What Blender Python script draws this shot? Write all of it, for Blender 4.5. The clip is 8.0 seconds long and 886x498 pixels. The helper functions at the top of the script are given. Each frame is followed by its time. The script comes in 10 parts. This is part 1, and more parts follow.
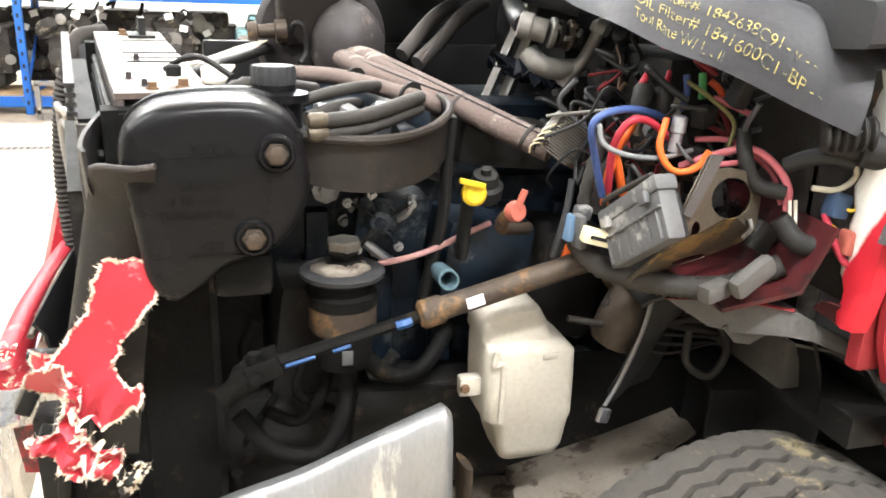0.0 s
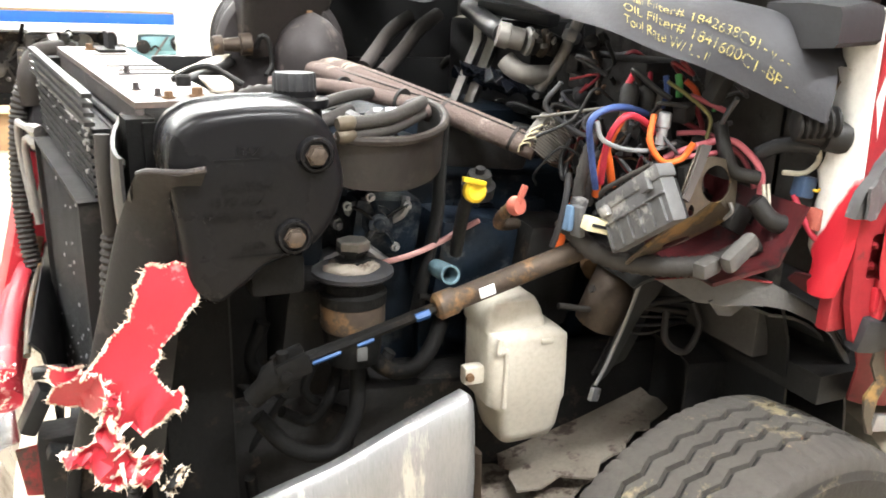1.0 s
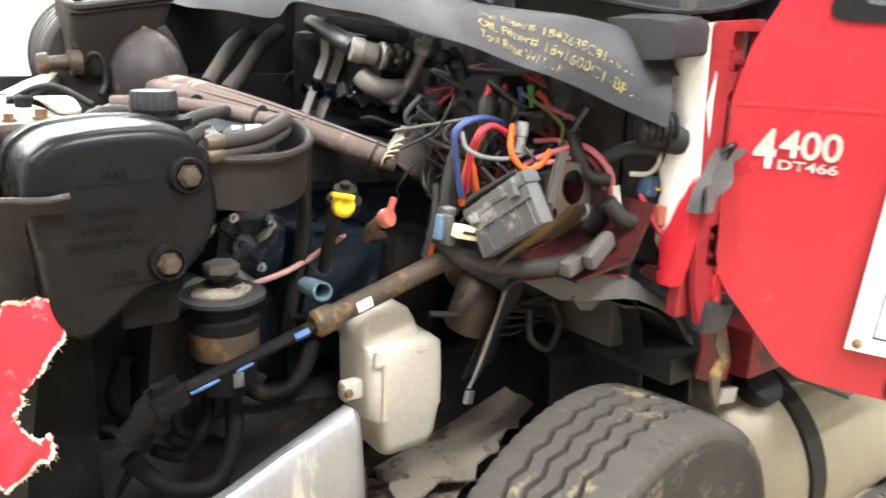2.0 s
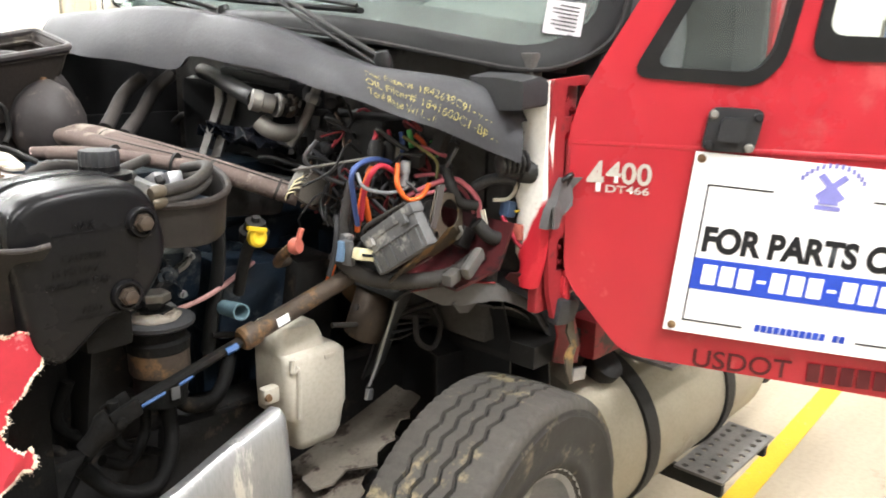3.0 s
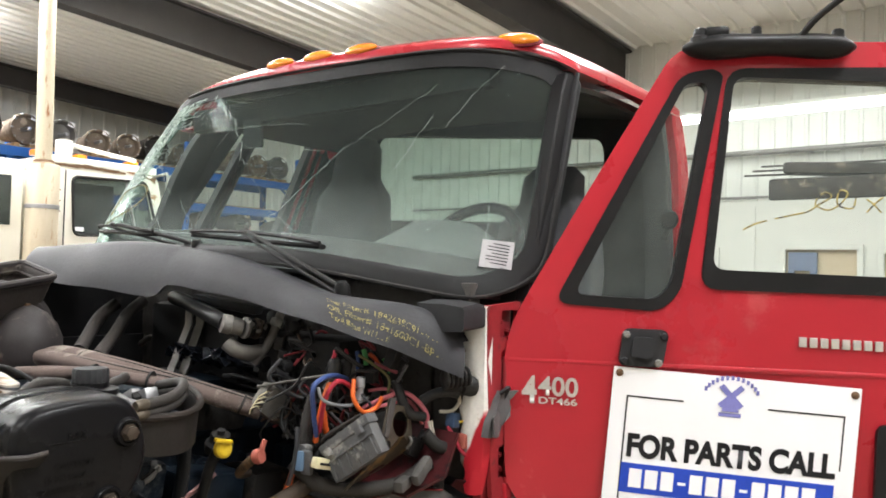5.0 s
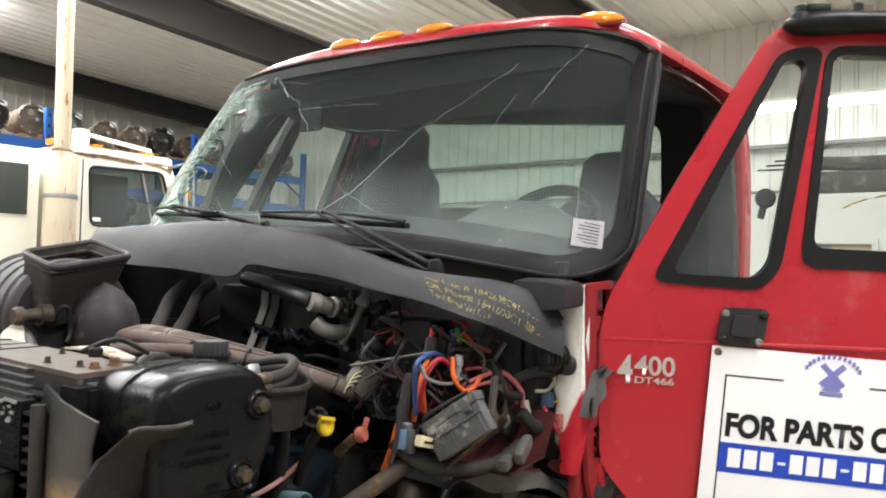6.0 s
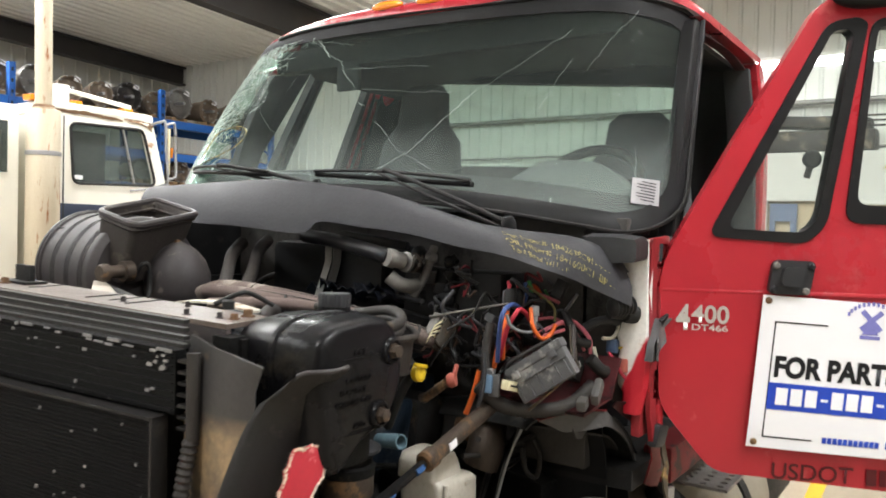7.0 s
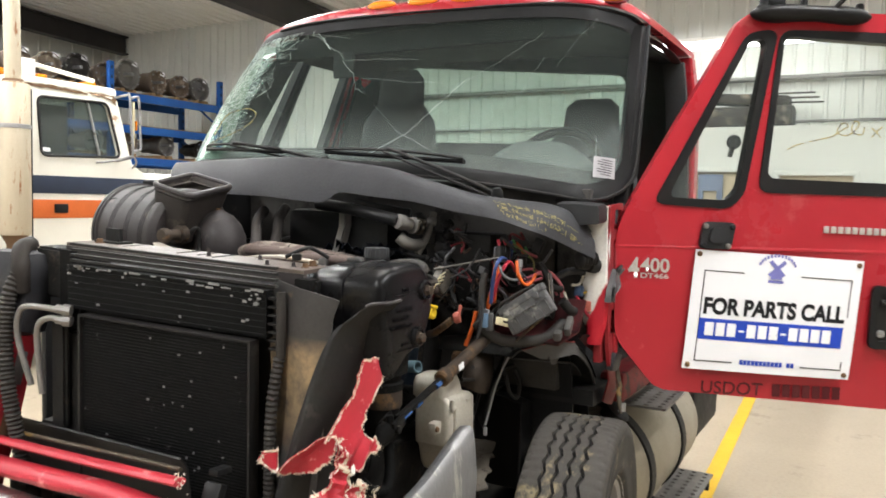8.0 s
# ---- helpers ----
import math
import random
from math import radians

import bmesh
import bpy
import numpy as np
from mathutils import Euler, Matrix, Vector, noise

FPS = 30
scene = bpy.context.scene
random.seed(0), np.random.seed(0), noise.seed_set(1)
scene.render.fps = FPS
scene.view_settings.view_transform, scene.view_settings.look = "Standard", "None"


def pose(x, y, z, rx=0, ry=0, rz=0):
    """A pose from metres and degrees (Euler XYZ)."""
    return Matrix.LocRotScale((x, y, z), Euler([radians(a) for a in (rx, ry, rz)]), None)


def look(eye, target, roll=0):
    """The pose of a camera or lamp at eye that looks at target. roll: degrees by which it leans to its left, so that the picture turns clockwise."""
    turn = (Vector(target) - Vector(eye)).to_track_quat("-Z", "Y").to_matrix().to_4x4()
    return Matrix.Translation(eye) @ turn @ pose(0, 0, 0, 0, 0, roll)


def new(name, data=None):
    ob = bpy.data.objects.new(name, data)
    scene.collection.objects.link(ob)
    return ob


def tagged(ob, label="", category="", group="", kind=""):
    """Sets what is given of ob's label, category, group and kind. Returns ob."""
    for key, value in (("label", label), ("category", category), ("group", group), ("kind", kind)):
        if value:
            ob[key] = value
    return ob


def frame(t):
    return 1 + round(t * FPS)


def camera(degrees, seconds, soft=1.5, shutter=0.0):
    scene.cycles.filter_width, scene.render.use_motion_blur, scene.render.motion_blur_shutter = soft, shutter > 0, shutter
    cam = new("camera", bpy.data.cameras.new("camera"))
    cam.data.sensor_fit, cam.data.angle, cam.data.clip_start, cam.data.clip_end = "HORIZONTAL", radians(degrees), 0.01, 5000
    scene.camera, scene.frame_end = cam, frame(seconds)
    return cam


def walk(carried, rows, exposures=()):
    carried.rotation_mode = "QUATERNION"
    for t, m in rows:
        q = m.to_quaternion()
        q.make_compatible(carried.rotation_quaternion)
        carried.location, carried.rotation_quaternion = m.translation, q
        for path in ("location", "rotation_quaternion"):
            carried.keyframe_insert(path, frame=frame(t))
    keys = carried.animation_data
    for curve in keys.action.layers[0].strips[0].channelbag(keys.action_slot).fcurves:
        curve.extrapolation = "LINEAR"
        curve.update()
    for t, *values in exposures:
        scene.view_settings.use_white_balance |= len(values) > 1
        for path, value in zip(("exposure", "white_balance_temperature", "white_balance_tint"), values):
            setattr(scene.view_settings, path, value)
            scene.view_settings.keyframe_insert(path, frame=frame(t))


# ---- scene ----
cam = camera(59.2, 8.0, soft=1.7, shutter=0.4)
# seconds, eye, point looked at, roll
PATH = [
    (0, (-0.013, -0.003, 1.738), (0.505, 1.82, 1.097), 2.2),
    (0.5, (-0.158, -0.029, 1.723), (0.478, 1.768, 1.117), 2.1),
    (1, (-0.24, -0.016, 1.716), (0.539, 1.73, 1.127), 1.9),
    (1.5, (-0.275, 0.043, 1.712), (0.657, 1.717, 1.138), 1.9),
    (2, (-0.316, 0.016, 1.712), (0.843, 1.554, 1.173), 1.8),
    (2.2, (-0.359, -0.014, 1.723), (0.874, 1.469, 1.194), 1.8),
    (3.3, (-0.623, -0.213, 1.819), (0.858, 1.049, 1.356), 1.7),
    (3.5, (-0.643, -0.252, 1.817), (0.86, 1.011, 1.434), 1.6),
    (4, (-0.7, -0.291, 1.835), (0.859, 0.952, 1.684), 1.6),
    (4.5, (-0.725, -0.319, 1.846), (0.841, 0.926, 1.85), 1.5),
    (4.7, (-0.734, -0.323, 1.843), (0.828, 0.926, 1.879), 1.5),
    (5.8, (-0.894, -0.123, 1.771), (0.678, 1.112, 1.852), 1.7),
    (6, (-0.918, -0.067, 1.767), (0.661, 1.158, 1.821), 1.7),
    (6.5, (-1.012, 0.079, 1.761), (0.597, 1.267, 1.763), 1.6),
    (7, (-1.215, 0.138, 1.754), (0.439, 1.261, 1.703), 1.5),
    (7.5, (-1.503, 0.118, 1.752), (0.201, 1.161, 1.654), 1.4),
    (8, (-1.772, 0.038, 1.746), (-0.033, 1.019, 1.622), 1.3),
]
EXPOSURES = [(0.0, 1.02), (1.2, 1.02), (2.0, 1.0), (3.4, 0.28), (4.2, -0.14), (8.0, -0.17)]
walk(cam, [(t, look(eye, target, roll)) for t, eye, target, roll in PATH], EXPOSURES)

# ---- light ----
world = bpy.data.worlds.new("shop_world")
scene.world = world
world.use_nodes = True
world.node_tree.nodes["Background"].inputs[0].default_value = (0.9, 0.95, 1.0, 1)
world.node_tree.nodes["Background"].inputs[1].default_value = 0.05


def area_lamp(x, y, z, length, width, watts, turn=0.0, tip=0.0, colour=(0.97, 0.985, 1.0)):
    data = bpy.data.lights.new("area_light", "AREA")
    data.shape, data.size, data.size_y, data.energy, data.color = "RECTANGLE", length, width, watts, colour
    ob = new("area_light", data)
    ob.matrix_world = pose(x, y, z, tip, 0, turn)
    return ob


WALL_X, WALL_Y, BACK_X, NEAR_Y = 9.5, 15.0, -9.0, -8.0
EAVE, SLOPE = 5.1, 0.05


def roof_z(x):
    return EAVE + SLOPE * (WALL_X - x)


# rows of fluorescent strips under the ceiling: x, y, watts
STRIPS = [(-3.2, 1.0, 150), (-3.2, 6.4, 190), (0.6, -1.6, 290), (0.6, 6.4, 200), (1.4, 2.2, 60), (4.6, 6.4, 230), (4.9, -1.6, 130), (4.9, 2.2, 100),
          (-6.6, 1.0, 90), (-6.6, 6.4, 140), (-0.6, 11.6, 230), (2.2, 11.6, 300), (-3.2, 11.6, 190), (-3.2, -4.5, 70), (2.4, -5.2, 80)]
for lx, ly, watts in STRIPS:
    area_lamp(lx, ly, roof_z(lx) - 0.27, 2.4, 0.3, watts)
    # upward lamp added at each strip to brighten the ceiling, stronger in far rows
    area_lamp(lx, ly, roof_z(lx) - 0.28, 2.4, 0.3, watts * (0.55 if ly < 5 else 1.3), tip=180.0)

# ---- materials ----
def material(name, colour, rough=0.6, metal=0.0, second=None, amount=0.5, scale=6.0, fine=90.0, bump=0.15, rough_var=0.15,
             third=None, patch=0.0, patch_scale=3.0, stretch=(1, 1, 1), coat=0.0, spec=0.25, piece=0.0, grit=0.35):
    """Noise at two scales between colour and second, patches of third, fine relief."""
    m = bpy.data.materials.new(name)
    m.use_nodes = True
    nt = m.node_tree
    b = nt.nodes["Principled BSDF"]
    tc = nt.nodes.new("ShaderNodeTexCoord")
    mp = nt.nodes.new("ShaderNodeMapping")
    mp.inputs["Scale"].default_value = stretch
    nt.links.new(tc.outputs["Object"], mp.inputs["Vector"])

    def noise_node(sc, detail=6.0, roughness=0.6):
        n = nt.nodes.new("ShaderNodeTexNoise")
        n.inputs["Scale"].default_value, n.inputs["Detail"].default_value, n.inputs["Roughness"].default_value = sc, detail, roughness
        nt.links.new(mp.outputs["Vector"], n.inputs["Vector"])
        return n.outputs["Fac"]

    def ramp(fac, lo, hi):
        r = nt.nodes.new("ShaderNodeMapRange")
        r.inputs["From Min"].default_value, r.inputs["From Max"].default_value = lo, hi
        nt.links.new(fac, r.inputs["Value"])
        return r.outputs["Result"]

    def mix(fac, a, c):
        x = nt.nodes.new("ShaderNodeMix")
        x.data_type = "RGBA"
        nt.links.new(fac, x.inputs[0])
        for sock, val in ((x.inputs[6], a), (x.inputs[7], c)):
            if isinstance(val, tuple):
                sock.default_value = (*val, 1)
            else:
                nt.links.new(val, sock)
        return x.outputs[2]

    second = second or tuple(c * 0.65 for c in colour)
    big, small = noise_node(scale), noise_node(fine, 4.0)
    f1 = ramp(big, 0.5 - 0.35 * 1.0, 0.5 + 0.35 / max(amount, 0.05))
    base = mix(f1, colour, second)
    grain = mix(ramp(small, 0.42, 0.42 + 0.42 / max(grit, 0.02)), base, tuple(c * 0.6 for c in second))
    base = grain
    if third:
        base = mix(ramp(noise_node(patch_scale, 9.0, 0.7), 0.62 - patch * 0.25, 0.68 - patch * 0.2), base, third)
    if piece:
        info = nt.nodes.new("ShaderNodeObjectInfo")
        base = mix(ramp(info.outputs["Random"], 0.0, 1.0 / piece), base, tuple(c * 0.45 for c in colour))
    nt.links.new(base, b.inputs["Base Color"])
    b.inputs["Metallic"].default_value = metal
    b.inputs["Specular IOR Level"].default_value = spec
    b.inputs["Coat Weight"].default_value = coat
    b.inputs["Coat Roughness"].default_value = 0.08
    r = nt.nodes.new("ShaderNodeMapRange")
    r.inputs["To Min"].default_value, r.inputs["To Max"].default_value = max(rough - rough_var, 0.03), min(rough + rough_var, 1.0)
    nt.links.new(big, r.inputs["Value"])
    nt.links.new(r.outputs["Result"], b.inputs["Roughness"])
    if bump:
        bp = nt.nodes.new("ShaderNodeBump")
        bp.inputs["Strength"].default_value, bp.inputs["Distance"].default_value = bump, 0.004
        nt.links.new(small, bp.inputs["Height"])
        nt.links.new(bp.outputs["Normal"], b.inputs["Normal"])
    return m


def glowing(name, colour, power):
    m = bpy.data.materials.new(name)
    m.use_nodes = True
    b = m.node_tree.nodes["Principled BSDF"]
    b.inputs["Base Color"].default_value = (0.9, 0.9, 0.9, 1)
    b.inputs["Emission Color"].default_value, b.inputs["Emission Strength"].default_value = (*colour, 1), power
    return m


def glass(name, colour=(0.86, 0.93, 0.9), rough=0.0, haze=0.014, dust=(0.55, 0.6, 0.57), grain_size=14.0, ior=1.10, low=None):
    """Thin clear pane with a film of dust; low names the heights between which settled dust fades out, and its weight."""
    m = bpy.data.materials.new(name)
    m.use_nodes = True
    nt = m.node_tree
    b = nt.nodes["Principled BSDF"]
    b.inputs["Base Color"].default_value = (*dust, 1)
    b.inputs["Roughness"].default_value = 0.5
    clear = nt.nodes.new("ShaderNodeBsdfTransparent")
    clear.inputs[0].default_value = (*colour, 1)
    gloss = nt.nodes.new("ShaderNodeBsdfGlossy")
    gloss.inputs["Roughness"].default_value = 0.03 + rough
    fr = nt.nodes.new("ShaderNodeFresnel")
    fr.inputs["IOR"].default_value = ior
    n = nt.nodes.new("ShaderNodeTexNoise")
    n.inputs["Scale"].default_value, n.inputs["Detail"].default_value, n.inputs["Roughness"].default_value = grain_size, 9.0, 0.75
    tc = nt.nodes.new("ShaderNodeTexCoord")
    nt.links.new(tc.outputs["Object"], n.inputs["Vector"])
    r = nt.nodes.new("ShaderNodeMapRange")
    r.inputs["From Min"].default_value, r.inputs["From Max"].default_value = 0.3, 0.8
    r.inputs["To Min"].default_value, r.inputs["To Max"].default_value = haze * 0.6, haze * 1.4
    nt.links.new(n.outputs["Fac"], r.inputs["Value"])
    a, c = nt.nodes.new("ShaderNodeMixShader"), nt.nodes.new("ShaderNodeMixShader")
    nt.links.new(fr.outputs[0], a.inputs[0])
    nt.links.new(clear.outputs[0], a.inputs[1])
    nt.links.new(gloss.outputs[0], a.inputs[2])
    film = r.outputs["Result"]
    if low:
        xyz = nt.nodes.new("ShaderNodeSeparateXYZ")
        nt.links.new(tc.outputs["Object"], xyz.inputs[0])
        fade = nt.nodes.new("ShaderNodeMapRange")
        fade.inputs["From Min"].default_value, fade.inputs["From Max"].default_value = low[1], low[0]
        fade.inputs["To Min"].default_value, fade.inputs["To Max"].default_value = 0.0, low[2]
        nt.links.new(xyz.outputs["Z"], fade.inputs["Value"])
        cloud = nt.nodes.new("ShaderNodeTexNoise")
        cloud.inputs["Scale"].default_value, cloud.inputs["Detail"].default_value = 5.0, 6.0
        nt.links.new(tc.outputs["Object"], cloud.inputs["Vector"])
        times, plus = nt.nodes.new("ShaderNodeMath"), nt.nodes.new("ShaderNodeMath")
        times.operation = "MULTIPLY"
        nt.links.new(fade.outputs["Result"], times.inputs[0])
        nt.links.new(cloud.outputs["Fac"], times.inputs[1])
        nt.links.new(film, plus.inputs[0])
        nt.links.new(times.outputs[0], plus.inputs[1])
        film = plus.outputs[0]
    nt.links.new(film, c.inputs[0])
    nt.links.new(a.outputs[0], c.inputs[1])
    nt.links.new(b.outputs[0], c.inputs[2])
    nt.links.new(c.outputs[0], nt.nodes["Material Output"].inputs["Surface"])
    return m


RED = material("red_paint", (0.37, 0.018, 0.028), 0.3, second=(0.32, 0.016, 0.024), scale=3, fine=7, bump=0.35, grit=0.1, coat=0.35, third=(0.40, 0.05, 0.055), patch=0.08, patch_scale=5)
RED_DUSTY = material("dusty_red_paint", (0.22, 0.014, 0.018), 0.5, second=(0.09, 0.016, 0.016), scale=7, third=(0.035, 0.022, 0.018), patch=0.4, patch_scale=9, bump=0.1)
RED_BROKEN = material("chalky_red_fibreglass", (0.43, 0.020, 0.034), 0.4, second=(0.38, 0.04, 0.055), scale=5, bump=0.1, third=(0.62, 0.2, 0.2), patch=0.1, patch_scale=14)
FIBRE = material("torn_glass_fibre", (0.72, 0.62, 0.50), 0.9, second=(0.52, 0.4, 0.28), scale=30, bump=0.6, third=(0.8, 0.76, 0.7), patch=0.4, patch_scale=25)
PRIMER = material("white_primer", (0.72, 0.70, 0.66), 0.5, second=(0.6, 0.55, 0.48), scale=8, third=(0.35, 0.25, 0.17), patch=0.15, patch_scale=14)
BLACK_PL = material("black_plastic", (0.011, 0.011, 0.0115), 0.40, second=(0.016, 0.0155, 0.015), scale=9, bump=0.15, spec=0.16, third=(0.03, 0.028, 0.026), patch=0.0, patch_scale=6)
# grease blackened further, putting the lower bay's deep shade into the colour
SHADED_GREASE = material("shaded_black_grease", (0.0065, 0.006, 0.0055), 0.7, second=(0.004, 0.004, 0.004), scale=14, bump=0.5, spec=0.10, third=(0.022, 0.016, 0.011), patch=0.1, patch_scale=9)
COWL = material("grey_cowl_plastic", (0.033, 0.0325, 0.036), 0.52, spec=0.25, second=(0.021, 0.021, 0.024), scale=5, bump=0.2, third=(0.033, 0.032, 0.033), patch=0.05, patch_scale=5)
TANKP = material("grey_tank_plastic", (0.0075, 0.0072, 0.0070), 0.28, spec=0.13, second=(0.005, 0.0047, 0.0066), scale=5, bump=0.1, third=(0.018, 0.0155, 0.012), patch=0.15, patch_scale=7)
RUBBER = material("black_rubber", (0.013, 0.0125, 0.012), 0.6, second=(0.018, 0.016, 0.015), scale=12, bump=0.25, third=(0.032, 0.028, 0.025), patch=0.12, patch_scale=8)
RUBBER_G = material("grey_rubber_flap", (0.026, 0.026, 0.028), 0.5, second=(0.016, 0.016, 0.017), scale=6, bump=0.15, third=(0.055, 0.05, 0.045), patch=0.05, patch_scale=4)
TYRE = material("dusty_tyre_rubber", (0.064, 0.058, 0.051), 0.8, second=(0.05, 0.046, 0.042), scale=9, bump=0.4, third=(0.20, 0.165, 0.10), patch=0.25, patch_scale=7)
TYRE_SIDE = material("dark_sidewall_rubber", (0.021, 0.0195, 0.018), 0.7, second=(0.032, 0.029, 0.025), scale=7, bump=0.25, third=(0.12, 0.10, 0.07), patch=0.12, patch_scale=6)
GROOVE_SHADE = material("tyre_groove_shade", (0.02, 0.019, 0.018), 0.9, bump=0.3)
STEEL_DARK = material("grimy_dark_steel", (0.017, 0.016, 0.0155), 0.6, 0.15, second=(0.011, 0.0105, 0.010), scale=14, bump=0.4, third=(0.06, 0.045, 0.034), patch=0.15, patch_scale=11)
ENGINE_BLUE = material("dark_blue_engine_paint", (0.007, 0.014, 0.024), 0.4, second=(0.006, 0.008, 0.011), scale=9, bump=0.4, third=(0.05, 0.055, 0.06), patch=0.25, patch_scale=13)
ALLOY = material("dull_aluminium", (0.42, 0.42, 0.43), 0.45, 0.8, second=(0.25, 0.25, 0.25), scale=14, bump=0.3, third=(0.14, 0.12, 0.1), patch=0.2, patch_scale=10)
CHROME = material("scuffed_chrome", (0.62, 0.62, 0.62), 0.28, 1.0, second=(0.5, 0.5, 0.5), scale=6, bump=0.1, third=(0.35, 0.34, 0.33), patch=0.35, patch_scale=9, rough_var=0.2)
SILVER = material("scuffed_silver_paint", (0.30, 0.30, 0.30), 0.34, 0.55, second=(0.20, 0.20, 0.205), scale=7, bump=0.1, third=(0.50, 0.48, 0.45), patch=0.15, patch_scale=6, stretch=(3, 1, 0.6))
RUST = material("rusty_steel", (0.17, 0.10, 0.055), 0.8, 0.2, second=(0.10, 0.06, 0.035), scale=10, bump=0.5, third=(0.30, 0.2, 0.1), patch=0.3, patch_scale=9)
BRACKET = material("worn_gold_zinc_bracket", (0.095, 0.076, 0.054), 0.5, 0.4, second=(0.05, 0.043, 0.035), scale=8, bump=0.2, third=(0.26, 0.16, 0.06), patch=0.3, patch_scale=8)
SHAFT = material("greasy_brown_shaft", (0.075, 0.055, 0.04), 0.55, 0.4, second=(0.035, 0.03, 0.028), scale=8, bump=0.3, third=(0.17, 0.1, 0.05), patch=0.25, patch_scale=9)
BOTTLE = material("yellowed_white_polythene", (0.46, 0.43, 0.365), 0.4, second=(0.36, 0.33, 0.275), scale=5, bump=0.08, third=(0.4, 0.33, 0.24), patch=0.1, patch_scale=6)
BOTTLE.node_tree.nodes["Principled BSDF"].inputs["Subsurface Weight"].default_value = 0.0
FUSEBOX = material("grey_fuse_box_plastic", (0.10, 0.099, 0.101), 0.55, second=(0.066, 0.065, 0.066), scale=9, bump=0.1, third=(0.25, 0.24, 0.23), patch=0.25, patch_scale=12)
YELLOW = material("yellow_plastic", (0.60, 0.42, 0.03), 0.4, second=(0.6, 0.4, 0.01), scale=12, bump=0.05)
TERRA = material("faded_red_plastic", (0.34, 0.10, 0.075), 0.5, second=(0.3, 0.07, 0.05), scale=12)
HARNESS = material("dusty_mauve_braid", (0.135, 0.10, 0.09), 0.9, second=(0.08, 0.06, 0.052), scale=12, fine=260, bump=0.6, third=(0.22, 0.185, 0.16), patch=0.2, patch_scale=8)
CONDUIT = material("dusty_black_conduit", (0.022, 0.020, 0.019), 0.65, second=(0.042, 0.036, 0.031), scale=10, bump=0.3)
CREAM = material("cream_connector", (0.66, 0.60, 0.40), 0.45, second=(0.55, 0.48, 0.3), scale=20, bump=0.05)
DUSTY_PLATE = material("dusty_brown_shroud", (0.10, 0.073, 0.058), 0.38, spec=0.9, second=(0.065, 0.047, 0.037), scale=7, bump=0.3, third=(0.15, 0.105, 0.075), patch=0.2, patch_scale=9)
PALE_DUST = material("pale_dusty_plastic", (0.50, 0.46, 0.40), 0.7, second=(0.36, 0.31, 0.25), scale=9, bump=0.2, third=(0.24, 0.18, 0.12), patch=0.15, patch_scale=9)
FINS = material("black_condenser_fins", (0.006, 0.006, 0.0062), 0.5, spec=0.10, second=(0.010, 0.010, 0.010), scale=12, fine=300, bump=0.5, third=(0.2, 0.2, 0.19), patch=-0.12, patch_scale=22)
FILM = material("glossy_black_film", (0.012, 0.014, 0.020), 0.18, second=(0.02, 0.024, 0.034), scale=12, bump=0.3, spec=0.5)
AMBER = material("amber_lens", (0.75, 0.22, 0.01), 0.2, second=(0.6, 0.16, 0.01), scale=20, bump=0.05, coat=0.5)
WHITE_SIGN = material("white_coroplast", (0.80, 0.80, 0.82), 0.4, second=(0.77, 0.77, 0.79), scale=3, bump=0.02, grit=0.03)
INK = material("black_print", (0.012, 0.012, 0.014), 0.5, bump=0)
BLUE_INK = material("blue_print", (0.02, 0.06, 0.42), 0.45, second=(0.018, 0.05, 0.36), bump=0)
LILAC = material("lilac_print", (0.20, 0.20, 0.50), 0.5, bump=0)
WHITE_INK = material("white_print", (0.8, 0.8, 0.82), 0.5, second=(0.78, 0.78, 0.8), bump=0, grit=0.03)
CHALK = material("yellow_paint_marker", (0.42, 0.34, 0.10), 0.6, second=(0.22, 0.18, 0.07), third=(0.045, 0.045, 0.048), patch=0.55, patch_scale=70, scale=60, bump=0.1)
BADGE = material("badge_chrome", (0.70, 0.69, 0.66), 0.35, 0.7, second=(0.55, 0.54, 0.5), scale=30, bump=0.05)
DECAL_DARK = material("dark_door_lettering", (0.06, 0.008, 0.01), 0.45, second=(0.1, 0.012, 0.015), scale=30, bump=0)
SEAT = material("grey_seat_fabric", (0.07, 0.072, 0.076), 0.9, second=(0.045, 0.047, 0.05), scale=10, fine=220, bump=0.4)
DASH = material("grey_dash_plastic", (0.075, 0.082, 0.077), 0.65, second=(0.055, 0.06, 0.057), scale=5, bump=0.1)
LINER = material("dark_cab_liner", (0.034, 0.034, 0.034), 0.8, second=(0.024, 0.024, 0.025), scale=6)
CONCRETE = material("polished_concrete", (0.40, 0.335, 0.25), 0.35, second=(0.29, 0.24, 0.175), scale=0.9, fine=40, bump=0.05, third=(0.24, 0.195, 0.14), patch=0.12, patch_scale=1.7, rough_var=0.12)
LINE = material("yellow_floor_paint", (0.68, 0.40, 0.02), 0.5, second=(0.55, 0.37, 0.03), scale=4, third=(0.4, 0.33, 0.2), patch=0.12, patch_scale=8)
WALLM = material("white_ribbed_steel", (0.62, 0.62, 0.58), 0.5, second=(0.56, 0.56, 0.52), scale=0.8, bump=0.02)
CEILM = material("white_ceiling_liner", (0.76, 0.75, 0.71), 0.32, second=(0.71, 0.70, 0.66), scale=0.6, bump=0.02)
BEAM = material("dark_brown_steel_beam", (0.050, 0.045, 0.043), 0.6, second=(0.035, 0.032, 0.03), scale=2, bump=0.1)
OFFICE = material("white_office_panel", (0.62, 0.63, 0.60), 0.5, second=(0.56, 0.57, 0.54), scale=1.0, bump=0.02)
TAN = material("tan_blind", (0.50, 0.42, 0.30), 0.7, second=(0.45, 0.37, 0.27), scale=2)
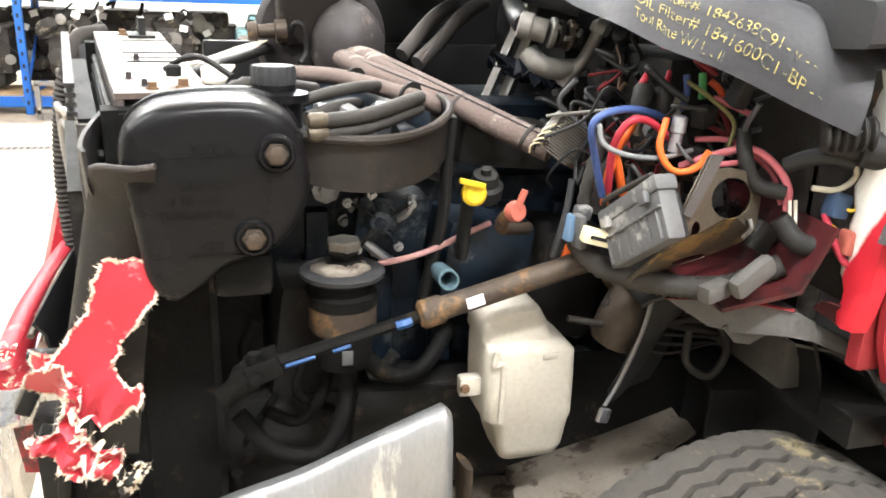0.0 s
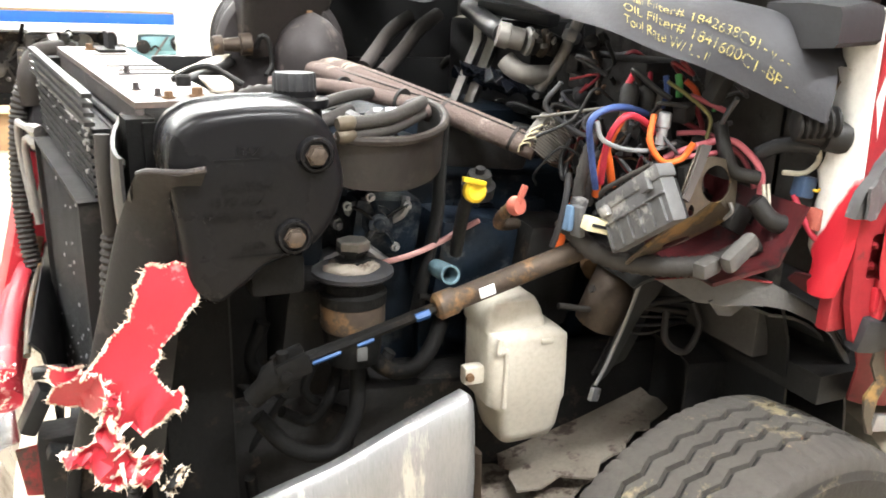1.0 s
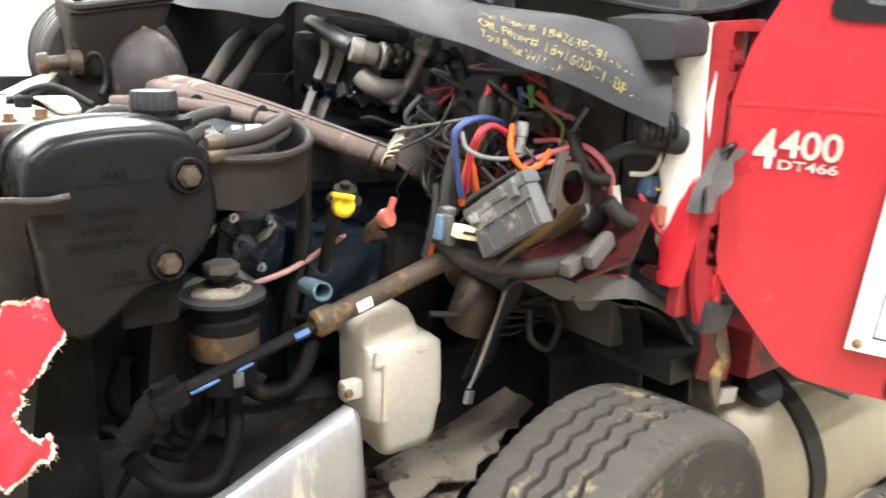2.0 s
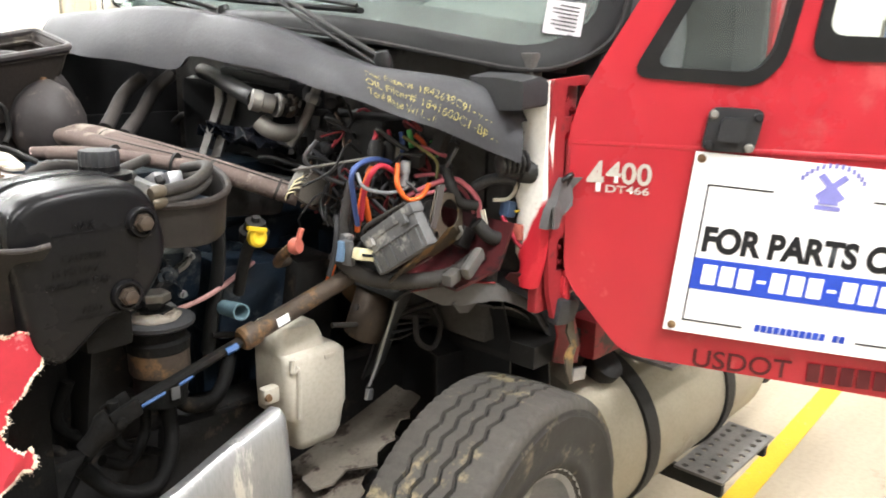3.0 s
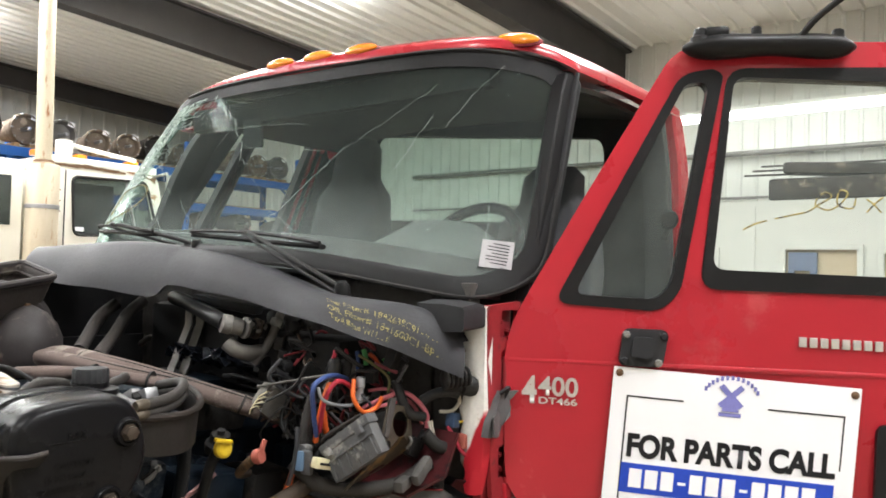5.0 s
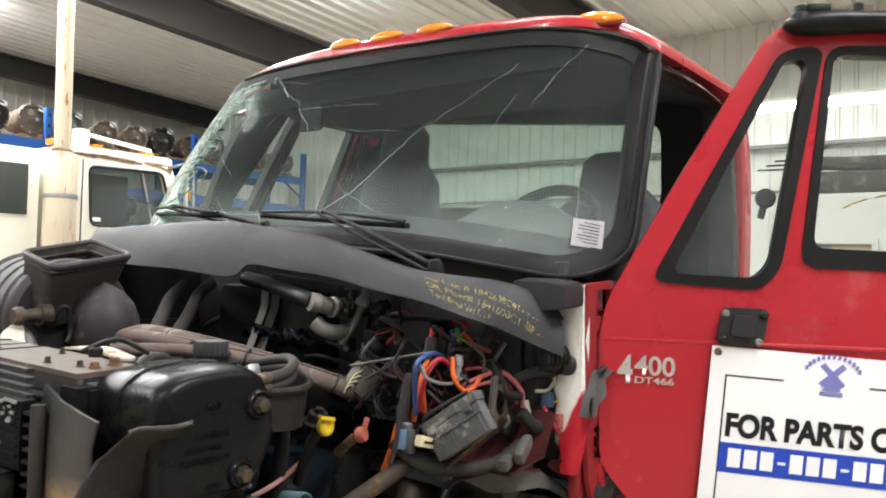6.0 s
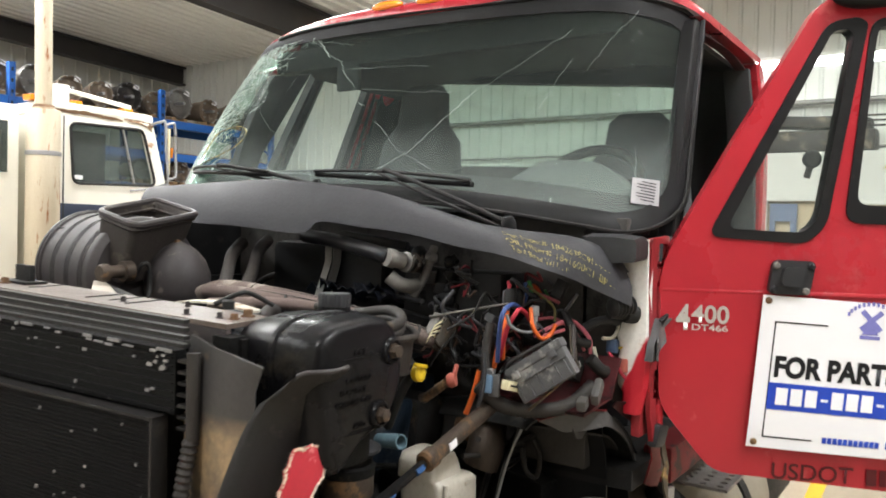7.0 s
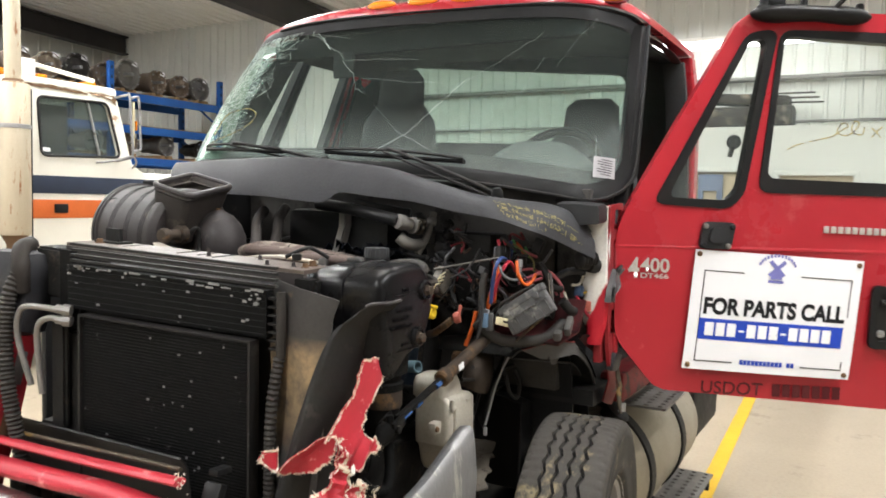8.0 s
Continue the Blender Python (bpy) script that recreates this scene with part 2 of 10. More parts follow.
RACK_BLUE = material("blue_rack_paint", (0.015, 0.10, 0.36), 0.5, second=(0.012, 0.07, 0.26), scale=4, third=(0.1, 0.1, 0.1), patch=0.1, patch_scale=8)
GEAR_GREY = material("greasy_gearbox_iron", (0.055, 0.05, 0.046), 0.55, 0.4, second=(0.028, 0.025, 0.024), scale=8, bump=0.5, third=(0.2, 0.17, 0.13), patch=0.2, patch_scale=7)
GEAR_ALU = material("oily_gearbox_aluminium", (0.26, 0.25, 0.24), 0.5, 0.7, second=(0.13, 0.12, 0.11), scale=8, bump=0.4)
TEAL = material("pale_teal_engine_paint", (0.20, 0.36, 0.38), 0.5, second=(0.14, 0.27, 0.30), scale=6, bump=0.4, third=(0.1, 0.14, 0.15), patch=0.2, patch_scale=8)
WOOD = material("pallet_wood", (0.34, 0.22, 0.12), 0.8, second=(0.24, 0.15, 0.08), scale=5, stretch=(1, 6, 6), bump=0.3)
TRUCK_WHITE = material("white_cab_paint", (0.80, 0.78, 0.70), 0.35, second=(0.74, 0.71, 0.62), scale=2, coat=0.3, bump=0.02, third=(0.4, 0.24, 0.14), patch=-0.08, patch_scale=3, grit=0.1)
NAVY = material("navy_stripe", (0.035, 0.045, 0.075), 0.4, bump=0)
ORANGE_ST = material("orange_stripe", (0.70, 0.16, 0.04), 0.4, bump=0)
STACK = material("stained_stack_steel", (0.58, 0.52, 0.40), 0.5, 0.3, second=(0.45, 0.38, 0.27), scale=3, stretch=(4, 4, 0.7), third=(0.30, 0.13, 0.06), patch=0.12, patch_scale=4, bump=0.1)
TANK_ALU = material("dull_yellowed_aluminium", (0.34, 0.305, 0.24), 0.5, 0.35, second=(0.24, 0.21, 0.155), scale=3, bump=0.08, third=(0.22, 0.18, 0.13), patch=0.1, patch_scale=4)


def stained(m, colour, z0, z1):
    """A dried stain of its own ragged shape between two heights."""
    nt = m.node_tree
    b = nt.nodes["Principled BSDF"]
    was = b.inputs["Base Color"].links[0].from_socket
    tc, sep, n = nt.nodes.new("ShaderNodeTexCoord"), nt.nodes.new("ShaderNodeSeparateXYZ"), nt.nodes.new("ShaderNodeTexNoise")
    n.inputs["Scale"].default_value, n.inputs["Detail"].default_value, n.inputs["Roughness"].default_value = 9.0, 8.0, 0.65
    nt.links.new(tc.outputs["Object"], sep.inputs[0])
    nt.links.new(tc.outputs["Object"], n.inputs["Vector"])
    facs = []
    for lo, hi in ((z0 - 0.10, z0 + 0.06), (z1 + 0.02, z1 - 0.02)):
        r = nt.nodes.new("ShaderNodeMapRange")
        r.inputs["From Min"].default_value, r.inputs["From Max"].default_value = lo, hi
        nt.links.new(sep.outputs["Z"], r.inputs["Value"])
        facs.append(r.outputs["Result"])
    r = nt.nodes.new("ShaderNodeMapRange")
    r.inputs["From Min"].default_value, r.inputs["From Max"].default_value = 0.36, 0.60
    nt.links.new(n.outputs["Fac"], r.inputs["Value"])
    fac = r.outputs["Result"]
    for f in facs:
        x = nt.nodes.new("ShaderNodeMath")
        x.operation = "MULTIPLY"
        nt.links.new(fac, x.inputs[0])
        nt.links.new(f, x.inputs[1])
        fac = x.outputs[0]
    x = nt.nodes.new("ShaderNodeMix")
    x.data_type = "RGBA"
    nt.links.new(fac, x.inputs[0])
    nt.links.new(was, x.inputs[6])
    x.inputs[7].default_value = (*colour, 1)
    nt.links.new(x.outputs[2], b.inputs["Base Color"])
    return m


FLAP = stained(material("stained_grey_side_panel", (0.050, 0.047, 0.046), 0.5, second=(0.030, 0.028, 0.027), scale=5, bump=0.15, third=(0.10, 0.075, 0.05), patch=0.2, patch_scale=5), (0.30, 0.21, 0.12), 1.18, 1.37)
DUCT = material("dusty_brown_black_duct", (0.020, 0.017, 0.015), 0.55, second=(0.013, 0.011, 0.010), scale=6, bump=0.2, third=(0.035, 0.029, 0.024), patch=0.05, patch_scale=6)
CANISTER = material("dusty_brown_grey_canister", (0.04, 0.035, 0.035), 0.5, second=(0.032, 0.027, 0.027), scale=5, bump=0.15, third=(0.12, 0.10, 0.09), patch=0.12, patch_scale=6)
BOOT = material("dusty_rubber_boot", (0.024, 0.019, 0.0165), 0.65, second=(0.019, 0.015, 0.0125), scale=8, bump=0.3, third=(0.055, 0.045, 0.036), patch=0.15, patch_scale=7)
BRIGHT = material("bare_cast_aluminium", (0.55, 0.56, 0.59), 0.38, 0.75, second=(0.34, 0.35, 0.38), scale=16, bump=0.3, third=(0.16, 0.14, 0.12), patch=0.2, patch_scale=14)
PALE_FIN = material("dusty_pale_fins", (0.30, 0.28, 0.255), 0.75, second=(0.20, 0.185, 0.165), scale=20, bump=0.2)
DUST_GREY = material("pale_dusty_plastic", (0.09, 0.085, 0.08), 0.75, second=(0.055, 0.052, 0.049), scale=10, bump=0.2)
DUSTY_HOSE = material("dusty_grey_hose", (0.055, 0.048, 0.045), 0.7, second=(0.05, 0.043, 0.04), scale=8, bump=0.25)
FINNED = material("dusty_aluminium_fins", (0.20, 0.19, 0.175), 0.6, 0.3, second=(0.12, 0.11, 0.10), scale=20, bump=0.2)
TORN_SHEET = material("dirty_torn_sheet", (0.20, 0.175, 0.145), 0.75, second=(0.11, 0.09, 0.07), scale=9, bump=0.3, third=(0.05, 0.035, 0.028), patch=0.3, patch_scale=11)
GEAR_BROWN = material("brown_oily_gearbox", (0.22, 0.17, 0.13), 0.6, 0.2, second=(0.09, 0.07, 0.055), scale=7, bump=0.5, third=(0.36, 0.30, 0.24), patch=0.25, patch_scale=6)
RED_GRIMY = material("grimy_red_paint", (0.26, 0.020, 0.026), 0.4, second=(0.17, 0.018, 0.02), scale=6, third=(0.06, 0.03, 0.025), patch=0.2, patch_scale=8, bump=0.1)
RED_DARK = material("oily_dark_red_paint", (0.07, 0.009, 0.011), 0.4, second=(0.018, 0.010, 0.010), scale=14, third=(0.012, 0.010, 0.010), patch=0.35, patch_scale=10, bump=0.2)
ARCH_DARK = material("dusty_black_arch_plastic", (0.048, 0.047, 0.046), 0.55, second=(0.032, 0.031, 0.03), scale=6, bump=0.25, third=(0.08, 0.056, 0.05), patch=0.2, patch_scale=7)
OLD_PAPER = material("faded_paper", (0.42, 0.41, 0.42), 0.6, second=(0.34, 0.33, 0.34), scale=20, bump=0.05)
RUBBER_D = material("dusty_black_rubber", (0.016, 0.015, 0.0145), 0.6, second=(0.010, 0.012, 0.011), scale=8, bump=0.25, third=(0.035, 0.032, 0.028), patch=0.2, patch_scale=8)
PIPE_ALU = material("dull_aluminium_pipe", (0.30, 0.29, 0.28), 0.45, 0.6, second=(0.18, 0.17, 0.16), scale=9, bump=0.1)
RIB = material("black_painted_rib", (0.012, 0.012, 0.012), 0.45, 0.2, second=(0.03, 0.028, 0.026), scale=12, bump=0.3)
SEAL = material("black_glass_seal", (0.011, 0.011, 0.0115), 0.5, second=(0.016, 0.015, 0.015), scale=12, bump=0.1, spec=0.12, third=(0.02, 0.018, 0.016), patch=0.05, patch_scale=8)
FIREWALL = material("grimy_grey_firewall", (0.060, 0.055, 0.050), 0.6, second=(0.028, 0.025, 0.023), scale=7, bump=0.25, third=(0.014, 0.012, 0.011), patch=0.3, patch_scale=6)
ARCH = material("scuffed_grey_arch_plastic", (0.085, 0.082, 0.08), 0.55, second=(0.05, 0.047, 0.045), scale=6, bump=0.25, third=(0.12, 0.11, 0.10), patch=0.15, patch_scale=7)
GLASS_SHIELD = glass("dusty_windshield_glass", haze=0.018, ior=1.035, low=(1.86, 2.12, 0.16))
GLASS_REAR = glass("dusty_rear_glass", haze=0.20, dust=(0.42, 0.44, 0.42), ior=1.035)
GLASS_DOOR = glass("door_glass", (0.92, 0.95, 0.93), haze=0.05)
GLASS_DARK = glass("dark_glass", (0.55, 0.63, 0.61), haze=0.1)
GLASS_CRUSHED = glass("crushed_glass", (0.79, 0.89, 0.84), rough=0.22, haze=0.055, dust=(0.40, 0.56, 0.48), grain_size=90.0, ior=1.05)
TUBE = glowing("tube_glow", (0.98, 0.985, 1.0), 16.0)
CRACK_WEB = material("shattered_cells", (0.54, 0.63, 0.58), 0.3, bump=0)
CRACK = material("crack_edges", (0.46, 0.53, 0.50), 0.3, bump=0)


def half_painted(name, bare, paint):
    """Bare primer above, red paint below a slanting ragged line."""
    m = material(name, bare, 0.5, second=tuple(c * 0.85 for c in bare), scale=8, third=(0.35, 0.25, 0.17), patch=0.12, patch_scale=14)
    nt = m.node_tree
    b = nt.nodes["Principled BSDF"]
    was = b.inputs["Base Color"].links[0].from_socket
    tc, sep, n = nt.nodes.new("ShaderNodeTexCoord"), nt.nodes.new("ShaderNodeSeparateXYZ"), nt.nodes.new("ShaderNodeTexNoise")
    n.inputs["Scale"].default_value, n.inputs["Detail"].default_value = 22.0, 6.0
    nt.links.new(tc.outputs["Object"], sep.inputs[0])
    nt.links.new(tc.outputs["Object"], n.inputs["Vector"])

    def maths(op, a, c):
        x = nt.nodes.new("ShaderNodeMath")
        x.operation = op
        for sock, val in zip(x.inputs, (a, c)):
            if isinstance(val, float):
                sock.default_value = val
            else:
                nt.links.new(val, sock)
        return x.outputs[0]

    line = maths("ADD", maths("MULTIPLY", sep.outputs["Y"], 2.0), maths("ADD", sep.outputs["Z"], maths("MULTIPLY", n.outputs["Fac"], 0.05)))
    r = nt.nodes.new("ShaderNodeMapRange")
    r.inputs["From Min"].default_value, r.inputs["From Max"].default_value = 3.255, 3.270
    nt.links.new(line, r.inputs["Value"])
    x = nt.nodes.new("ShaderNodeMix")
    x.data_type = "RGBA"
    nt.links.new(r.outputs["Result"], x.inputs[0])
    x.inputs[6].default_value = (*paint, 1)
    nt.links.new(was, x.inputs[7])
    nt.links.new(x.outputs[2], b.inputs["Base Color"])
    return m


HALF_PAINTED = half_painted("primer_running_into_red", (0.72, 0.70, 0.66), (0.42, 0.014, 0.026))
WIRES = {}


def wire_paint(name, colour):
    if name not in WIRES:
        WIRES[name] = material(name + "_wire", colour, 0.45, second=tuple(c * 0.75 for c in colour), scale=20, bump=0.05)
    return WIRES[name]

# ---- building tools ----
def attach(ob, parent):
    """Parents what is built in world places; only empties stand away from the origin."""
    ob.parent = parent
    if parent.type == "EMPTY":
        ob.matrix_parent_inverse = parent.matrix_basis.inverted()


def part(name, bm, mat, parent=None, label="", smooth=38):
    """Links a bmesh as one mesh object under a thing or a part."""
    me = bpy.data.meshes.new(name)
    bmesh.ops.recalc_face_normals(bm, faces=bm.faces)
    bm.to_mesh(me)
    bm.free()
    me.materials.append(mat)
    if smooth:
        me.shade_smooth()
        me.set_sharp_from_angle(angle=radians(smooth))
    ob = new(name, me)
    if parent:
        attach(ob, parent)
    if label:
        ob["label"] = label
    return ob


def thing(name, x, y, z, label, category, group="", kind=""):
    ob = new(name)
    ob.location = (x, y, z)
    ob.empty_display_size = 0.1
    return tagged(ob, label, category, group, kind)


def add_box(bm, c, s, bevel=0.0, m=None, seg=2):
    g = bmesh.ops.create_cube(bm, size=1.0)
    vs = g["verts"]
    bmesh.ops.scale(bm, vec=s, verts=vs)
    if bevel:
        es = list({e for v in vs for e in v.link_edges})
        out = bmesh.ops.bevel(bm, geom=es, offset=bevel, segments=seg, affect="EDGES", profile=0.6)
        vs = list({v for f in out["faces"] for v in f.verts} | {v for v in vs if v.is_valid})
        seen, stack = set(vs), list(vs)
        while stack:
            v = stack.pop()
            for e in v.link_edges:
                o = e.other_vert(v)
                if o not in seen:
                    seen.add(o)
                    stack.append(o)
        vs = list(seen)
    if m:
        bmesh.ops.transform(bm, matrix=m, verts=vs)
    bmesh.ops.translate(bm, vec=c, verts=vs)
    return vs


def axes(d):
    d = Vector(d).normalized()
    a = d.cross(Vector((0, 0, 1)))
    if a.length < 1e-3:
        a = d.cross(Vector((1, 0, 0)))
    a.normalize()
    return d, a, d.cross(a).normalized()


def add_rings(bm, rings, close=True, caps=True):
    """Skins rings of points that all have the same count."""
    vv = [[bm.verts.new(p) for p in r] for r in rings]
    n = len(vv[0])
    for a, b in zip(vv, vv[1:]):
        for i in range(n if close else n - 1):
            j = (i + 1) % n
            bm.faces.new((a[i], a[j], b[j], b[i]))
    if caps and close:
        bm.faces.new(vv[0][::-1])
        bm.faces.new(vv[-1])
    return vv


def ring(c, d, r, seg=16, rx=None, phase=0.0):
    d, a, b = axes(d)
    c = Vector(c)
    rx = rx or r
    return [c + a * (rx * math.cos(2 * math.pi * (i + phase) / seg)) + b * (r * math.sin(2 * math.pi * (i + phase) / seg)) for i in range(seg)]


def add_turned(bm, p0, p1, profile, seg=20):
    """Turned body along p0..p1; profile rows: share of the way, radius."""
    p0, p1 = Vector(p0), Vector(p1)
    add_rings(bm, [ring(p0.lerp(p1, f), p1 - p0, max(r, 1e-4), seg) for f, r in profile])


def add_rod(bm, p0, p1, r, seg=12):
    add_turned(bm, p0, p1, [(0, r * 0.9), (0.01, r), (0.99, r), (1, r * 0.9)], seg)


def smooth_line(pts, sub=6):
    pts = [Vector(p) for p in pts]
    if len(pts) < 3:
        return pts
    ext = [pts[0] * 2 - pts[1], *pts, pts[-1] * 2 - pts[-2]]
    out = []
    for i in range(1, len(ext) - 2):
        a, b, c, d = ext[i - 1:i + 3]
        for k in range(sub):
            t = k / sub
            out.append(0.5 * ((2 * b) + (c - a) * t + (2 * a - 5 * b + 4 * c - d) * t * t + (3 * b - a - 3 * c + d) * t ** 3))
    return out + [pts[-1]]


def add_hose(bm, pts, r, seg=8, sub=6, wave=0.0, pitch=0.012, flat=1.0):
    """A hose through points; wave: ribbed like split conduit."""
    line = smooth_line(pts, sub)
    if wave:
        fine = [line[0]]
        for a, b in zip(line, line[1:]):
            k = max(1, int((b - a).length / (pitch * 0.5)))
            fine += [a.lerp(b, (i + 1) / k) for i in range(k)]
        line = fine
    rings, a0 = [], None
    for i, p in enumerate(line):
        d = (line[min(i + 1, len(line) - 1)] - line[max(i - 1, 0)]).normalized()
        if a0 is None:
            a0 = axes(d)[1]
        a0 = (a0 - d * a0.dot(d)).normalized()
        b0 = d.cross(a0)
        rr = r * (1 + (wave if i % 2 else -wave))
        rings.append([p + a0 * (rr * math.cos(2 * math.pi * k / seg)) + b0 * (rr * flat * math.sin(2 * math.pi * k / seg)) for k in range(seg)])
    add_rings(bm, rings)


def add_plate(bm, outline, thick, bevel=0.0):
    """A flat outline of points in space, thickened to both sides of its plane."""
    pts = [Vector(p) for p in outline]
    n = Vector()
    for i, p in enumerate(pts):
        n += p.cross(pts[(i + 1) % len(pts)])
    n.normalize()
    add_rings(bm, [[p - n * thick / 2 for p in pts], [p + n * thick / 2 for p in pts]])


def add_sheet(bm, rows, thick, way=None):
    """A bent sheet through rows of points, thickened along way or its own normals."""
    rows = [[Vector(p) for p in r] for r in rows]
    h, w = len(rows), len(rows[0])
    back = []
    for i in range(h):
        r = []
        for j in range(w):
            du = rows[i][min(j + 1, w - 1)] - rows[i][max(j - 1, 0)]
            dv = rows[min(i + 1, h - 1)][j] - rows[max(i - 1, 0)][j]
            n = Vector(way) if way else du.cross(dv).normalized()
            r.append(rows[i][j] + n * thick)
        back.append(r)
    A = [[bm.verts.new(p) for p in r] for r in rows]
    B = [[bm.verts.new(p) for p in r] for r in back]
    for i in range(h - 1):
        for j in range(w - 1):
            bm.faces.new((A[i][j], A[i][j + 1], A[i + 1][j + 1], A[i + 1][j]))
            bm.faces.new((B[i][j], B[i + 1][j], B[i + 1][j + 1], B[i][j + 1]))
    for i in range(h - 1):
        bm.faces.new((A[i][0], A[i + 1][0], B[i + 1][0], B[i][0]))
        bm.faces.new((A[i][-1], B[i][-1], B[i + 1][-1], A[i + 1][-1]))
    for j in range(w - 1):
        bm.faces.new((A[0][j], B[0][j], B[0][j + 1], A[0][j + 1]))
        bm.faces.new((A[-1][j], A[-1][j + 1], B[-1][j + 1], B[-1][j]))


def rounded(pts, radius=0.03, seg=4):
    """Rounds the corners of a 2D outline."""
    out, n = [], len(pts)
    for i in range(n):
        p, a, b = Vector(pts[i]), Vector(pts[i - 1]), Vector(pts[(i + 1) % n])
        ra = min(radius, (a - p).length * 0.45, (b - p).length * 0.45)
        s, e = p + (a - p).normalized() * ra, p + (b - p).normalized() * ra
        for k in range(seg + 1):
            t = k / seg
            out.append((s * (1 - t) ** 2 + p * 2 * t * (1 - t) + e * t * t)[:])
    return out


def add_holed(bm, outer, holes, put, thick, ledge=0.0):
    """A plate in 2D outlines with openings, put(u, v, w) giving the place; w is the depth."""
    edges = []
    for loop in (outer, *holes):
        vs = [bm.verts.new((u, v, 0)) for u, v in loop]
        edges += [bm.edges.new((vs[i], vs[(i + 1) % len(vs)])) for i in range(len(vs))]
    out = bmesh.ops.triangle_fill(bm, use_beauty=True, use_dissolve=False, edges=edges, normal=(0, 0, 1))
    fs = [f for f in out["geom"] if isinstance(f, bmesh.types.BMFace)]
    ext = bmesh.ops.extrude_face_region(bm, geom=fs)
    back = {v for v in ext["geom"] if isinstance(v, bmesh.types.BMVert)}
    for v in back:
        v.co.z = thick
    for v in bm.verts:
        v.co = put(v.co.x, v.co.y, v.co.z)


def lettering(text, size, mat, m, parent, name="lettering", depth=0.0015, squash=1.0, shear=0.0, label="", bold=0.0):
    cu = bpy.data.curves.new(name, "FONT")
    cu.body, cu.size, cu.extrude, cu.shear, cu.offset = text, size, depth, shear, bold
    cu.align_x, cu.align_y = "LEFT", "BOTTOM_BASELINE"
    tmp = bpy.data.objects.new(name, cu)
    scene.collection.objects.link(tmp)
    bpy.context.view_layer.update()
    me = bpy.data.meshes.new_from_object(tmp.evaluated_get(bpy.context.evaluated_depsgraph_get()))
    bpy.data.objects.remove(tmp)
    bpy.data.curves.remove(cu)
    me.transform(m @ Matrix.Diagonal((squash, 1, 1, 1)))
    me.materials.clear()
    me.materials.append(mat)
    ob = new(name, me)
    attach(ob, parent)
    if label:
        ob["label"] = label
    return ob

# ---- the shop ----
def structure(name, bm, mat, label, smooth=38):
    return tagged(part(name, bm, mat, None, "", smooth), label, "building part", "", "structure")


bm = bmesh.new()
add_box(bm, ((WALL_X + BACK_X) / 2, (WALL_Y + NEAR_Y) / 2, -0.1), (WALL_X - BACK_X + 0.6, WALL_Y - NEAR_Y + 0.6, 0.2))
structure("floor", bm, CONCRETE, "polished tan concrete shop floor with stains")

bm = bmesh.new()
add_box(bm, (5.6, 1.02, 0.003), (6.6, 0.10, 0.002), m=pose(0, 0, 0, 0, 0, 2.6))
structure("floor_line", bm, LINE, "worn yellow painted line on concrete floor")


def ribbed_wall(name, p0, p1, z0, z1, mat, label, step=0.2, depth=0.018, inward=(0, 0, 0)):
    """Ribbed steel sheet from p0 to p1; z1 is a height or a pair of end heights."""
    p0, p1, n = Vector((*p0, 0)), Vector((*p1, 0)), Vector(inward)
    z1 = z1 if isinstance(z1, tuple) else (z1, z1)
    length = (p1 - p0).length
    count = int(length / step)
    prof = []
    for i in range(count):
        for f, o in ((0, 0), (0.72, 0), (0.78, 1), (0.94, 1)):
            prof.append(((i + f) / count, o))
    prof.append((1, 0))
    lo, hi, lo2, hi2 = [], [], [], []
    for f, o in prof:
        p = p0.lerp(p1, f) + n * (depth * o)
        zt = z1[0] + (z1[1] - z1[0]) * f
        lo.append(p + Vector((0, 0, z0)))
        hi.append(p + Vector((0, 0, zt)))
    bm = bmesh.new()
    add_sheet(bm, [lo, hi], -0.1, n)
    return structure(name, bm, mat, label, 20)


H0, H1 = roof_z(BACK_X), EAVE
ribbed_wall("wall_east", (WALL_X, NEAR_Y), (WALL_X, WALL_Y), 0, H1 + 0.02, WALLM, "white ribbed steel shop wall", 0.2, inward=(-1, 0, 0))
ribbed_wall("wall_north", (WALL_X, WALL_Y), (BACK_X, WALL_Y), 0, (H1, H0), WALLM, "white ribbed steel shop wall", 0.25, inward=(0, -1, 0))
ribbed_wall("wall_west", (BACK_X, WALL_Y), (BACK_X, NEAR_Y), 0, H0, WALLM, "white ribbed steel shop wall", 0.3, inward=(1, 0, 0))
ribbed_wall("wall_south", (BACK_X, NEAR_Y), (WALL_X, NEAR_Y), 0, (H0, H1), WALLM, "white ribbed steel shop wall", 0.3, inward=(0, 1, 0))

# ceiling liner, ribs along the truck
bm = bmesh.new()
left, right, n = [], [], int((WALL_Y - NEAR_Y) / 0.24)
for i in range(n):
    for f, o in ((0, 0), (0.35, 0), (0.42, 1), (0.55, 1), (0.62, 0)):
        y = NEAR_Y + (WALL_Y - NEAR_Y) * (i + f) / n
        left.append((BACK_X - 0.1, y, roof_z(BACK_X - 0.1) - 0.035 * o))
        right.append((WALL_X + 0.1, y, roof_z(WALL_X + 0.1) - 0.035 * o))
add_sheet(bm, [left, right], 0.12, (0, 0, 1))
structure("ceiling", bm, CEILM, "white ribbed steel ceiling liner", 20)

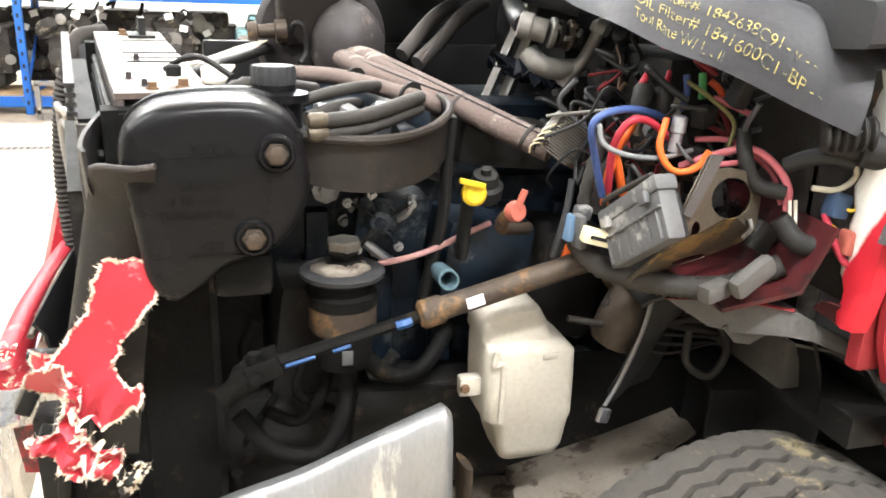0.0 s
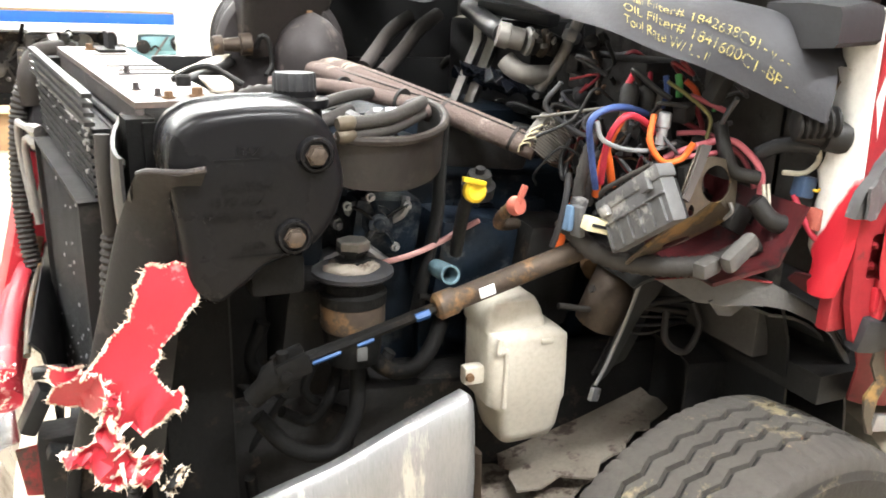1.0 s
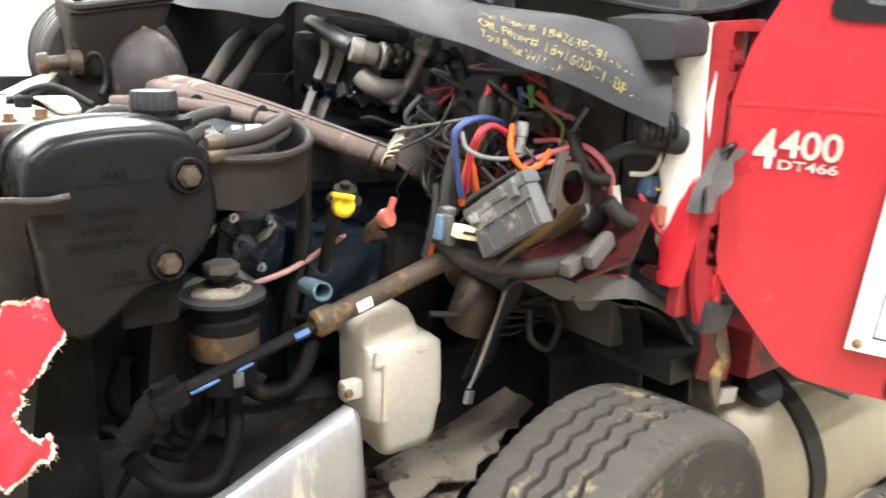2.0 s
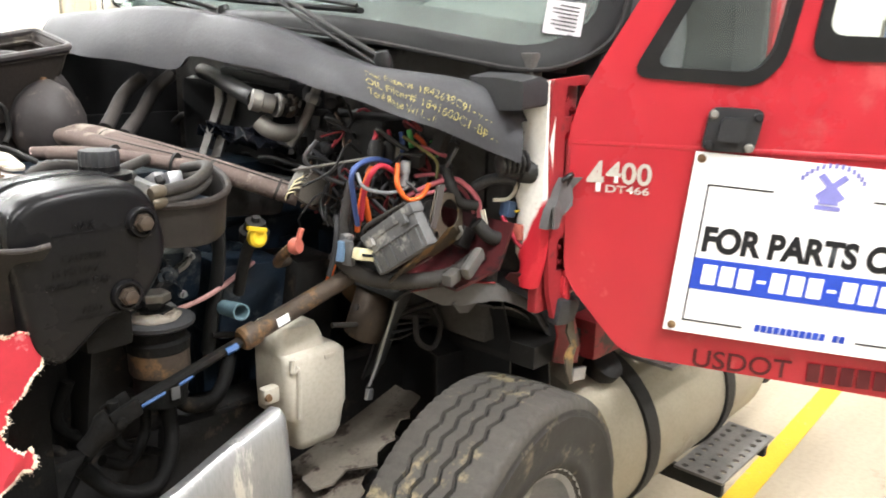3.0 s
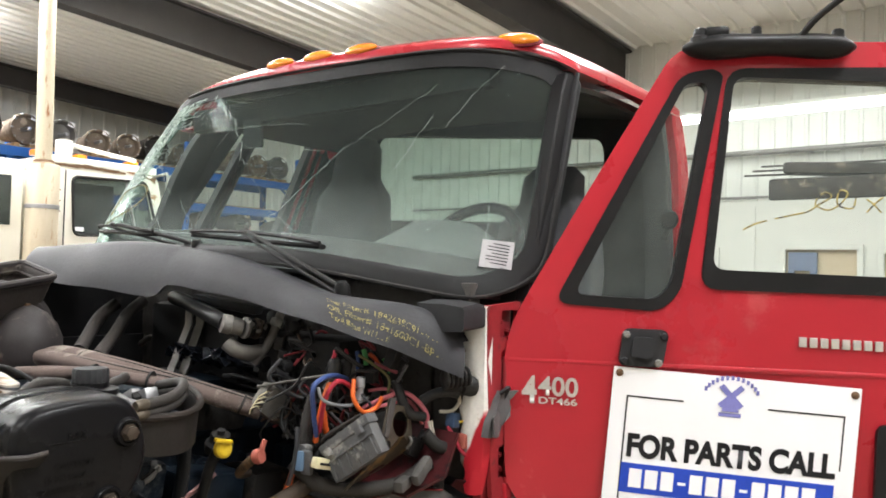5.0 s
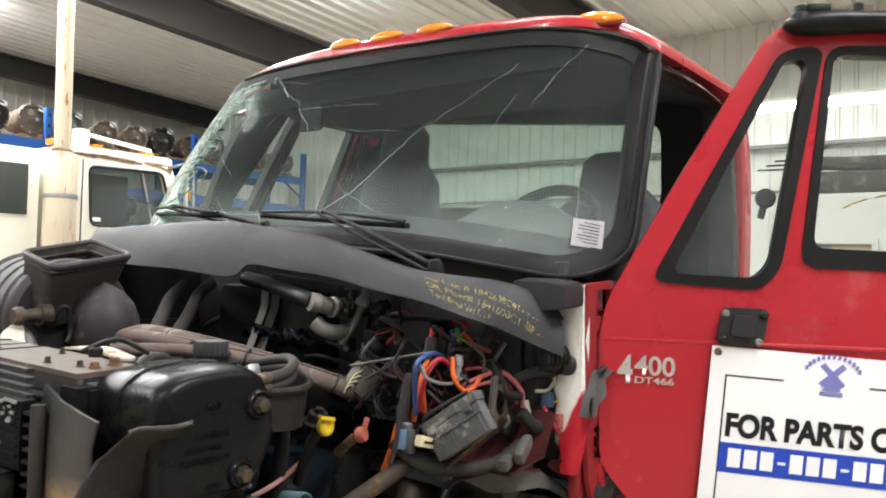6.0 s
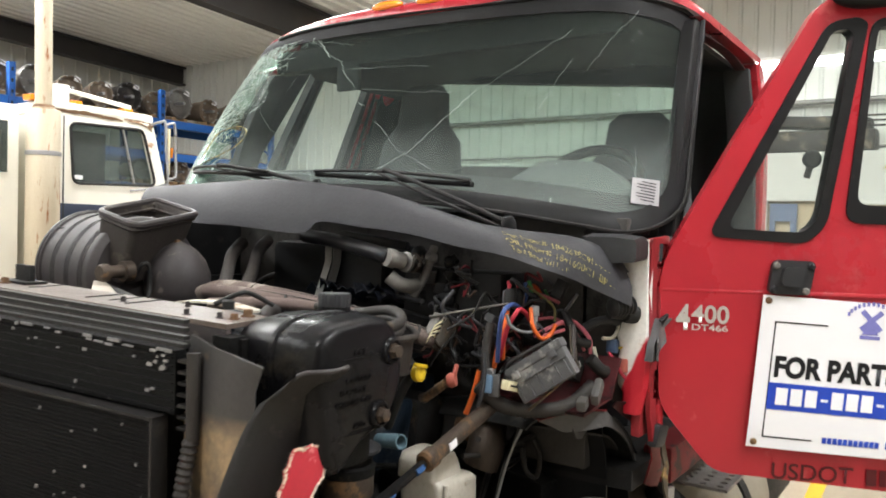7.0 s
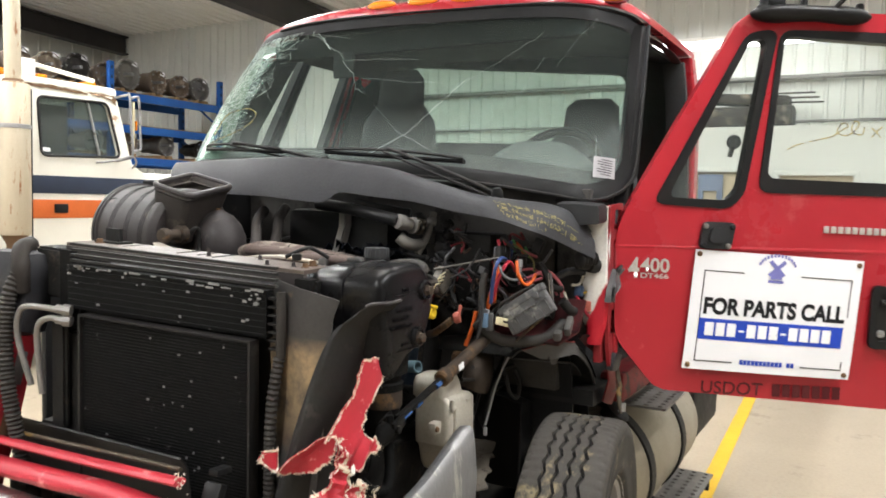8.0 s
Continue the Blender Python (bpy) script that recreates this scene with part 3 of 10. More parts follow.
for by in (-3.6, 0.5, 4.6, 8.8, 14.2):
    bm = bmesh.new()
    deep = 0.40 if by > 14 else 0.56
    for dz, w, h in ((-0.05, 0.22, 0.03), (-deep / 2 - 0.02, 0.03, deep - 0.08), (-deep, 0.22, 0.03)):
        x0, x1 = BACK_X + 0.05, WALL_X - 0.05
        for a, b in (((x0, x1)),):
            r0 = [(x0, by + sy * w / 2, roof_z(x0) + dz - 0.03 + sz * h / 2) for sy, sz in ((-1, -1), (1, -1), (1, 1), (-1, 1))]
            r1 = [(x1, by + sy * w / 2, roof_z(x1) + dz - 0.03 + sz * h / 2) for sy, sz in ((-1, -1), (1, -1), (1, 1), (-1, 1))]
            add_rings(bm, [r0, r1])
    structure("roof_beam", bm, BEAM, "dark painted steel roof beam under the ceiling")


def strip_lamp(x, y):
    z = roof_z(x) - 0.12
    t = thing("strip_lamp", x, y, z, "long white fluorescent strip lamp under the ceiling", "lamp", "ceiling strip lamps")
    bm = bmesh.new()
    add_box(bm, (x, y, z + 0.05), (2.5, 0.18, 0.07), 0.01)
    part("housing", bm, CEILM, t)
    for dy in (-0.05, 0.05):
        bm = bmesh.new()
        add_rod(bm, (x - 1.18, y + dy, z - 0.015), (x + 1.18, y + dy, z - 0.015), 0.018, 10)
        part("tube", bm, TUBE, t, "glowing white tube")
    for dx in (-1.21, 1.21):
        bm = bmesh.new()
        add_box(bm, (x + dx, y, z - 0.005), (0.03, 0.16, 0.06), 0.004)
        part("end_cap", bm, CEILM, t)


for lx, ly, _ in STRIPS:
    strip_lamp(lx, ly)

# wall-hung strip seen over the office
t = thing("wall_lamp", 8.3, 2.0, 3.75, "bright white strip lamp high before the wall", "lamp")
bm = bmesh.new()
add_box(bm, (9.0, 1.9, 3.93), (0.16, 3.4, 0.06), 0.01)
part("housing", bm, CEILM, t)
bm = bmesh.new()
add_rod(bm, (8.95, 0.25, 3.86), (8.95, 3.55, 3.86), 0.055, 12)
part("tube", bm, TUBE, t, "glowing white tube")
for y in (0.4, 3.4):
    bm = bmesh.new()
    add_rod(bm, (9.02, y, 3.95), (9.48, y, 3.95), 0.012, 8)
    part("bracket", bm, BEAM, t)

# pipes on the wall
for z, r, nm in ((3.45, 0.035, "wall_pipe"), (2.88, 0.018, "wall_conduit")):
    bm = bmesh.new()
    add_rod(bm, (WALL_X - 0.09, NEAR_Y + 0.2, z), (WALL_X - 0.09, 8.5, z), r, 10)
    for k in range(12):
        add_box(bm, (WALL_X - 0.045, NEAR_Y + 1 + k * 1.3, z), (0.09, 0.04, r * 2.6), 0.004)
    tagged(part(nm, bm, GEAR_ALU), "grey steel pipe clipped along the wall", "pipe")

# ---- office built against the wall ----
OX, OY0, OY1, OH = 8.7, -7.8, 3.9, 2.70
office = thing("office", OX, 0, 0, "white panelled office room inside the shop", "office room", "", "structure")
openings = [(2.98, 3.55, 0.95, 2.18), (1.42, 2.22, 0.02, 2.22), (0.35, 1.22, 0.95, 2.18), (-1.9, -0.6, 0.95, 2.18)]
bm = bmesh.new()
add_holed(bm, [(OY0, 0), (OY1, 0), (OY1, OH), (OY0, OH)], [[(a, c), (b, c), (b, d), (a, d)] for a, b, c, d in openings],
          lambda u, v, w: Vector((OX + w, u, v)), 0.08)
part("front_wall", bm, OFFICE, office)
bm = bmesh.new()
add_box(bm, ((OX + WALL_X) / 2 + 0.04, OY1 - 0.04, OH / 2), (WALL_X - OX - 0.12, 0.08, OH))
part("side_wall", bm, OFFICE, office)
bm = bmesh.new()
add_box(bm, ((OX + WALL_X) / 2 - 0.02, (OY0 + OY1) / 2, OH + 0.03), (WALL_X - OX - 0.02, OY1 - OY0 + 0.06, 0.06))
part("roof_panel", bm, OFFICE, office)
for k in range(13):
    y = OY1 - 0.45 - k * 0.9
    if any(a - 0.05 < y < b + 0.05 for a, b, c, d in openings):
        continue
    bm = bmesh.new()
    add_box(bm, (OX - 0.006, y, OH / 2), (0.012, 0.035, OH - 0.02), 0.003)
    part("seam_strip", bm, OFFICE, office)
for a, b, c, d in openings:
    w = part("window", (lambda q: (add_box(q, (OX + 0.05, (a + b) / 2, (c + d) / 2), (0.012, b - a, d - c)), q)[1])(bmesh.new()), TAN, office, "window with a drawn tan blind")
    bm = bmesh.new()
    for y in (a, b):
        add_box(bm, (OX - 0.01, y, (c + d) / 2), (0.04, 0.06, d - c + 0.06), 0.004)
    for z in (c, d):
        add_box(bm, (OX - 0.012, (a + b) / 2, z), (0.04, b - a, 0.06), 0.004)
    part("window_frame", bm, OFFICE, w)
bm = bmesh.new()
add_holed(bm, [(1.86, 0.03), (2.16, 0.03), (2.16, 2.16), (1.86, 2.16)], [[(1.93, 1.0), (2.1, 1.0), (2.1, 1.95), (1.93, 1.95)]], lambda u, v, w: Vector((OX + w - 0.005, u, v)), 0.04)
part("door", bm, material("slate_blue_door", (0.16, 0.2, 0.3), 0.5, bump=0), office, "slate blue door with a tall pane")

# dark bundle stored on the office roof
t = thing("stored_hood", 8.9, 2.0, OH + 0.06, "dark machine parts heaped on the office roof", "machine parts")
bm = bmesh.new()
add_box(bm, (8.95, 1.75, OH + 0.20), (0.35, 1.35, 0.26), 0.05)
part("lower_case", bm, GEAR_GREY, t)
bm = bmesh.new()
add_box(bm, (8.95, 1.7, OH + 0.42), (0.3, 1.15, 0.14), 0.05, pose(0, 0, 0, 4, 0, 0))
part("upper_case", bm, GEAR_GREY, t)
for k in range(3):
    bm = bmesh.new()
    add_rod(bm, (8.9, 0.75 + k * 0.05, OH + 0.36 + k * 0.06), (8.95, 2.75 - k * 0.1, OH + 0.40 + k * 0.05), 0.012, 8)
    part("rod", bm, GEAR_GREY, t)

# ---- the truck ----
truck = thing("truck", 0.85, 1.85, 0.0, "wrecked red truck with its hood gone and driver's door open", "truck")
YC = 1.87


def lean(y):
    return 0.025 * (y - YC)


# windshield surface: u from -1 (driver's side) to 1, v from bottom to top
def shield(u, v, out=0.0):
    if u > 0:  # the far half is sprung outwards
        y = YC + u * (1.112 - 0.177 * v + 0.169 * v * (1 - v))
        z0, x = 1.855 - 0.011 * u * u, 0.83 + 0.30 * v - 0.04 * u * u + 0.157 * u ** 8 - out
    else:
        y = YC + u * (0.985 - 0.045 * v)
        z0, x = 1.855 - 0.088 * u * u, 0.83 + 0.30 * v + 0.05 * u * u + 0.24 * abs(u) ** 8 - out
    z1 = 2.545 - (0.085 * u ** 3 if u > 0 else 0.04 * u ** 8)
    return Vector((x, y, z0 + (z1 - z0) * v + lean(y)))


US = [-1 + 2 * i / 40 for i in range(41)]


def corner(v):
    """How far out the glass reaches on the driver's side: its corners are rounded, the lower one widely."""
    low, high = max(0.0, 0.20 - v) / 0.20, max(0.0, v - 0.93) / 0.07
    return 1 - 0.125 * (1 - math.sqrt(1 - min(low, 1.0) ** 2)) - 0.05 * (1 - math.sqrt(1 - min(high, 1.0) ** 2))


def pane_at(u, v, out=0.0):
    return shield(u * corner(v) if u < 0 else u, v, out)


bm = bmesh.new()
add_sheet(bm, [[pane_at(u, v) for u in US] for v in [k / 40 for k in range(41)]], 0.006, (1, 0, 0))
windshield = part("windshield", bm, GLASS_SHIELD, truck, "cracked windshield with a shattered upper corner", 60)
windshield.visible_shadow = False

# black band and gasket round the glass
def rim_path():
    """The rounded outline from the far top corner round the driver's side to the far bottom corner."""
    path = [(u, 1.0) for u in US[:-1][::-1] if u > -0.94]
    for k in range(9):
        a = math.pi / 2 * k / 8
        path.append((-0.95 - 0.05 * math.sin(a), 0.93 + 0.07 * math.cos(a)))
    path += [(-1.0, 0.93 - 0.06 * k) for k in range(1, 12)]
    for k in range(9):
        a = math.pi / 2 * k / 8
        path.append((-0.87 - 0.13 * math.cos(a), 0.20 - 0.20 * math.sin(a)))
    return path + [(u, 0.0) for u in US[:-2] if u > -0.87]


def rim_row(su, v0, v1, out, grow=0.0):
    row = []
    for u, v in rim_path():
        p = shield(u * (su if u < 0 else 0.973 if su < 1 else 1), v0 + v * (v1 - v0), out)
        row.append(p + Vector((0, -grow * max(0, -u) ** 6, grow * (2 * v - 1))))
    return row


bm = bmesh.new()
add_sheet(bm, [rim_row(0.980, 0.065, 0.93, 0.004), rim_row(0.995, 0.04, 0.955, 0.007), rim_row(1.006, 0.02, 0.98, 0.013), rim_row(1.018, 0.0, 1.0, 0.010, 0.006)], 0.010, (1, 0, 0))
part("windshield_seal", bm, SEAL, truck, "black rubber windshield surround", 60)
bm = bmesh.new()
add_hose(bm, rim_row(1.015, 0.0, 1.0, 0.016, 0.004)[4:-4:2], 0.006, 6, 2)
part("seal_lip", bm, RUBBER, truck, "raised rubber lip of the surround")
# lower black band behind the glass
bm = bmesh.new()
add_sheet(bm, [[shield(u * 0.95, v, -0.012) for u in US] for v in (0.0, 0.07, 0.14)], 0.004, (1, 0, 0))
part("shade_band", bm, BLACK_PL, truck, "", 60)

# roof
def roof_point(f, y):
    """f: 0 at the front lip to 1 at the rear."""
    u = (y - YC) / 0.97
    edge = 0.105 * u ** 4 if u > 0 else 0.02 * u ** 4 + 0.082 * abs(u) ** 12
    mid = 1 - abs(u) ** 6
    z = 2.626 - edge + lean(y) + mid * (0.025 * math.sin(math.pi * min(f * 1.2, 1)) - 0.05 * (1 - f) ** 14)
    x = 1.105 + f * 1.14 + 0.10 * u * u * (1 - f) + (0.20 if u < 0 else 0.08) * abs(u) ** 8 * (1 - f)
    return Vector((x, y, z))


bm = bmesh.new()
ys = [YC + 0.97 * math.sin(math.pi / 2 * (-1 + 2 * i / 30)) for i in range(31)]
add_sheet(bm, [[roof_point(f, y) for y in ys] for f in (0, 0.02, 0.05, 0.1, 0.2, 0.4, 0.6, 0.8, 0.9, 1.0)], -0.025, (0, 0, 1))
part("roof", bm, RED, truck, "red painted cab roof", 60)
bm = bmesh.new()
add_sheet(bm, [[roof_point(0, y) for y in ys], [roof_point(0, y) + Vector((0.015, 0, -0.05 + 0.042 * abs((y - YC) / 0.97) ** 3)) for y in ys]], 0.02, (1, 0, 0))
part("roof_lip", bm, RED, truck, "", 60)


def marker_lamp(y):
    p = roof_point(0.022, y) + Vector((-0.008, 0, 0.002))
    slope = math.degrees(math.atan2(roof_point(0.03, y + 0.05).z - roof_point(0.03, y - 0.05).z, 0.1))
    bm = bmesh.new()
    g = bmesh.ops.create_uvsphere(bm, u_segments=20, v_segments=12, radius=1)
    bmesh.ops.transform(bm, matrix=Matrix.Translation(p) @ pose(0, 0, 0, slope, -40, 0) @ Matrix.Diagonal((0.026, 0.074, 0.018, 1)), verts=g["verts"])
    lamp = part("marker_lamp", bm, AMBER, truck, "amber roof marker lamp")
    bm = bmesh.new()
    g = bmesh.ops.create_uvsphere(bm, u_segments=20, v_segments=10, radius=1)
    bmesh.ops.transform(bm, matrix=Matrix.Translation(p + Vector((0.008, 0, -0.006))) @ pose(0, 0, 0, slope, -40, 0) @ Matrix.Diagonal((0.031, 0.082, 0.013, 1)), verts=g["verts"])
    part("base", bm, RED_DUSTY, lamp)


for y in (1.03, 1.59, 1.80, 2.01):
    marker_lamp(y)

# cab shell: rear wall with a window, side posts, floor
bm = bmesh.new()
side = [(0.90, 0.98), (2.98, 0.98), (2.98, 2.50), (2.88, 2.63), (1.02, 2.52), (0.93, 2.40)]
add_holed(bm, rounded(side, 0.08), [rounded([(1.24, 2.055), (2.68, 2.10), (2.63, 2.555), (1.25, 2.425)], 0.07)], lambda u, v, w: Vector((2.28 + w, u, v)), 0.06)
part("cab_back", bm, LINER, truck, "dark rear cab wall with a wide window")
bm = bmesh.new()
add_plate(bm, [(2.30, 1.03, 2.03), (2.30, 2.72, 2.07), (2.30, 2.66, 2.58), (2.30, 1.05, 2.44)], 0.006)
ob = part("rear_window", bm, GLASS_REAR, truck, "dusty rear window")
ob.visible_shadow = False
bm = bmesh.new()
add_sheet(bm, [[(x + (0.34 if x < 1.3 else 0.0) * abs((y - YC) / 0.92) ** 6, y, 0) for y in (0.99, 1.05, 1.15, 1.4, 1.87, 2.3, 2.55, 2.7, 2.82)] for x in (1.17, 1.6, 2.28)], 0.02, (0, 0, 1))
for v in bm.verts:
    v.co.z += 2.545 - 0.10 * abs((v.co.y - YC) / 0.95) ** 4 + lean(v.co.y)
part("headliner", bm, LINER, truck, "", 60)
bm = bmesh.new()
add_box(bm, (1.66, YC, 1.02), (1.3, 1.84, 0.06))
part("cab_floor", bm, RUBBER, truck)


def post(name, pts, w, d, mat, label=""):
    """A pressed post through points; w across x, d across y."""
    bm = bmesh.new()
    line = smooth_line(pts, 4)
    add_rings(bm, [[p + Vector((sx * w / 2, sy * d / 2, 0)) for sx, sy in ((-1, -0.8), (-0.8, -1), (0.8, -1), (1, -0.8), (1, 0.8), (0.8, 1), (-0.8, 1), (-1, 0.8))] for p in line])
    return part(name, bm, mat, truck, label)


post("inner_post", [(2.14, 0.95, 1.0), (2.15, 0.93, 1.7), (2.15, 0.95, 2.2), (2.13, 0.97, 2.44)], 0.05, 0.10, LINER, "dark trim on the rear door post")
post("door_post", [(2.22, 0.94, 1.0), (2.23, 0.915, 1.7), (2.24, 0.92, 2.2), (2.22, 0.945, 2.47)], 0.09, 0.10, RED, "red rear door post")
post("door_post", [(2.24, 2.95, 1.0), (2.25, 2.97, 1.7), (2.25, 2.95, 2.2), (2.22, 2.86, 2.56)], 0.13, 0.10, RED, "red rear door post")
bm = bmesh.new()
add_holed(bm, rounded([(0.928, 1.742), (1.085, 1.752), (1.078, 1.50), (1.066, 1.30), (1.062, 1.14), (0.99, 1.15), (0.962, 1.225), (0.946, 1.40), (0.934, 1.58)], 0.012, 3),
          [rounded([(0.985, 1.655), (1.06, 1.655), (1.064, 1.728), (0.985, 1.728)], 0.008, 3), rounded([(0.99, 1.44), (1.05, 1.44), (1.055, 1.62), (1.0, 1.62)], 0.012, 3), rounded([(0.995, 1.275), (1.04, 1.275), (1.045, 1.36), (0.995, 1.36)], 0.008, 3)],
          lambda u, v, w: Vector((u, 0.886 + w + 0.004 * math.sin(v * 23 + u * 9), v)), 0.014)
hpost = part("hinge_post", bm, RED_GRIMY, truck, "grimy red hinge post beside the firewall")
bm = bmesh.new()
add_box(bm, (1.008, 0.922, 1.455), (0.125, 0.03, 0.57), 0.008)
part("post_web", bm, RED_GRIMY, hpost)
bm = bmesh.new()
add_hose(bm, [(1.022, 0.896, 1.60), (1.02, 0.888, 1.58), (1.018, 0.888, 1.50), (1.018, 0.897, 1.47)], 0.012, 8, flat=0.7)
part("pressed_rib", bm, RED_GRIMY, hpost)
for x, z in ((1.005, 1.695), (1.045, 1.668), (1.015, 1.335), (1.02, 1.295), (0.955, 1.45)):
    bm = bmesh.new()
    add_turned(bm, (x, 0.908, z), (x, 0.892, z), [(0, 0.010), (0.5, 0.010), (0.55, 0.007), (1, 0.006)], 6)
    part("post_bolt", bm, RED_GRIMY, hpost)
bm = bmesh.new()
add_sheet(bm, [[(1.015, 0.905, 1.175), (1.07, 0.90, 1.15), (1.13, 0.91, 1.12)], [(1.04, 0.90, 1.09), (1.09, 0.895, 1.06), (1.16, 0.905, 1.03)], [(1.07, 0.93, 1.0), (1.12, 0.93, 0.98), (1.2, 0.935, 0.96)]], 0.006)
part("sill_corner", bm, RED_DUSTY, hpost, "dented dusty red sill corner", 60)
post("hinge_post", [(1.015, 2.79, 1.02), (1.01, 2.81, 1.3), (1.01, 2.82, 1.6), (1.07, 2.82, 1.82)], 0.11, 0.09, RED_GRIMY, "grimy red hinge post beside the firewall")
post("windshield_post", [(1.16, 0.915, 1.75), (1.26, 0.922, 2.1), (1.35, 0.93, 2.38), (1.39, 0.935, 2.46)], 0.06, 0.05, SEAL, "black windshield post")
post("post_ridge", [(1.19, 0.888, 1.76), (1.29, 0.892, 2.1), (1.385, 0.90, 2.40), (1.415, 0.905, 2.47)], 0.012, 0.014, RUBBER_G, "pale ridge on the windshield post")
post("windshield_post", [(1.22, 2.97, 1.81), (1.315, 2.955, 2.15), (1.44, 2.93, 2.43), (1.55, 2.86, 2.56)], 0.125, 0.06, LINER, "black windshield post")
post("roof_rail", [(1.40, 0.935, 2.475), (1.6, 0.93, 2.485), (1.9, 0.93, 2.487), (2.2, 0.94, 2.475)], 0.05, 0.06, RED, "red rail over the door opening")
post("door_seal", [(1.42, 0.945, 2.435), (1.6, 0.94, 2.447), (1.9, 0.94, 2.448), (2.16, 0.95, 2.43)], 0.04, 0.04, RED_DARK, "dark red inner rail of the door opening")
post("roof_rail", [(1.28, 2.82, 2.44), (1.45, 2.84, 2.5), (1.85, 2.85, 2.52), (2.25, 2.84, 2.5)], 0.07, 0.07, RED, "red rail over the door opening")
bm = bmesh.new()
add_box(bm, (1.63, 0.95, 1.02), (0.80, 0.10, 0.12), 0.02)
part("door_sill", bm, RED_DUSTY, truck, "dusty red sill under the door opening")

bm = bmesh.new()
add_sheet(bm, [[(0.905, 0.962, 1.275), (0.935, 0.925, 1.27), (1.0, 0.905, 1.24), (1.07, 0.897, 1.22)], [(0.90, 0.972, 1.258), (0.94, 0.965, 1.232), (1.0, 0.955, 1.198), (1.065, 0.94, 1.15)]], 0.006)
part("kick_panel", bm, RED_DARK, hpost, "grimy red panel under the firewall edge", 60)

# firewall and its bright edge
bm = bmesh.new()
add_box(bm, (0.985, 1.925, 1.42), (0.05, 1.69, 0.76), 0.01)
add_box(bm, (0.985, 1.04, 1.53), (0.05, 0.14, 0.54), 0.01)
part("firewall", bm, FIREWALL, truck, "grimy grey-brown firewall")
rows = []
for k in range(26):
    z = 1.74 - 0.02 * k
    inner = 0.972 - 0.020 * max(0.0, (1.42 - z) / 0.18) ** 2 + 0.005 * math.sin(k * 1.9) + 0.003 * math.sin(k * 5.1)
    near = 0.892 + 0.022 * max(0.0, (1.38 - z) / 0.14) ** 2
    rows.append([(0.952, near, z), (0.930, near + 0.004, z), (0.924, near * 0.6 + inner * 0.4, z), (0.930, near * 0.25 + inner * 0.75, z), (0.944, inner, z)])
bm = bmesh.new()
add_sheet(bm, rows, 0.006)
part("firewall_edge", bm, HALF_PAINTED, truck, "firewall edge of bare white primer running into red paint", 60)
for y, z, r in ((0.955, 1.665, 0.012), (0.962, 1.60, 0.017), (0.95, 1.50, 0.009)):
    bm = bmesh.new()
    pts = [(y + r * (1 + 0.3 * math.sin(i * 2.1)) * math.cos(6.283 * i / 12), z + r * (1 + 0.3 * math.cos(i * 1.7)) * math.sin(6.283 * i / 12)) for i in range(12)]
    add_holed(bm, pts, [], lambda u, v, w: Vector((0.9235 + 0.25 * max(0, u - 0.93) + w, u, v)), 0.002)
    part("rust_patch", bm, RUST if r > 0.01 else STEEL_DARK, truck, "rust patch on the bare edge")
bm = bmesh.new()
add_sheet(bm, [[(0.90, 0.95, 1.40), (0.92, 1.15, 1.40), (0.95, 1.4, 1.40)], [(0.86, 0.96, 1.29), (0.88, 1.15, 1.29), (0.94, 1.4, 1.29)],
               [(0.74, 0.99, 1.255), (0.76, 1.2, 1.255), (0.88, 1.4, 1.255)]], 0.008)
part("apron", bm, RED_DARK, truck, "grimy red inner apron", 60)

# cowl panel: lower and upper edge from the driver's tip across to the far end
COWL_LOW = smooth_line([(0.856, 0.911, 1.554), (0.79, 0.959, 1.586), (0.705, 1.028, 1.631), (0.635, 1.086, 1.659), (0.60, 1.177, 1.688), (0.60, 1.329, 1.708), (0.59, 1.488, 1.738),
                        (0.575, 1.656, 1.754), (0.556, 1.800, 1.767), (0.539, 1.872, 1.730), (0.515, 2.126, 1.747), (0.484, 2.331, 1.756), (0.478, 2.60, 1.785)], 8)
COWL_TOP = smooth_line([(0.895, 0.943, 1.641), (0.83, 0.986, 1.703), (0.76, 1.052, 1.736), (0.69, 1.168, 1.750), (0.66, 1.289, 1.766), (0.655, 1.451, 1.806), (0.64, 1.616, 1.851),
                        (0.628, 1.73, 1.868), (0.62, 1.819, 1.877), (0.606, 1.90, 1.888), (0.59, 2.098, 1.897), (0.57, 2.36, 1.888), (0.541, 2.648, 1.875)], 8)


def cowl_point(s, f, lift=0.0):
    """s counts stations from the driver's tip; f climbs from the lower edge to the upper one."""
    n = min(max(s * 8, 0.0), len(COWL_LOW) - 1.001)
    i, k = int(n), n - int(n)
    low, top = COWL_LOW[i].lerp(COWL_LOW[i + 1], k), COWL_TOP[i].lerp(COWL_TOP[i + 1], k)
    along = (COWL_LOW[i + 1] - COWL_LOW[i]).normalized()
    out = along.cross(top - low).normalized()
    if out.x > 0:
        out = -out
    swell = 0.012 * math.sin(math.pi * min(max(f, 0.0), 1.0))
    return low.lerp(top, f) + out * (swell + lift)


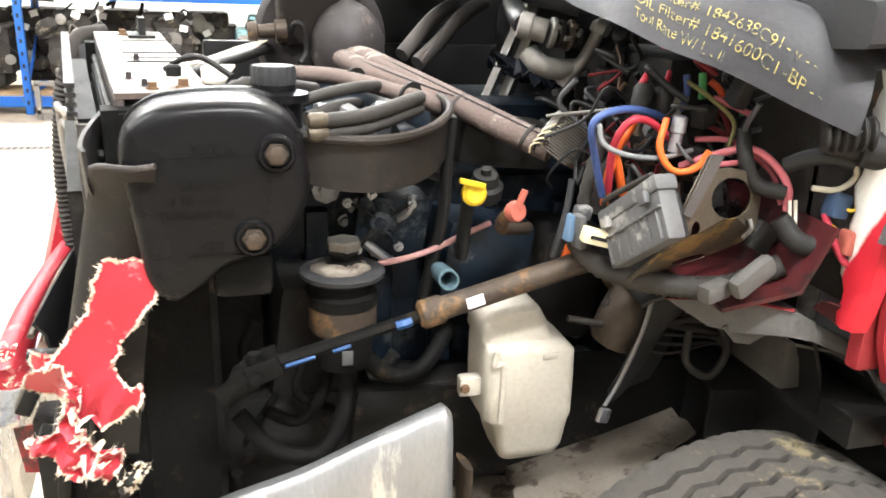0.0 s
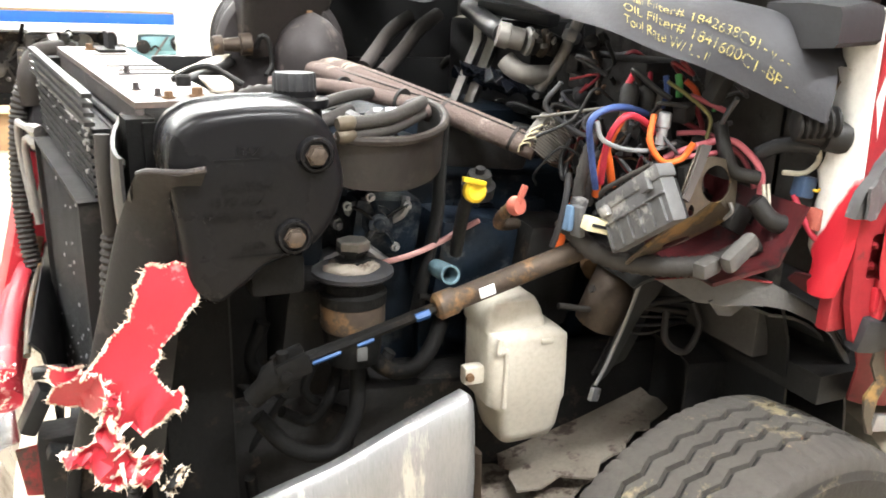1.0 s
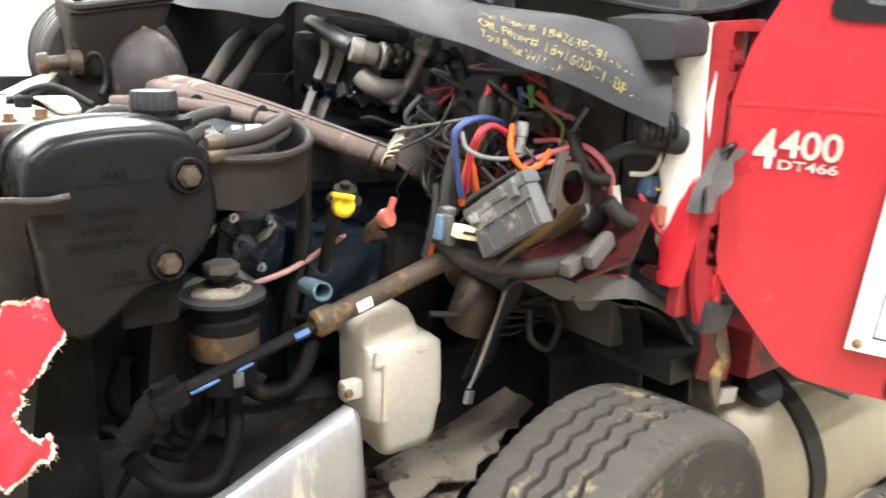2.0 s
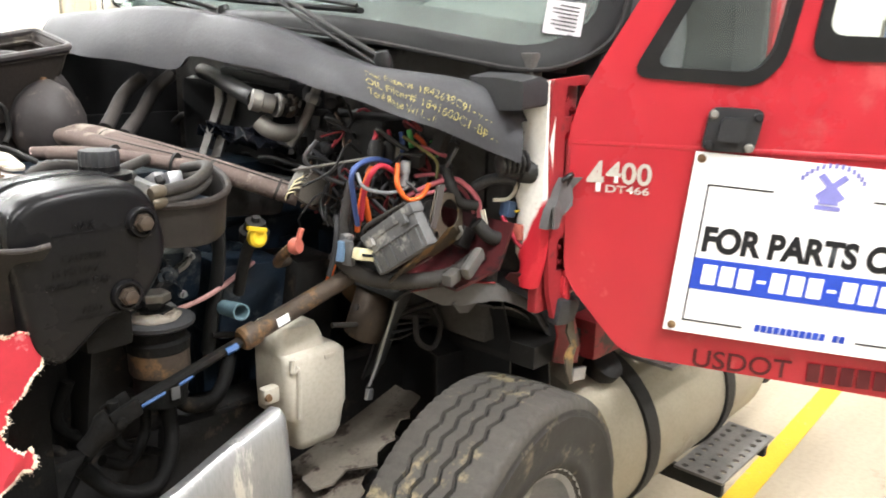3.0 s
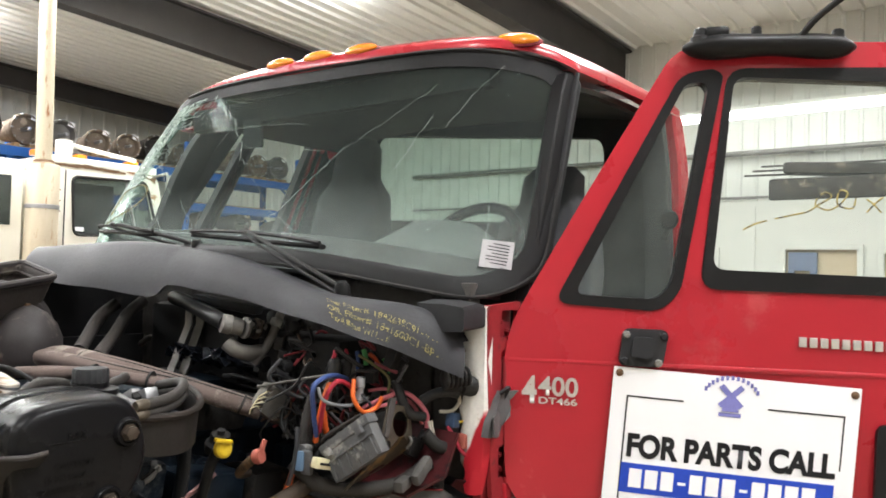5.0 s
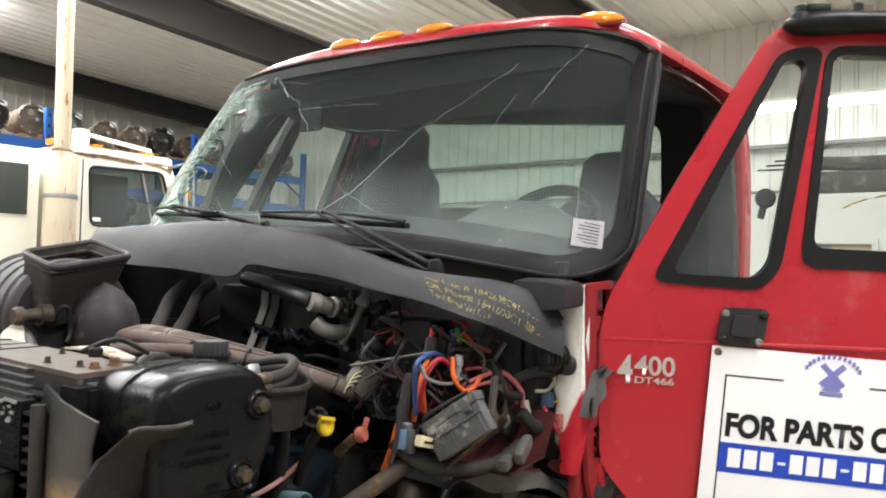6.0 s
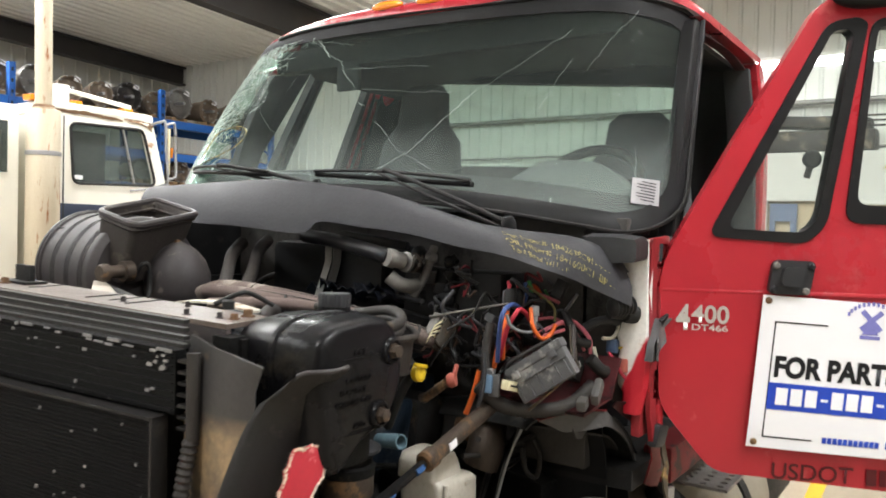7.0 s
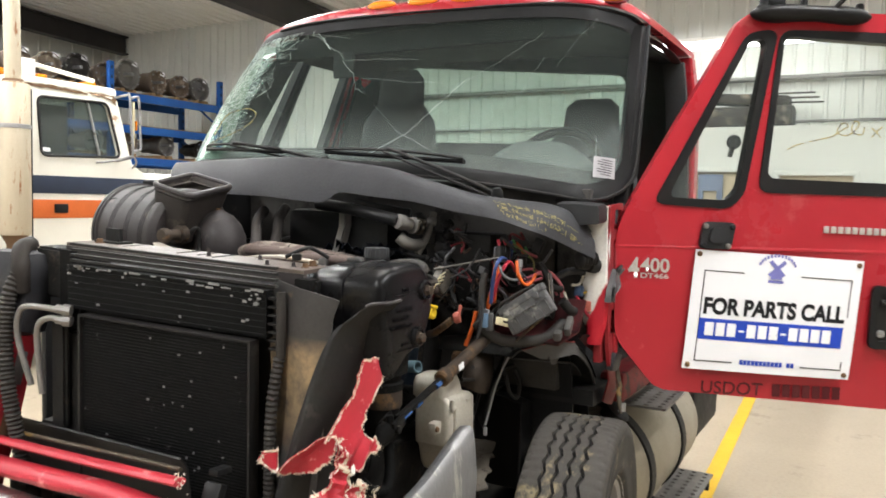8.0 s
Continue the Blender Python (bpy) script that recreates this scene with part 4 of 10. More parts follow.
bm = bmesh.new()
SS = [12 * k / 144 for k in range(145)]
rows = [[cowl_point(s, 0.0) + Vector((0.018, 0.010, 0.004)) for s in SS]] + [[cowl_point(s, f) for s in SS] for f in (0, 0.04, 0.25, 0.5, 0.75, 0.93, 1.0)]
for dx, dz in ((0.012, 0.004), (0.05, 0.0), (0.15, -0.02)):
    rows.append([cowl_point(s, 1.0) + Vector((dx, 0.12 * dx, dz)) for s in SS])
add_sheet(bm, rows, -0.004, (-0.5, 0, -0.7))
cowl = part("cowl_panel", bm, COWL, truck, "dusty dark grey cowl panel with yellow handwriting", 50)
bm = bmesh.new()
add_rings(bm, [[Vector((x, y, z)) for x, z in ((0.83, z0), (0.955, z0 + 0.008), (0.955, z1), (0.90, z1 + 0.012), (0.83, z1 + 0.002))] for y, z0, z1 in ((0.893, 1.683, 1.726), (0.90, 1.676, 1.736), (0.96, 1.672, 1.742), (1.05, 1.672, 1.742))])
part("cowl_end", bm, RUBBER_G, cowl, "scuffed grey end block of the cowl")
bm = bmesh.new()
prof = []
for k in range(6):
    prof += [(k / 6, 0.021), (k / 6 + 0.06, 0.027), (k / 6 + 0.11, 0.027), (k / 6 + 0.16, 0.021)]
add_turned(bm, (0.838, 0.962, 1.548), (0.905, 0.928, 1.554), prof, 20)
part("grommet", bm, RUBBER, cowl, "ribbed black rubber grommet under the tip")

# ---- driver's door, swung open ----
DO, DD, DN = Vector((1.0, 0.905, 0)), Vector((0.49, -0.872, 0)).normalized(), Vector((0.872, 0.49, 0)).normalized()


def door_at(s, z, depth=0.0):
    """Place on the door: s along it from the hinge, z up, depth inwards from the skin; the lower skin tucks in a little."""
    tuck = 0.05 * max(0, (1.25 - z) / 0.25) ** 2 * 0.4 + 0.03 * max(0, (z - 1.85) / 0.6)
    return DO + DD * s + DN * (depth + tuck) + Vector((0, 0, z))


DOOR_OUT = rounded([(0.04, 1.70), (0.018, 1.60), (0.03, 1.26), (0.19, 1.068), (1.12, 1.004), (1.155, 1.6), (1.12, 2.40), (1.08, 2.452), (0.53, 2.466), (0.45, 2.43), (0.22, 2.03), (0.085, 1.785)], 0.05)
VENT_OUT = rounded([(0.150, 1.752), (0.428, 1.738), (0.480, 1.79), (0.585, 2.372), (0.56, 2.390), (0.475, 2.376)], 0.045)
VENT_IN = rounded([(0.204, 1.777), (0.420, 1.770), (0.457, 1.812), (0.545, 2.335), (0.53, 2.355), (0.487, 2.348)], 0.035)
WIN_OUT = rounded([(0.528, 1.80), (1.075, 1.795), (1.06, 2.385), (0.595, 2.39)], 0.05)
WIN_IN = rounded([(0.56, 1.853), (1.045, 1.842), (1.03, 2.345), (0.612, 2.366)], 0.035)
bm = bmesh.new()
add_holed(bm, DOOR_OUT, [VENT_OUT, WIN_OUT], lambda u, v, w: door_at(u, v, w), 0.055)
door = part("driver_door", bm, RED, truck, "red driver's door standing wide open")
for nm, o, i in (("vent_seal", VENT_OUT, VENT_IN), ("window_seal", WIN_OUT, WIN_IN)):
    bm = bmesh.new()
    add_holed(bm, o, [i], lambda u, v, w: door_at(u, v, w - 0.006), 0.05)
    part(nm, bm, BLACK_PL, door, "black rubber window seal")
for nm, i in (("vent_pane", VENT_IN), ("window_pane", WIN_IN)):
    bm = bmesh.new()
    add_plate(bm, [door_at(u, v, 0.025) for u, v in i], 0.004)
    ob = part(nm, bm, GLASS_DOOR, door, "dusty door glass")
    ob.visible_shadow = False
# pressed ledge under the window line
bm = bmesh.new()
add_sheet(bm, [[door_at(0.03 + 0.06 * k, 1.603 - 0.004 * k / 18 - 0.02 * j * 0.35, -0.004 * (j == 1) + 0.001) for k in range(19)] for j in range(3)], 0.003, DN)
part("ledge", bm, RED, door, "", 60)
# inner trim
bm = bmesh.new()
add_plate(bm, [door_at(u, v, 0.075) for u, v in ((0.08, 1.70), (0.06, 1.3), (0.22, 1.12), (1.08, 1.07), (1.1, 1.74))], 0.03)
part("inner_trim", bm, LINER, door)


def door_matrix(s, z, depth=-0.004, turn=0.0):
    m = Matrix((DD, Vector((0, 0, 1)), -DN)).transposed().to_4x4()
    return Matrix.Translation(door_at(s, z, depth)) @ m @ pose(0, 0, 0, 0, 0, turn)


# ---- front wheel ----
def wheel(x, y, side, steer):
    """Four zigzag grooves between ribs, square shoulders, and sidewalls of their own."""
    seg, r = 352, 0.5
    m = Matrix.Translation((x, y, r - 0.016)) @ pose(0, 0, 0, 0, 0, steer)

    def lathe(prof, zigzag, shoulder=0.0):
        bm = bmesh.new()
        vv = []
        for k in range(seg):
            a = 2 * math.pi * k / seg
            tri = abs((k % 8) / 4 - 1) * 2 - 1
            row = []
            for rr, o in prof:
                wob = 0.0062 * tri if zigzag and abs(o) < 0.09 else 0.0
                nick = -0.004 if shoulder and abs(o) > 0.10 and k % 4 == 0 else 0.0
                p = m @ Vector(((rr + nick) * math.cos(a), side * (o + wob), (rr + nick) * math.sin(a)))
                p.z = max(p.z, 0.002 + 0.0001 * (0.5 - rr))  # flattened where it stands
                row.append(bm.verts.new(p))
            vv.append(row)
        for k in range(seg):
            a, b = vv[k], vv[(k + 1) % seg]
            for j in range(len(prof) - 1):
                bm.faces.new((a[j], a[j + 1], b[j + 1], b[j]))
        return bm

    grooves = (-0.062, -0.021, 0.021, 0.062)
    prof = [(0.462, -0.140), (0.478, -0.138), (0.488, -0.132), (0.4935, -0.122), (0.496, -0.108)]
    for g in grooves:
        prof += [(0.499, g - 0.0065), (0.484, g - 0.0048), (0.484, g + 0.0048), (0.499, g + 0.0065)]
    prof += [(rr, -o) for rr, o in prof[4::-1]]
    w = part("tyre", lathe(prof, True, 1.0), TYRE, truck, "worn ribbed front tyre, brown with dust", 30)
    # dark strips on the groove floors paint in the grooves' shade
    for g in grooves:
        part("groove", lathe([(0.4855, g - 0.0052), (0.4855, g + 0.0052)], True), GROOVE_SHADE, w, "dark strip painting shade into the zigzag groove")
    wall = [(0.285, 0.11), (0.30, 0.118), (0.31, 0.128), (0.335, 0.134), (0.34, 0.131), (0.38, 0.140), (0.42, 0.1435), (0.445, 0.1445), (0.448, 0.141), (0.462, 0.140)]
    for sgn in (1, -1):
        part("sidewall", lathe([(rr, sgn * o) for rr, o in wall], False), TYRE_SIDE, w, "dark dusty sidewall", 50)
    bm = bmesh.new()
    rows = []
    for rr, o in ((0.292, 0.105), (0.292, -0.105), (0.305, -0.112), (0.30, -0.118), (0.27, -0.10), (0.255, -0.03), (0.2, 0.02), (0.16, -0.01), (0.11, -0.03), (0.10, -0.09), (0.06, -0.10)):
        rows.append([m @ p for p in ring((0, side * o, 0), (0, 1, 0), rr, 48)])
    add_rings(bm, rows)
    rim = part("rim", bm, SILVER, w, "dull steel wheel rim")
    for k in range(10):
        a = 2 * math.pi * k / 10
        c = Vector((0.14 * math.cos(a), side * -0.012, 0.14 * math.sin(a)))
        bm = bmesh.new()
        add_turned(bm, m @ c, m @ (c + Vector((0, side * -0.03, 0))), [(0, 0.017), (0.5, 0.017), (0.6, 0.014), (1, 0.010)], 6)
        part("wheel_nut", bm, RUST, w)
    return w


wheel(0.85, 0.935, 1, 7.6)
wheel(0.85, 2.78, -1, 7.6)

# ---- radiator pack, pushed askew ----
RO, RE, RF = Vector((-0.185, 1.36, 0)), Vector((-0.1666, 0.986, 0)), Vector((-0.986, -0.1666, 0))


def rp(a, z, off=0.0):
    """Place on the pack: a along it from the driver's side, z up, off forwards."""
    return RO + RE * a + RF * off + Vector((0, 0, z + 0.055 * a))


def rbox(bm, a0, a1, z0, z1, o0, o1):
    lo, hi = [], []
    for a, o in ((a0, o0), (a1, o0), (a1, o1), (a0, o1)):
        lo.append(rp(a, z0, o))
        hi.append(rp(a, z1, o))
    add_rings(bm, [lo, hi])


bm = bmesh.new()
rbox(bm, 0.0, 0.76, 0.62, 1.49, -0.14, -0.02)
radiator = part("radiator", bm, STEEL_DARK, truck, "black radiator core pushed askew")
bm = bmesh.new()
rbox(bm, -0.012, 0.785, 1.546, 1.556, -0.150, 0.002)
part("top_plate", bm, DUSTY_PLATE, radiator, "dusty pale plate over the radiator")
bm = bmesh.new()
rbox(bm, -0.012, 0.785, 1.514, 1.545, -0.012, 0.003)
part("top_rail", bm, CANISTER, radiator, "grey steel rail under the top plate")
for a, o in ((0.05, -0.05), (0.12, -0.03), (0.2, -0.12), (0.33, -0.06)):
    bm = bmesh.new()
    add_turned(bm, rp(a, 1.552, o), rp(a, 1.568, o), [(0, 0.010), (0.3, 0.010), (0.32, 0.006), (1, 0.005)], 6)
    part("plate_bolt", bm, CANISTER, radiator, "dusty bolt on the top plate")
for a in (0.36, 0.42, 0.62):
    bm = bmesh.new()
    rbox(bm, a, a + 0.004, 1.5555, 1.5575, -0.15, -0.05)
    part("pressed_groove", bm, STEEL_DARK, radiator)
for k in range(4):
    bm = bmesh.new()
    z = 1.503 - k * 0.021
    add_rod(bm, rp(0.01, z, 0.006 + 0.003 * k), rp(0.74, z, 0.006 + 0.003 * k), 0.0075, 8)
    part("top_rib", bm, RUBBER, radiator)
for a in (-0.02, 0.765):
    bm = bmesh.new()
    rbox(bm, a - 0.022, a + 0.022, 0.65, 1.535, -0.02, 0.025)
    rbox(bm, a - 0.03, a - 0.02, 0.65, 1.53, -0.12, 0.0)
    part("side_channel", bm, SHADED_GREASE, radiator, "black side channel")
for k in range(9):
    bm = bmesh.new()
    p = rp(-0.02, 1.46 - k * 0.085, 0.027)
    add_turned(bm, p, p + RF * 0.008, [(0, 0.009), (0.6, 0.009), (1, 0.006)], 6)
    part("bolt", bm, STEEL_DARK, radiator)
for a, o, r, h in ((0.02, -0.06, 0.008, 0.012), (0.025, -0.11, 0.010, 0.016), (0.72, -0.06, 0.009, 0.014)):
    bm = bmesh.new()
    p = rp(a, 1.556, o)
    add_turned(bm, p, p + Vector((0, 0, h)), [(0, r * 1.5), (0.2, r * 1.5), (0.22, r), (0.95, r), (1, r * 0.8)], 6)
    part("plate_bolt", bm, RUST, radiator, "rusty bolt and washer")
bm = bmesh.new()
rbox(bm, 0.68, 0.73, 1.556, 1.60, -0.11, -0.095)
rbox(bm, 0.66, 0.75, 1.556, 1.562, -0.13, -0.07)
part("hose_clip", bm, STEEL_DARK, radiator, "black clip on the plate")
for a in (0.30, 0.42):
    bm = bmesh.new()
    rbox(bm, a, a + 0.006, 1.555, 1.558, -0.15, -0.04)
    part("slot", bm, STEEL_DARK, radiator)
bm = bmesh.new()
add_hose(bm, [rp(0.10, 1.575, -0.09), rp(0.06, 1.60, -0.12), rp(0.05, 1.60, -0.15), rp(0.02, 1.575, -0.19)], 0.0055, 8)
add_turned(bm, rp(0.07, 1.568, -0.10), rp(0.07, 1.588, -0.10), [(0, 0.013), (0.8, 0.014), (1, 0.010)], 10)
part("hook", bm, STEEL_DARK, radiator, "bent black hook")

# charge cooler over the condenser
bm = bmesh.new()
rbox(bm, 0.065, 0.725, 1.375, 1.500, 0.028, 0.058)
cooler = part("charge_cooler", bm, FINS, truck, "black finned cooler with chipped bright spots")
for k in range(7):
    bm = bmesh.new()
    rbox(bm, 0.07, 0.72, 1.382 + k * 0.017, 1.386 + k * 0.017, 0.058, 0.062)
    part("fin", bm, FINS, cooler)
rng = random.Random(5)
for k in range(46):
    a, z = (rng.uniform(0.07, 0.71), 1.497 - abs(rng.gauss(0, 0.006))) if k < 26 else (rng.uniform(0.07, 0.71), rng.uniform(1.38, 1.49))
    if k > 36:
        a, z = rng.uniform(0.07, 0.13), rng.uniform(1.40, 1.49)
    bm = bmesh.new()
    w, h = rng.uniform(0.006, 0.034) if k < 26 else rng.uniform(0.003, 0.012), rng.uniform(0.002, 0.007)
    rbox(bm, a, a + w, z, z + h, 0.060, 0.0635)
    part("bare_spot", bm, ALLOY, cooler)

# louvre ladder and tube beside it
for k in range(7):
    bm = bmesh.new()
    rbox(bm, 0.028, 0.062, 1.345 + k * 0.022, 1.351 + k * 0.022, 0.03, 0.055)
    part("louvre", bm, STEEL_DARK, cooler)
bm = bmesh.new()
add_hose(bm, [rp(0.026, 1.50, 0.05), rp(0.024, 1.42, 0.052), rp(0.026, 1.33, 0.05)], 0.013, 10)
part("side_tube", bm, CONDUIT, cooler, "grey vertical side tube")
bm = bmesh.new()
add_hose(bm, [rp(0.03, 1.33, 0.05), rp(0.045, 1.2, 0.06), rp(0.05, 1.05, 0.06), rp(0.055, 0.85, 0.05), rp(0.06, 0.7, 0.04)], 0.015, 10, wave=0.14)
part("ribbed_hose", bm, CONDUIT, truck, "grey ribbed conduit beside the condenser")

# pressed ribs between the cooler and the top rail
for k in range(4):
    bm = bmesh.new()
    z = 1.512 + k * 0.0155
    rbox(bm, 0.03, 0.70, z, z + 0.007, 0.058, 0.074)
    part("top_rib", bm, RIB, radiator, "black pressed rib")

# condenser with its frame
bm = bmesh.new()
rbox(bm, 0.10, 0.655, 0.80, 1.362, 0.05, 0.075)
cond = part("condenser", bm, FINS, truck, "black condenser with bent fins and paint chips")
for k in range(62):
    bm = bmesh.new()
    z = 0.81 + k * 0.0089
    rbox(bm, 0.112, 0.645, z, z + 0.003, 0.075, 0.0785)
    part("fin", bm, FINS, cond)
for a0, a1, z0, z1 in ((0.094, 0.101, 0.80, 1.368), (0.653, 0.660, 0.80, 1.368), (0.094, 0.660, 1.362, 1.368)):
    bm = bmesh.new()
    rbox(bm, a0, a1, z0, z1, 0.045, 0.088)
    part("frame_bar", bm, RUBBER, cond, "dark grey frame bar")
for k in range(40):
    bm = bmesh.new()
    a, z = rng.uniform(0.12, 0.64), rng.choice((rng.uniform(0.85, 1.05), rng.uniform(0.85, 1.34)))
    rbox(bm, a, a + rng.uniform(0.003, 0.009), z, z + rng.uniform(0.003, 0.007), 0.0785, 0.0805)
    part("bare_spot", bm, ALLOY, cond)

# pipes, hose and brackets on the far side of the pack
bm = bmesh.new()
add_hose(bm, [rp(0.70, 1.365, 0.07), rp(0.78, 1.375, 0.10), rp(0.855, 1.36, 0.10), rp(0.87, 1.28, 0.10), rp(0.83, 1.14, 0.09)], 0.009, 10)
part("cooling_pipe", bm, PIPE_ALU, truck, "bare aluminium pipe")
bm = bmesh.new()
add_hose(bm, [rp(0.70, 1.335, 0.07), rp(0.76, 1.345, 0.09), rp(0.80, 1.31, 0.095), rp(0.80, 1.2, 0.09), rp(0.795, 1.12, 0.085)], 0.009, 10)
part("cooling_pipe", bm, PIPE_ALU, truck, "bare aluminium pipe")
for z in (1.37, 1.34):
    bm = bmesh.new()
    add_turned(bm, rp(0.70, z, 0.07), rp(0.74, z + 0.003, 0.085), [(0, 0.016), (0.5, 0.018), (0.55, 0.013), (1, 0.013)], 8)
    part("pipe_nut", bm, PIPE_ALU, truck, "hexagonal pipe nut")
bm = bmesh.new()
add_hose(bm, [rp(0.90, 1.47, 0.06), rp(0.915, 1.38, 0.09), rp(0.905, 1.2, 0.11), rp(0.88, 1.05, 0.11), rp(0.85, 0.85, 0.09)], 0.021, 12, wave=0.12)
part("ribbed_hose", bm, CONDUIT, truck, "thick ribbed hose hanging beside the radiator")
bm = bmesh.new()
add_hose(bm, [rp(0.90, 1.40, 0.06), rp(0.90, 1.47, 0.06), rp(0.93, 1.52, 0.03), rp(0.96, 1.53, -0.03)], 0.026, 12)
part("hose_elbow", bm, BOOT, truck, "dusty rubber hose elbow")
for a0, a1, z0, z1, o0, o1 in ((0.69, 0.80, 0.85, 1.30, 0.0, 0.03), (0.735, 0.79, 1.02, 1.34, 0.035, 0.06), (0.82, 0.93, 1.38, 1.53, -0.12, -0.02), (0.80, 0.86, 0.70, 1.02, -0.02, 0.04)):
    bm = bmesh.new()
    rbox(bm, a0, a1, z0, z1, o0, o1)
    bmesh.ops.bevel(bm, geom=list(bm.edges), offset=0.008, segments=2, affect="EDGES")
    part("mount_bracket", bm, STEEL_DARK, truck, "black mounting bracket")
bm = bmesh.new()
add_box(bm, (-0.36, 2.32, 1.44), (0.12, 0.2, 0.26), 0.05, pose(0, 0, 0, 0, 8, 12))
part("lamp_housing", bm, COWL, truck, "grey lamp housing")

# broken nose: red strips and bumper
def strip(pts, r, flat, mat, name, label):
    bm = bmesh.new()
    add_hose(bm, pts, r, 12, 6, flat=flat)
    return part(name, bm, mat, truck, label)


strip([(-0.445, 1.515, 1.038), (-0.455, 1.7, 1.036), (-0.46, 2.0, 1.03), (-0.45, 2.3, 1.02), (-0.40, 2.52, 1.0)], 0.021, 0.5, RED_BROKEN, "grille_strip", "broken red grille strip")
strip([(-0.46, 1.56, 0.96), (-0.475, 1.75, 0.975), (-0.485, 2.0, 0.97), (-0.47, 2.3, 0.955), (-0.42, 2.52, 0.94)], 0.036, 0.7, RED_BROKEN, "grille_strip", "broken red grille strip")
bm = bmesh.new()
line = [(-0.50, 1.50), (-0.53, 1.75), (-0.54, 2.0), (-0.53, 2.3), (-0.46, 2.6), (-0.33, 2.78)]
sm = smooth_line([(x, y, 0) for x, y in line], 5)
add_sheet(bm, [[Vector((p.x + dx, p.y, z)) for p in sm] for dx, z in ((0.06, 0.90), (0.01, 0.88), (0.0, 0.84), (0.0, 0.62), (0.02, 0.56))], 0.006, (1, 0, 0))
part("bumper", bm, CHROME, truck, "scuffed chrome front bumper", 60)
# pale trim, black grille shell and broken brackets inside the strips
strip([(-0.408, 1.555, 1.052), (-0.416, 1.75, 1.052), (-0.42, 2.0, 1.046), (-0.412, 2.25, 1.036)], 0.007, 0.8, BRACKET, "grille_trim", "tarnished pale trim along the grille")
bm = bmesh.new()
add_sheet(bm, [[(-0.405, y, 1.075), (-0.385, y, 1.05), (-0.375, y, 0.98), (-0.37, y, 0.86)] for y in (1.56, 1.8, 2.05, 2.3)], 0.006)
part("grille_shell", bm, BLACK_PL, truck, "black plastic grille shell", 40)
for k, (p, s3, turn) in enumerate((((-0.365, 1.46, 1.055), (0.06, 0.03, 0.018), (0, 6, 8)), ((-0.395, 1.46, 0.985), (0.03, 0.05, 0.09), (0, 28, 10)), ((-0.34, 1.42, 0.90), (0.09, 0.04, 0.022), (0, 24, 6)), ((-0.35, 1.44, 0.80), (0.025, 0.05, 0.20), (0, 8, 0)))):
    bm = bmesh.new()
    add_box(bm, p, s3, 0.006, pose(0, 0, 0, *turn))
    part("broken_bracket", bm, BLACK_PL, truck, "broken black grille bracket")
bm = bmesh.new()
add_sheet(bm, [[(-0.44, 1.47, 0.90), (-0.40, 1.46, 0.91), (-0.36, 1.47, 0.89)], [(-0.43, 1.47, 0.80), (-0.39, 1.46, 0.80), (-0.35, 1.47, 0.79)]], 0.004)
part("broken_panel", bm, RED_DUSTY, truck, "dusty broken red panel", 40)
# far side red surround
bm = bmesh.new()
rows = []
for k in range(9):
    f = k / 8
    x, z = -0.395 - 0.23 * f ** 1.2, 1.44 - 0.86 * f
    rows.append([(x + 0.09, 2.27, z), (x, 2.26, z), (x - 0.02, 2.34, z), (x + 0.02, 2.45, z)])
add_sheet(bm, rows, 0.008)
part("nose_surround", bm, RED_BROKEN, truck, "broken red nose surround", 60)
for k in range(4):
    bm = bmesh.new()
    z = 1.22 - k * 0.17
    x = -0.395 - 0.23 * ((1.44 - z) / 0.86) ** 1.2 + 0.05
    add_box(bm, (x, 2.262, z), (0.035, 0.012, 0.10), 0.004, pose(0, 0, 0, 0, 15, 0))
    part("lamp_clip", bm, RUST if k % 2 else ALLOY, truck, "metal clip on the surround")

# torn fibreglass fender scrap
FD = Vector((-0.974, 0.227, 0)).normalized()
FN = Vector((FD.y, -FD.x, 0))


def scrap_at(a, z, out=0.0):
    bend = 0.05 * max(0, (1.12 - z) / 0.15) ** 1.5 * 0.3 + 0.012 * math.sin(a * 16)
    return Vector((-0.105, 1.137, z)) + FD * a - FN * (out + bend)


def ragged(pts, step=0.012, jag=0.004, seed=1):
    r, out = random.Random(seed), []
    for i, p in enumerate(pts):
        q = pts[(i + 1) % len(pts)]
        k = max(1, int(math.dist(p, q) / step))
        for j in range(k):
            f = j / k
            out.append((p[0] + (q[0] - p[0]) * f + r.uniform(-jag, jag), p[1] + (q[1] - p[1]) * f + r.uniform(-jag, jag)))
    return out


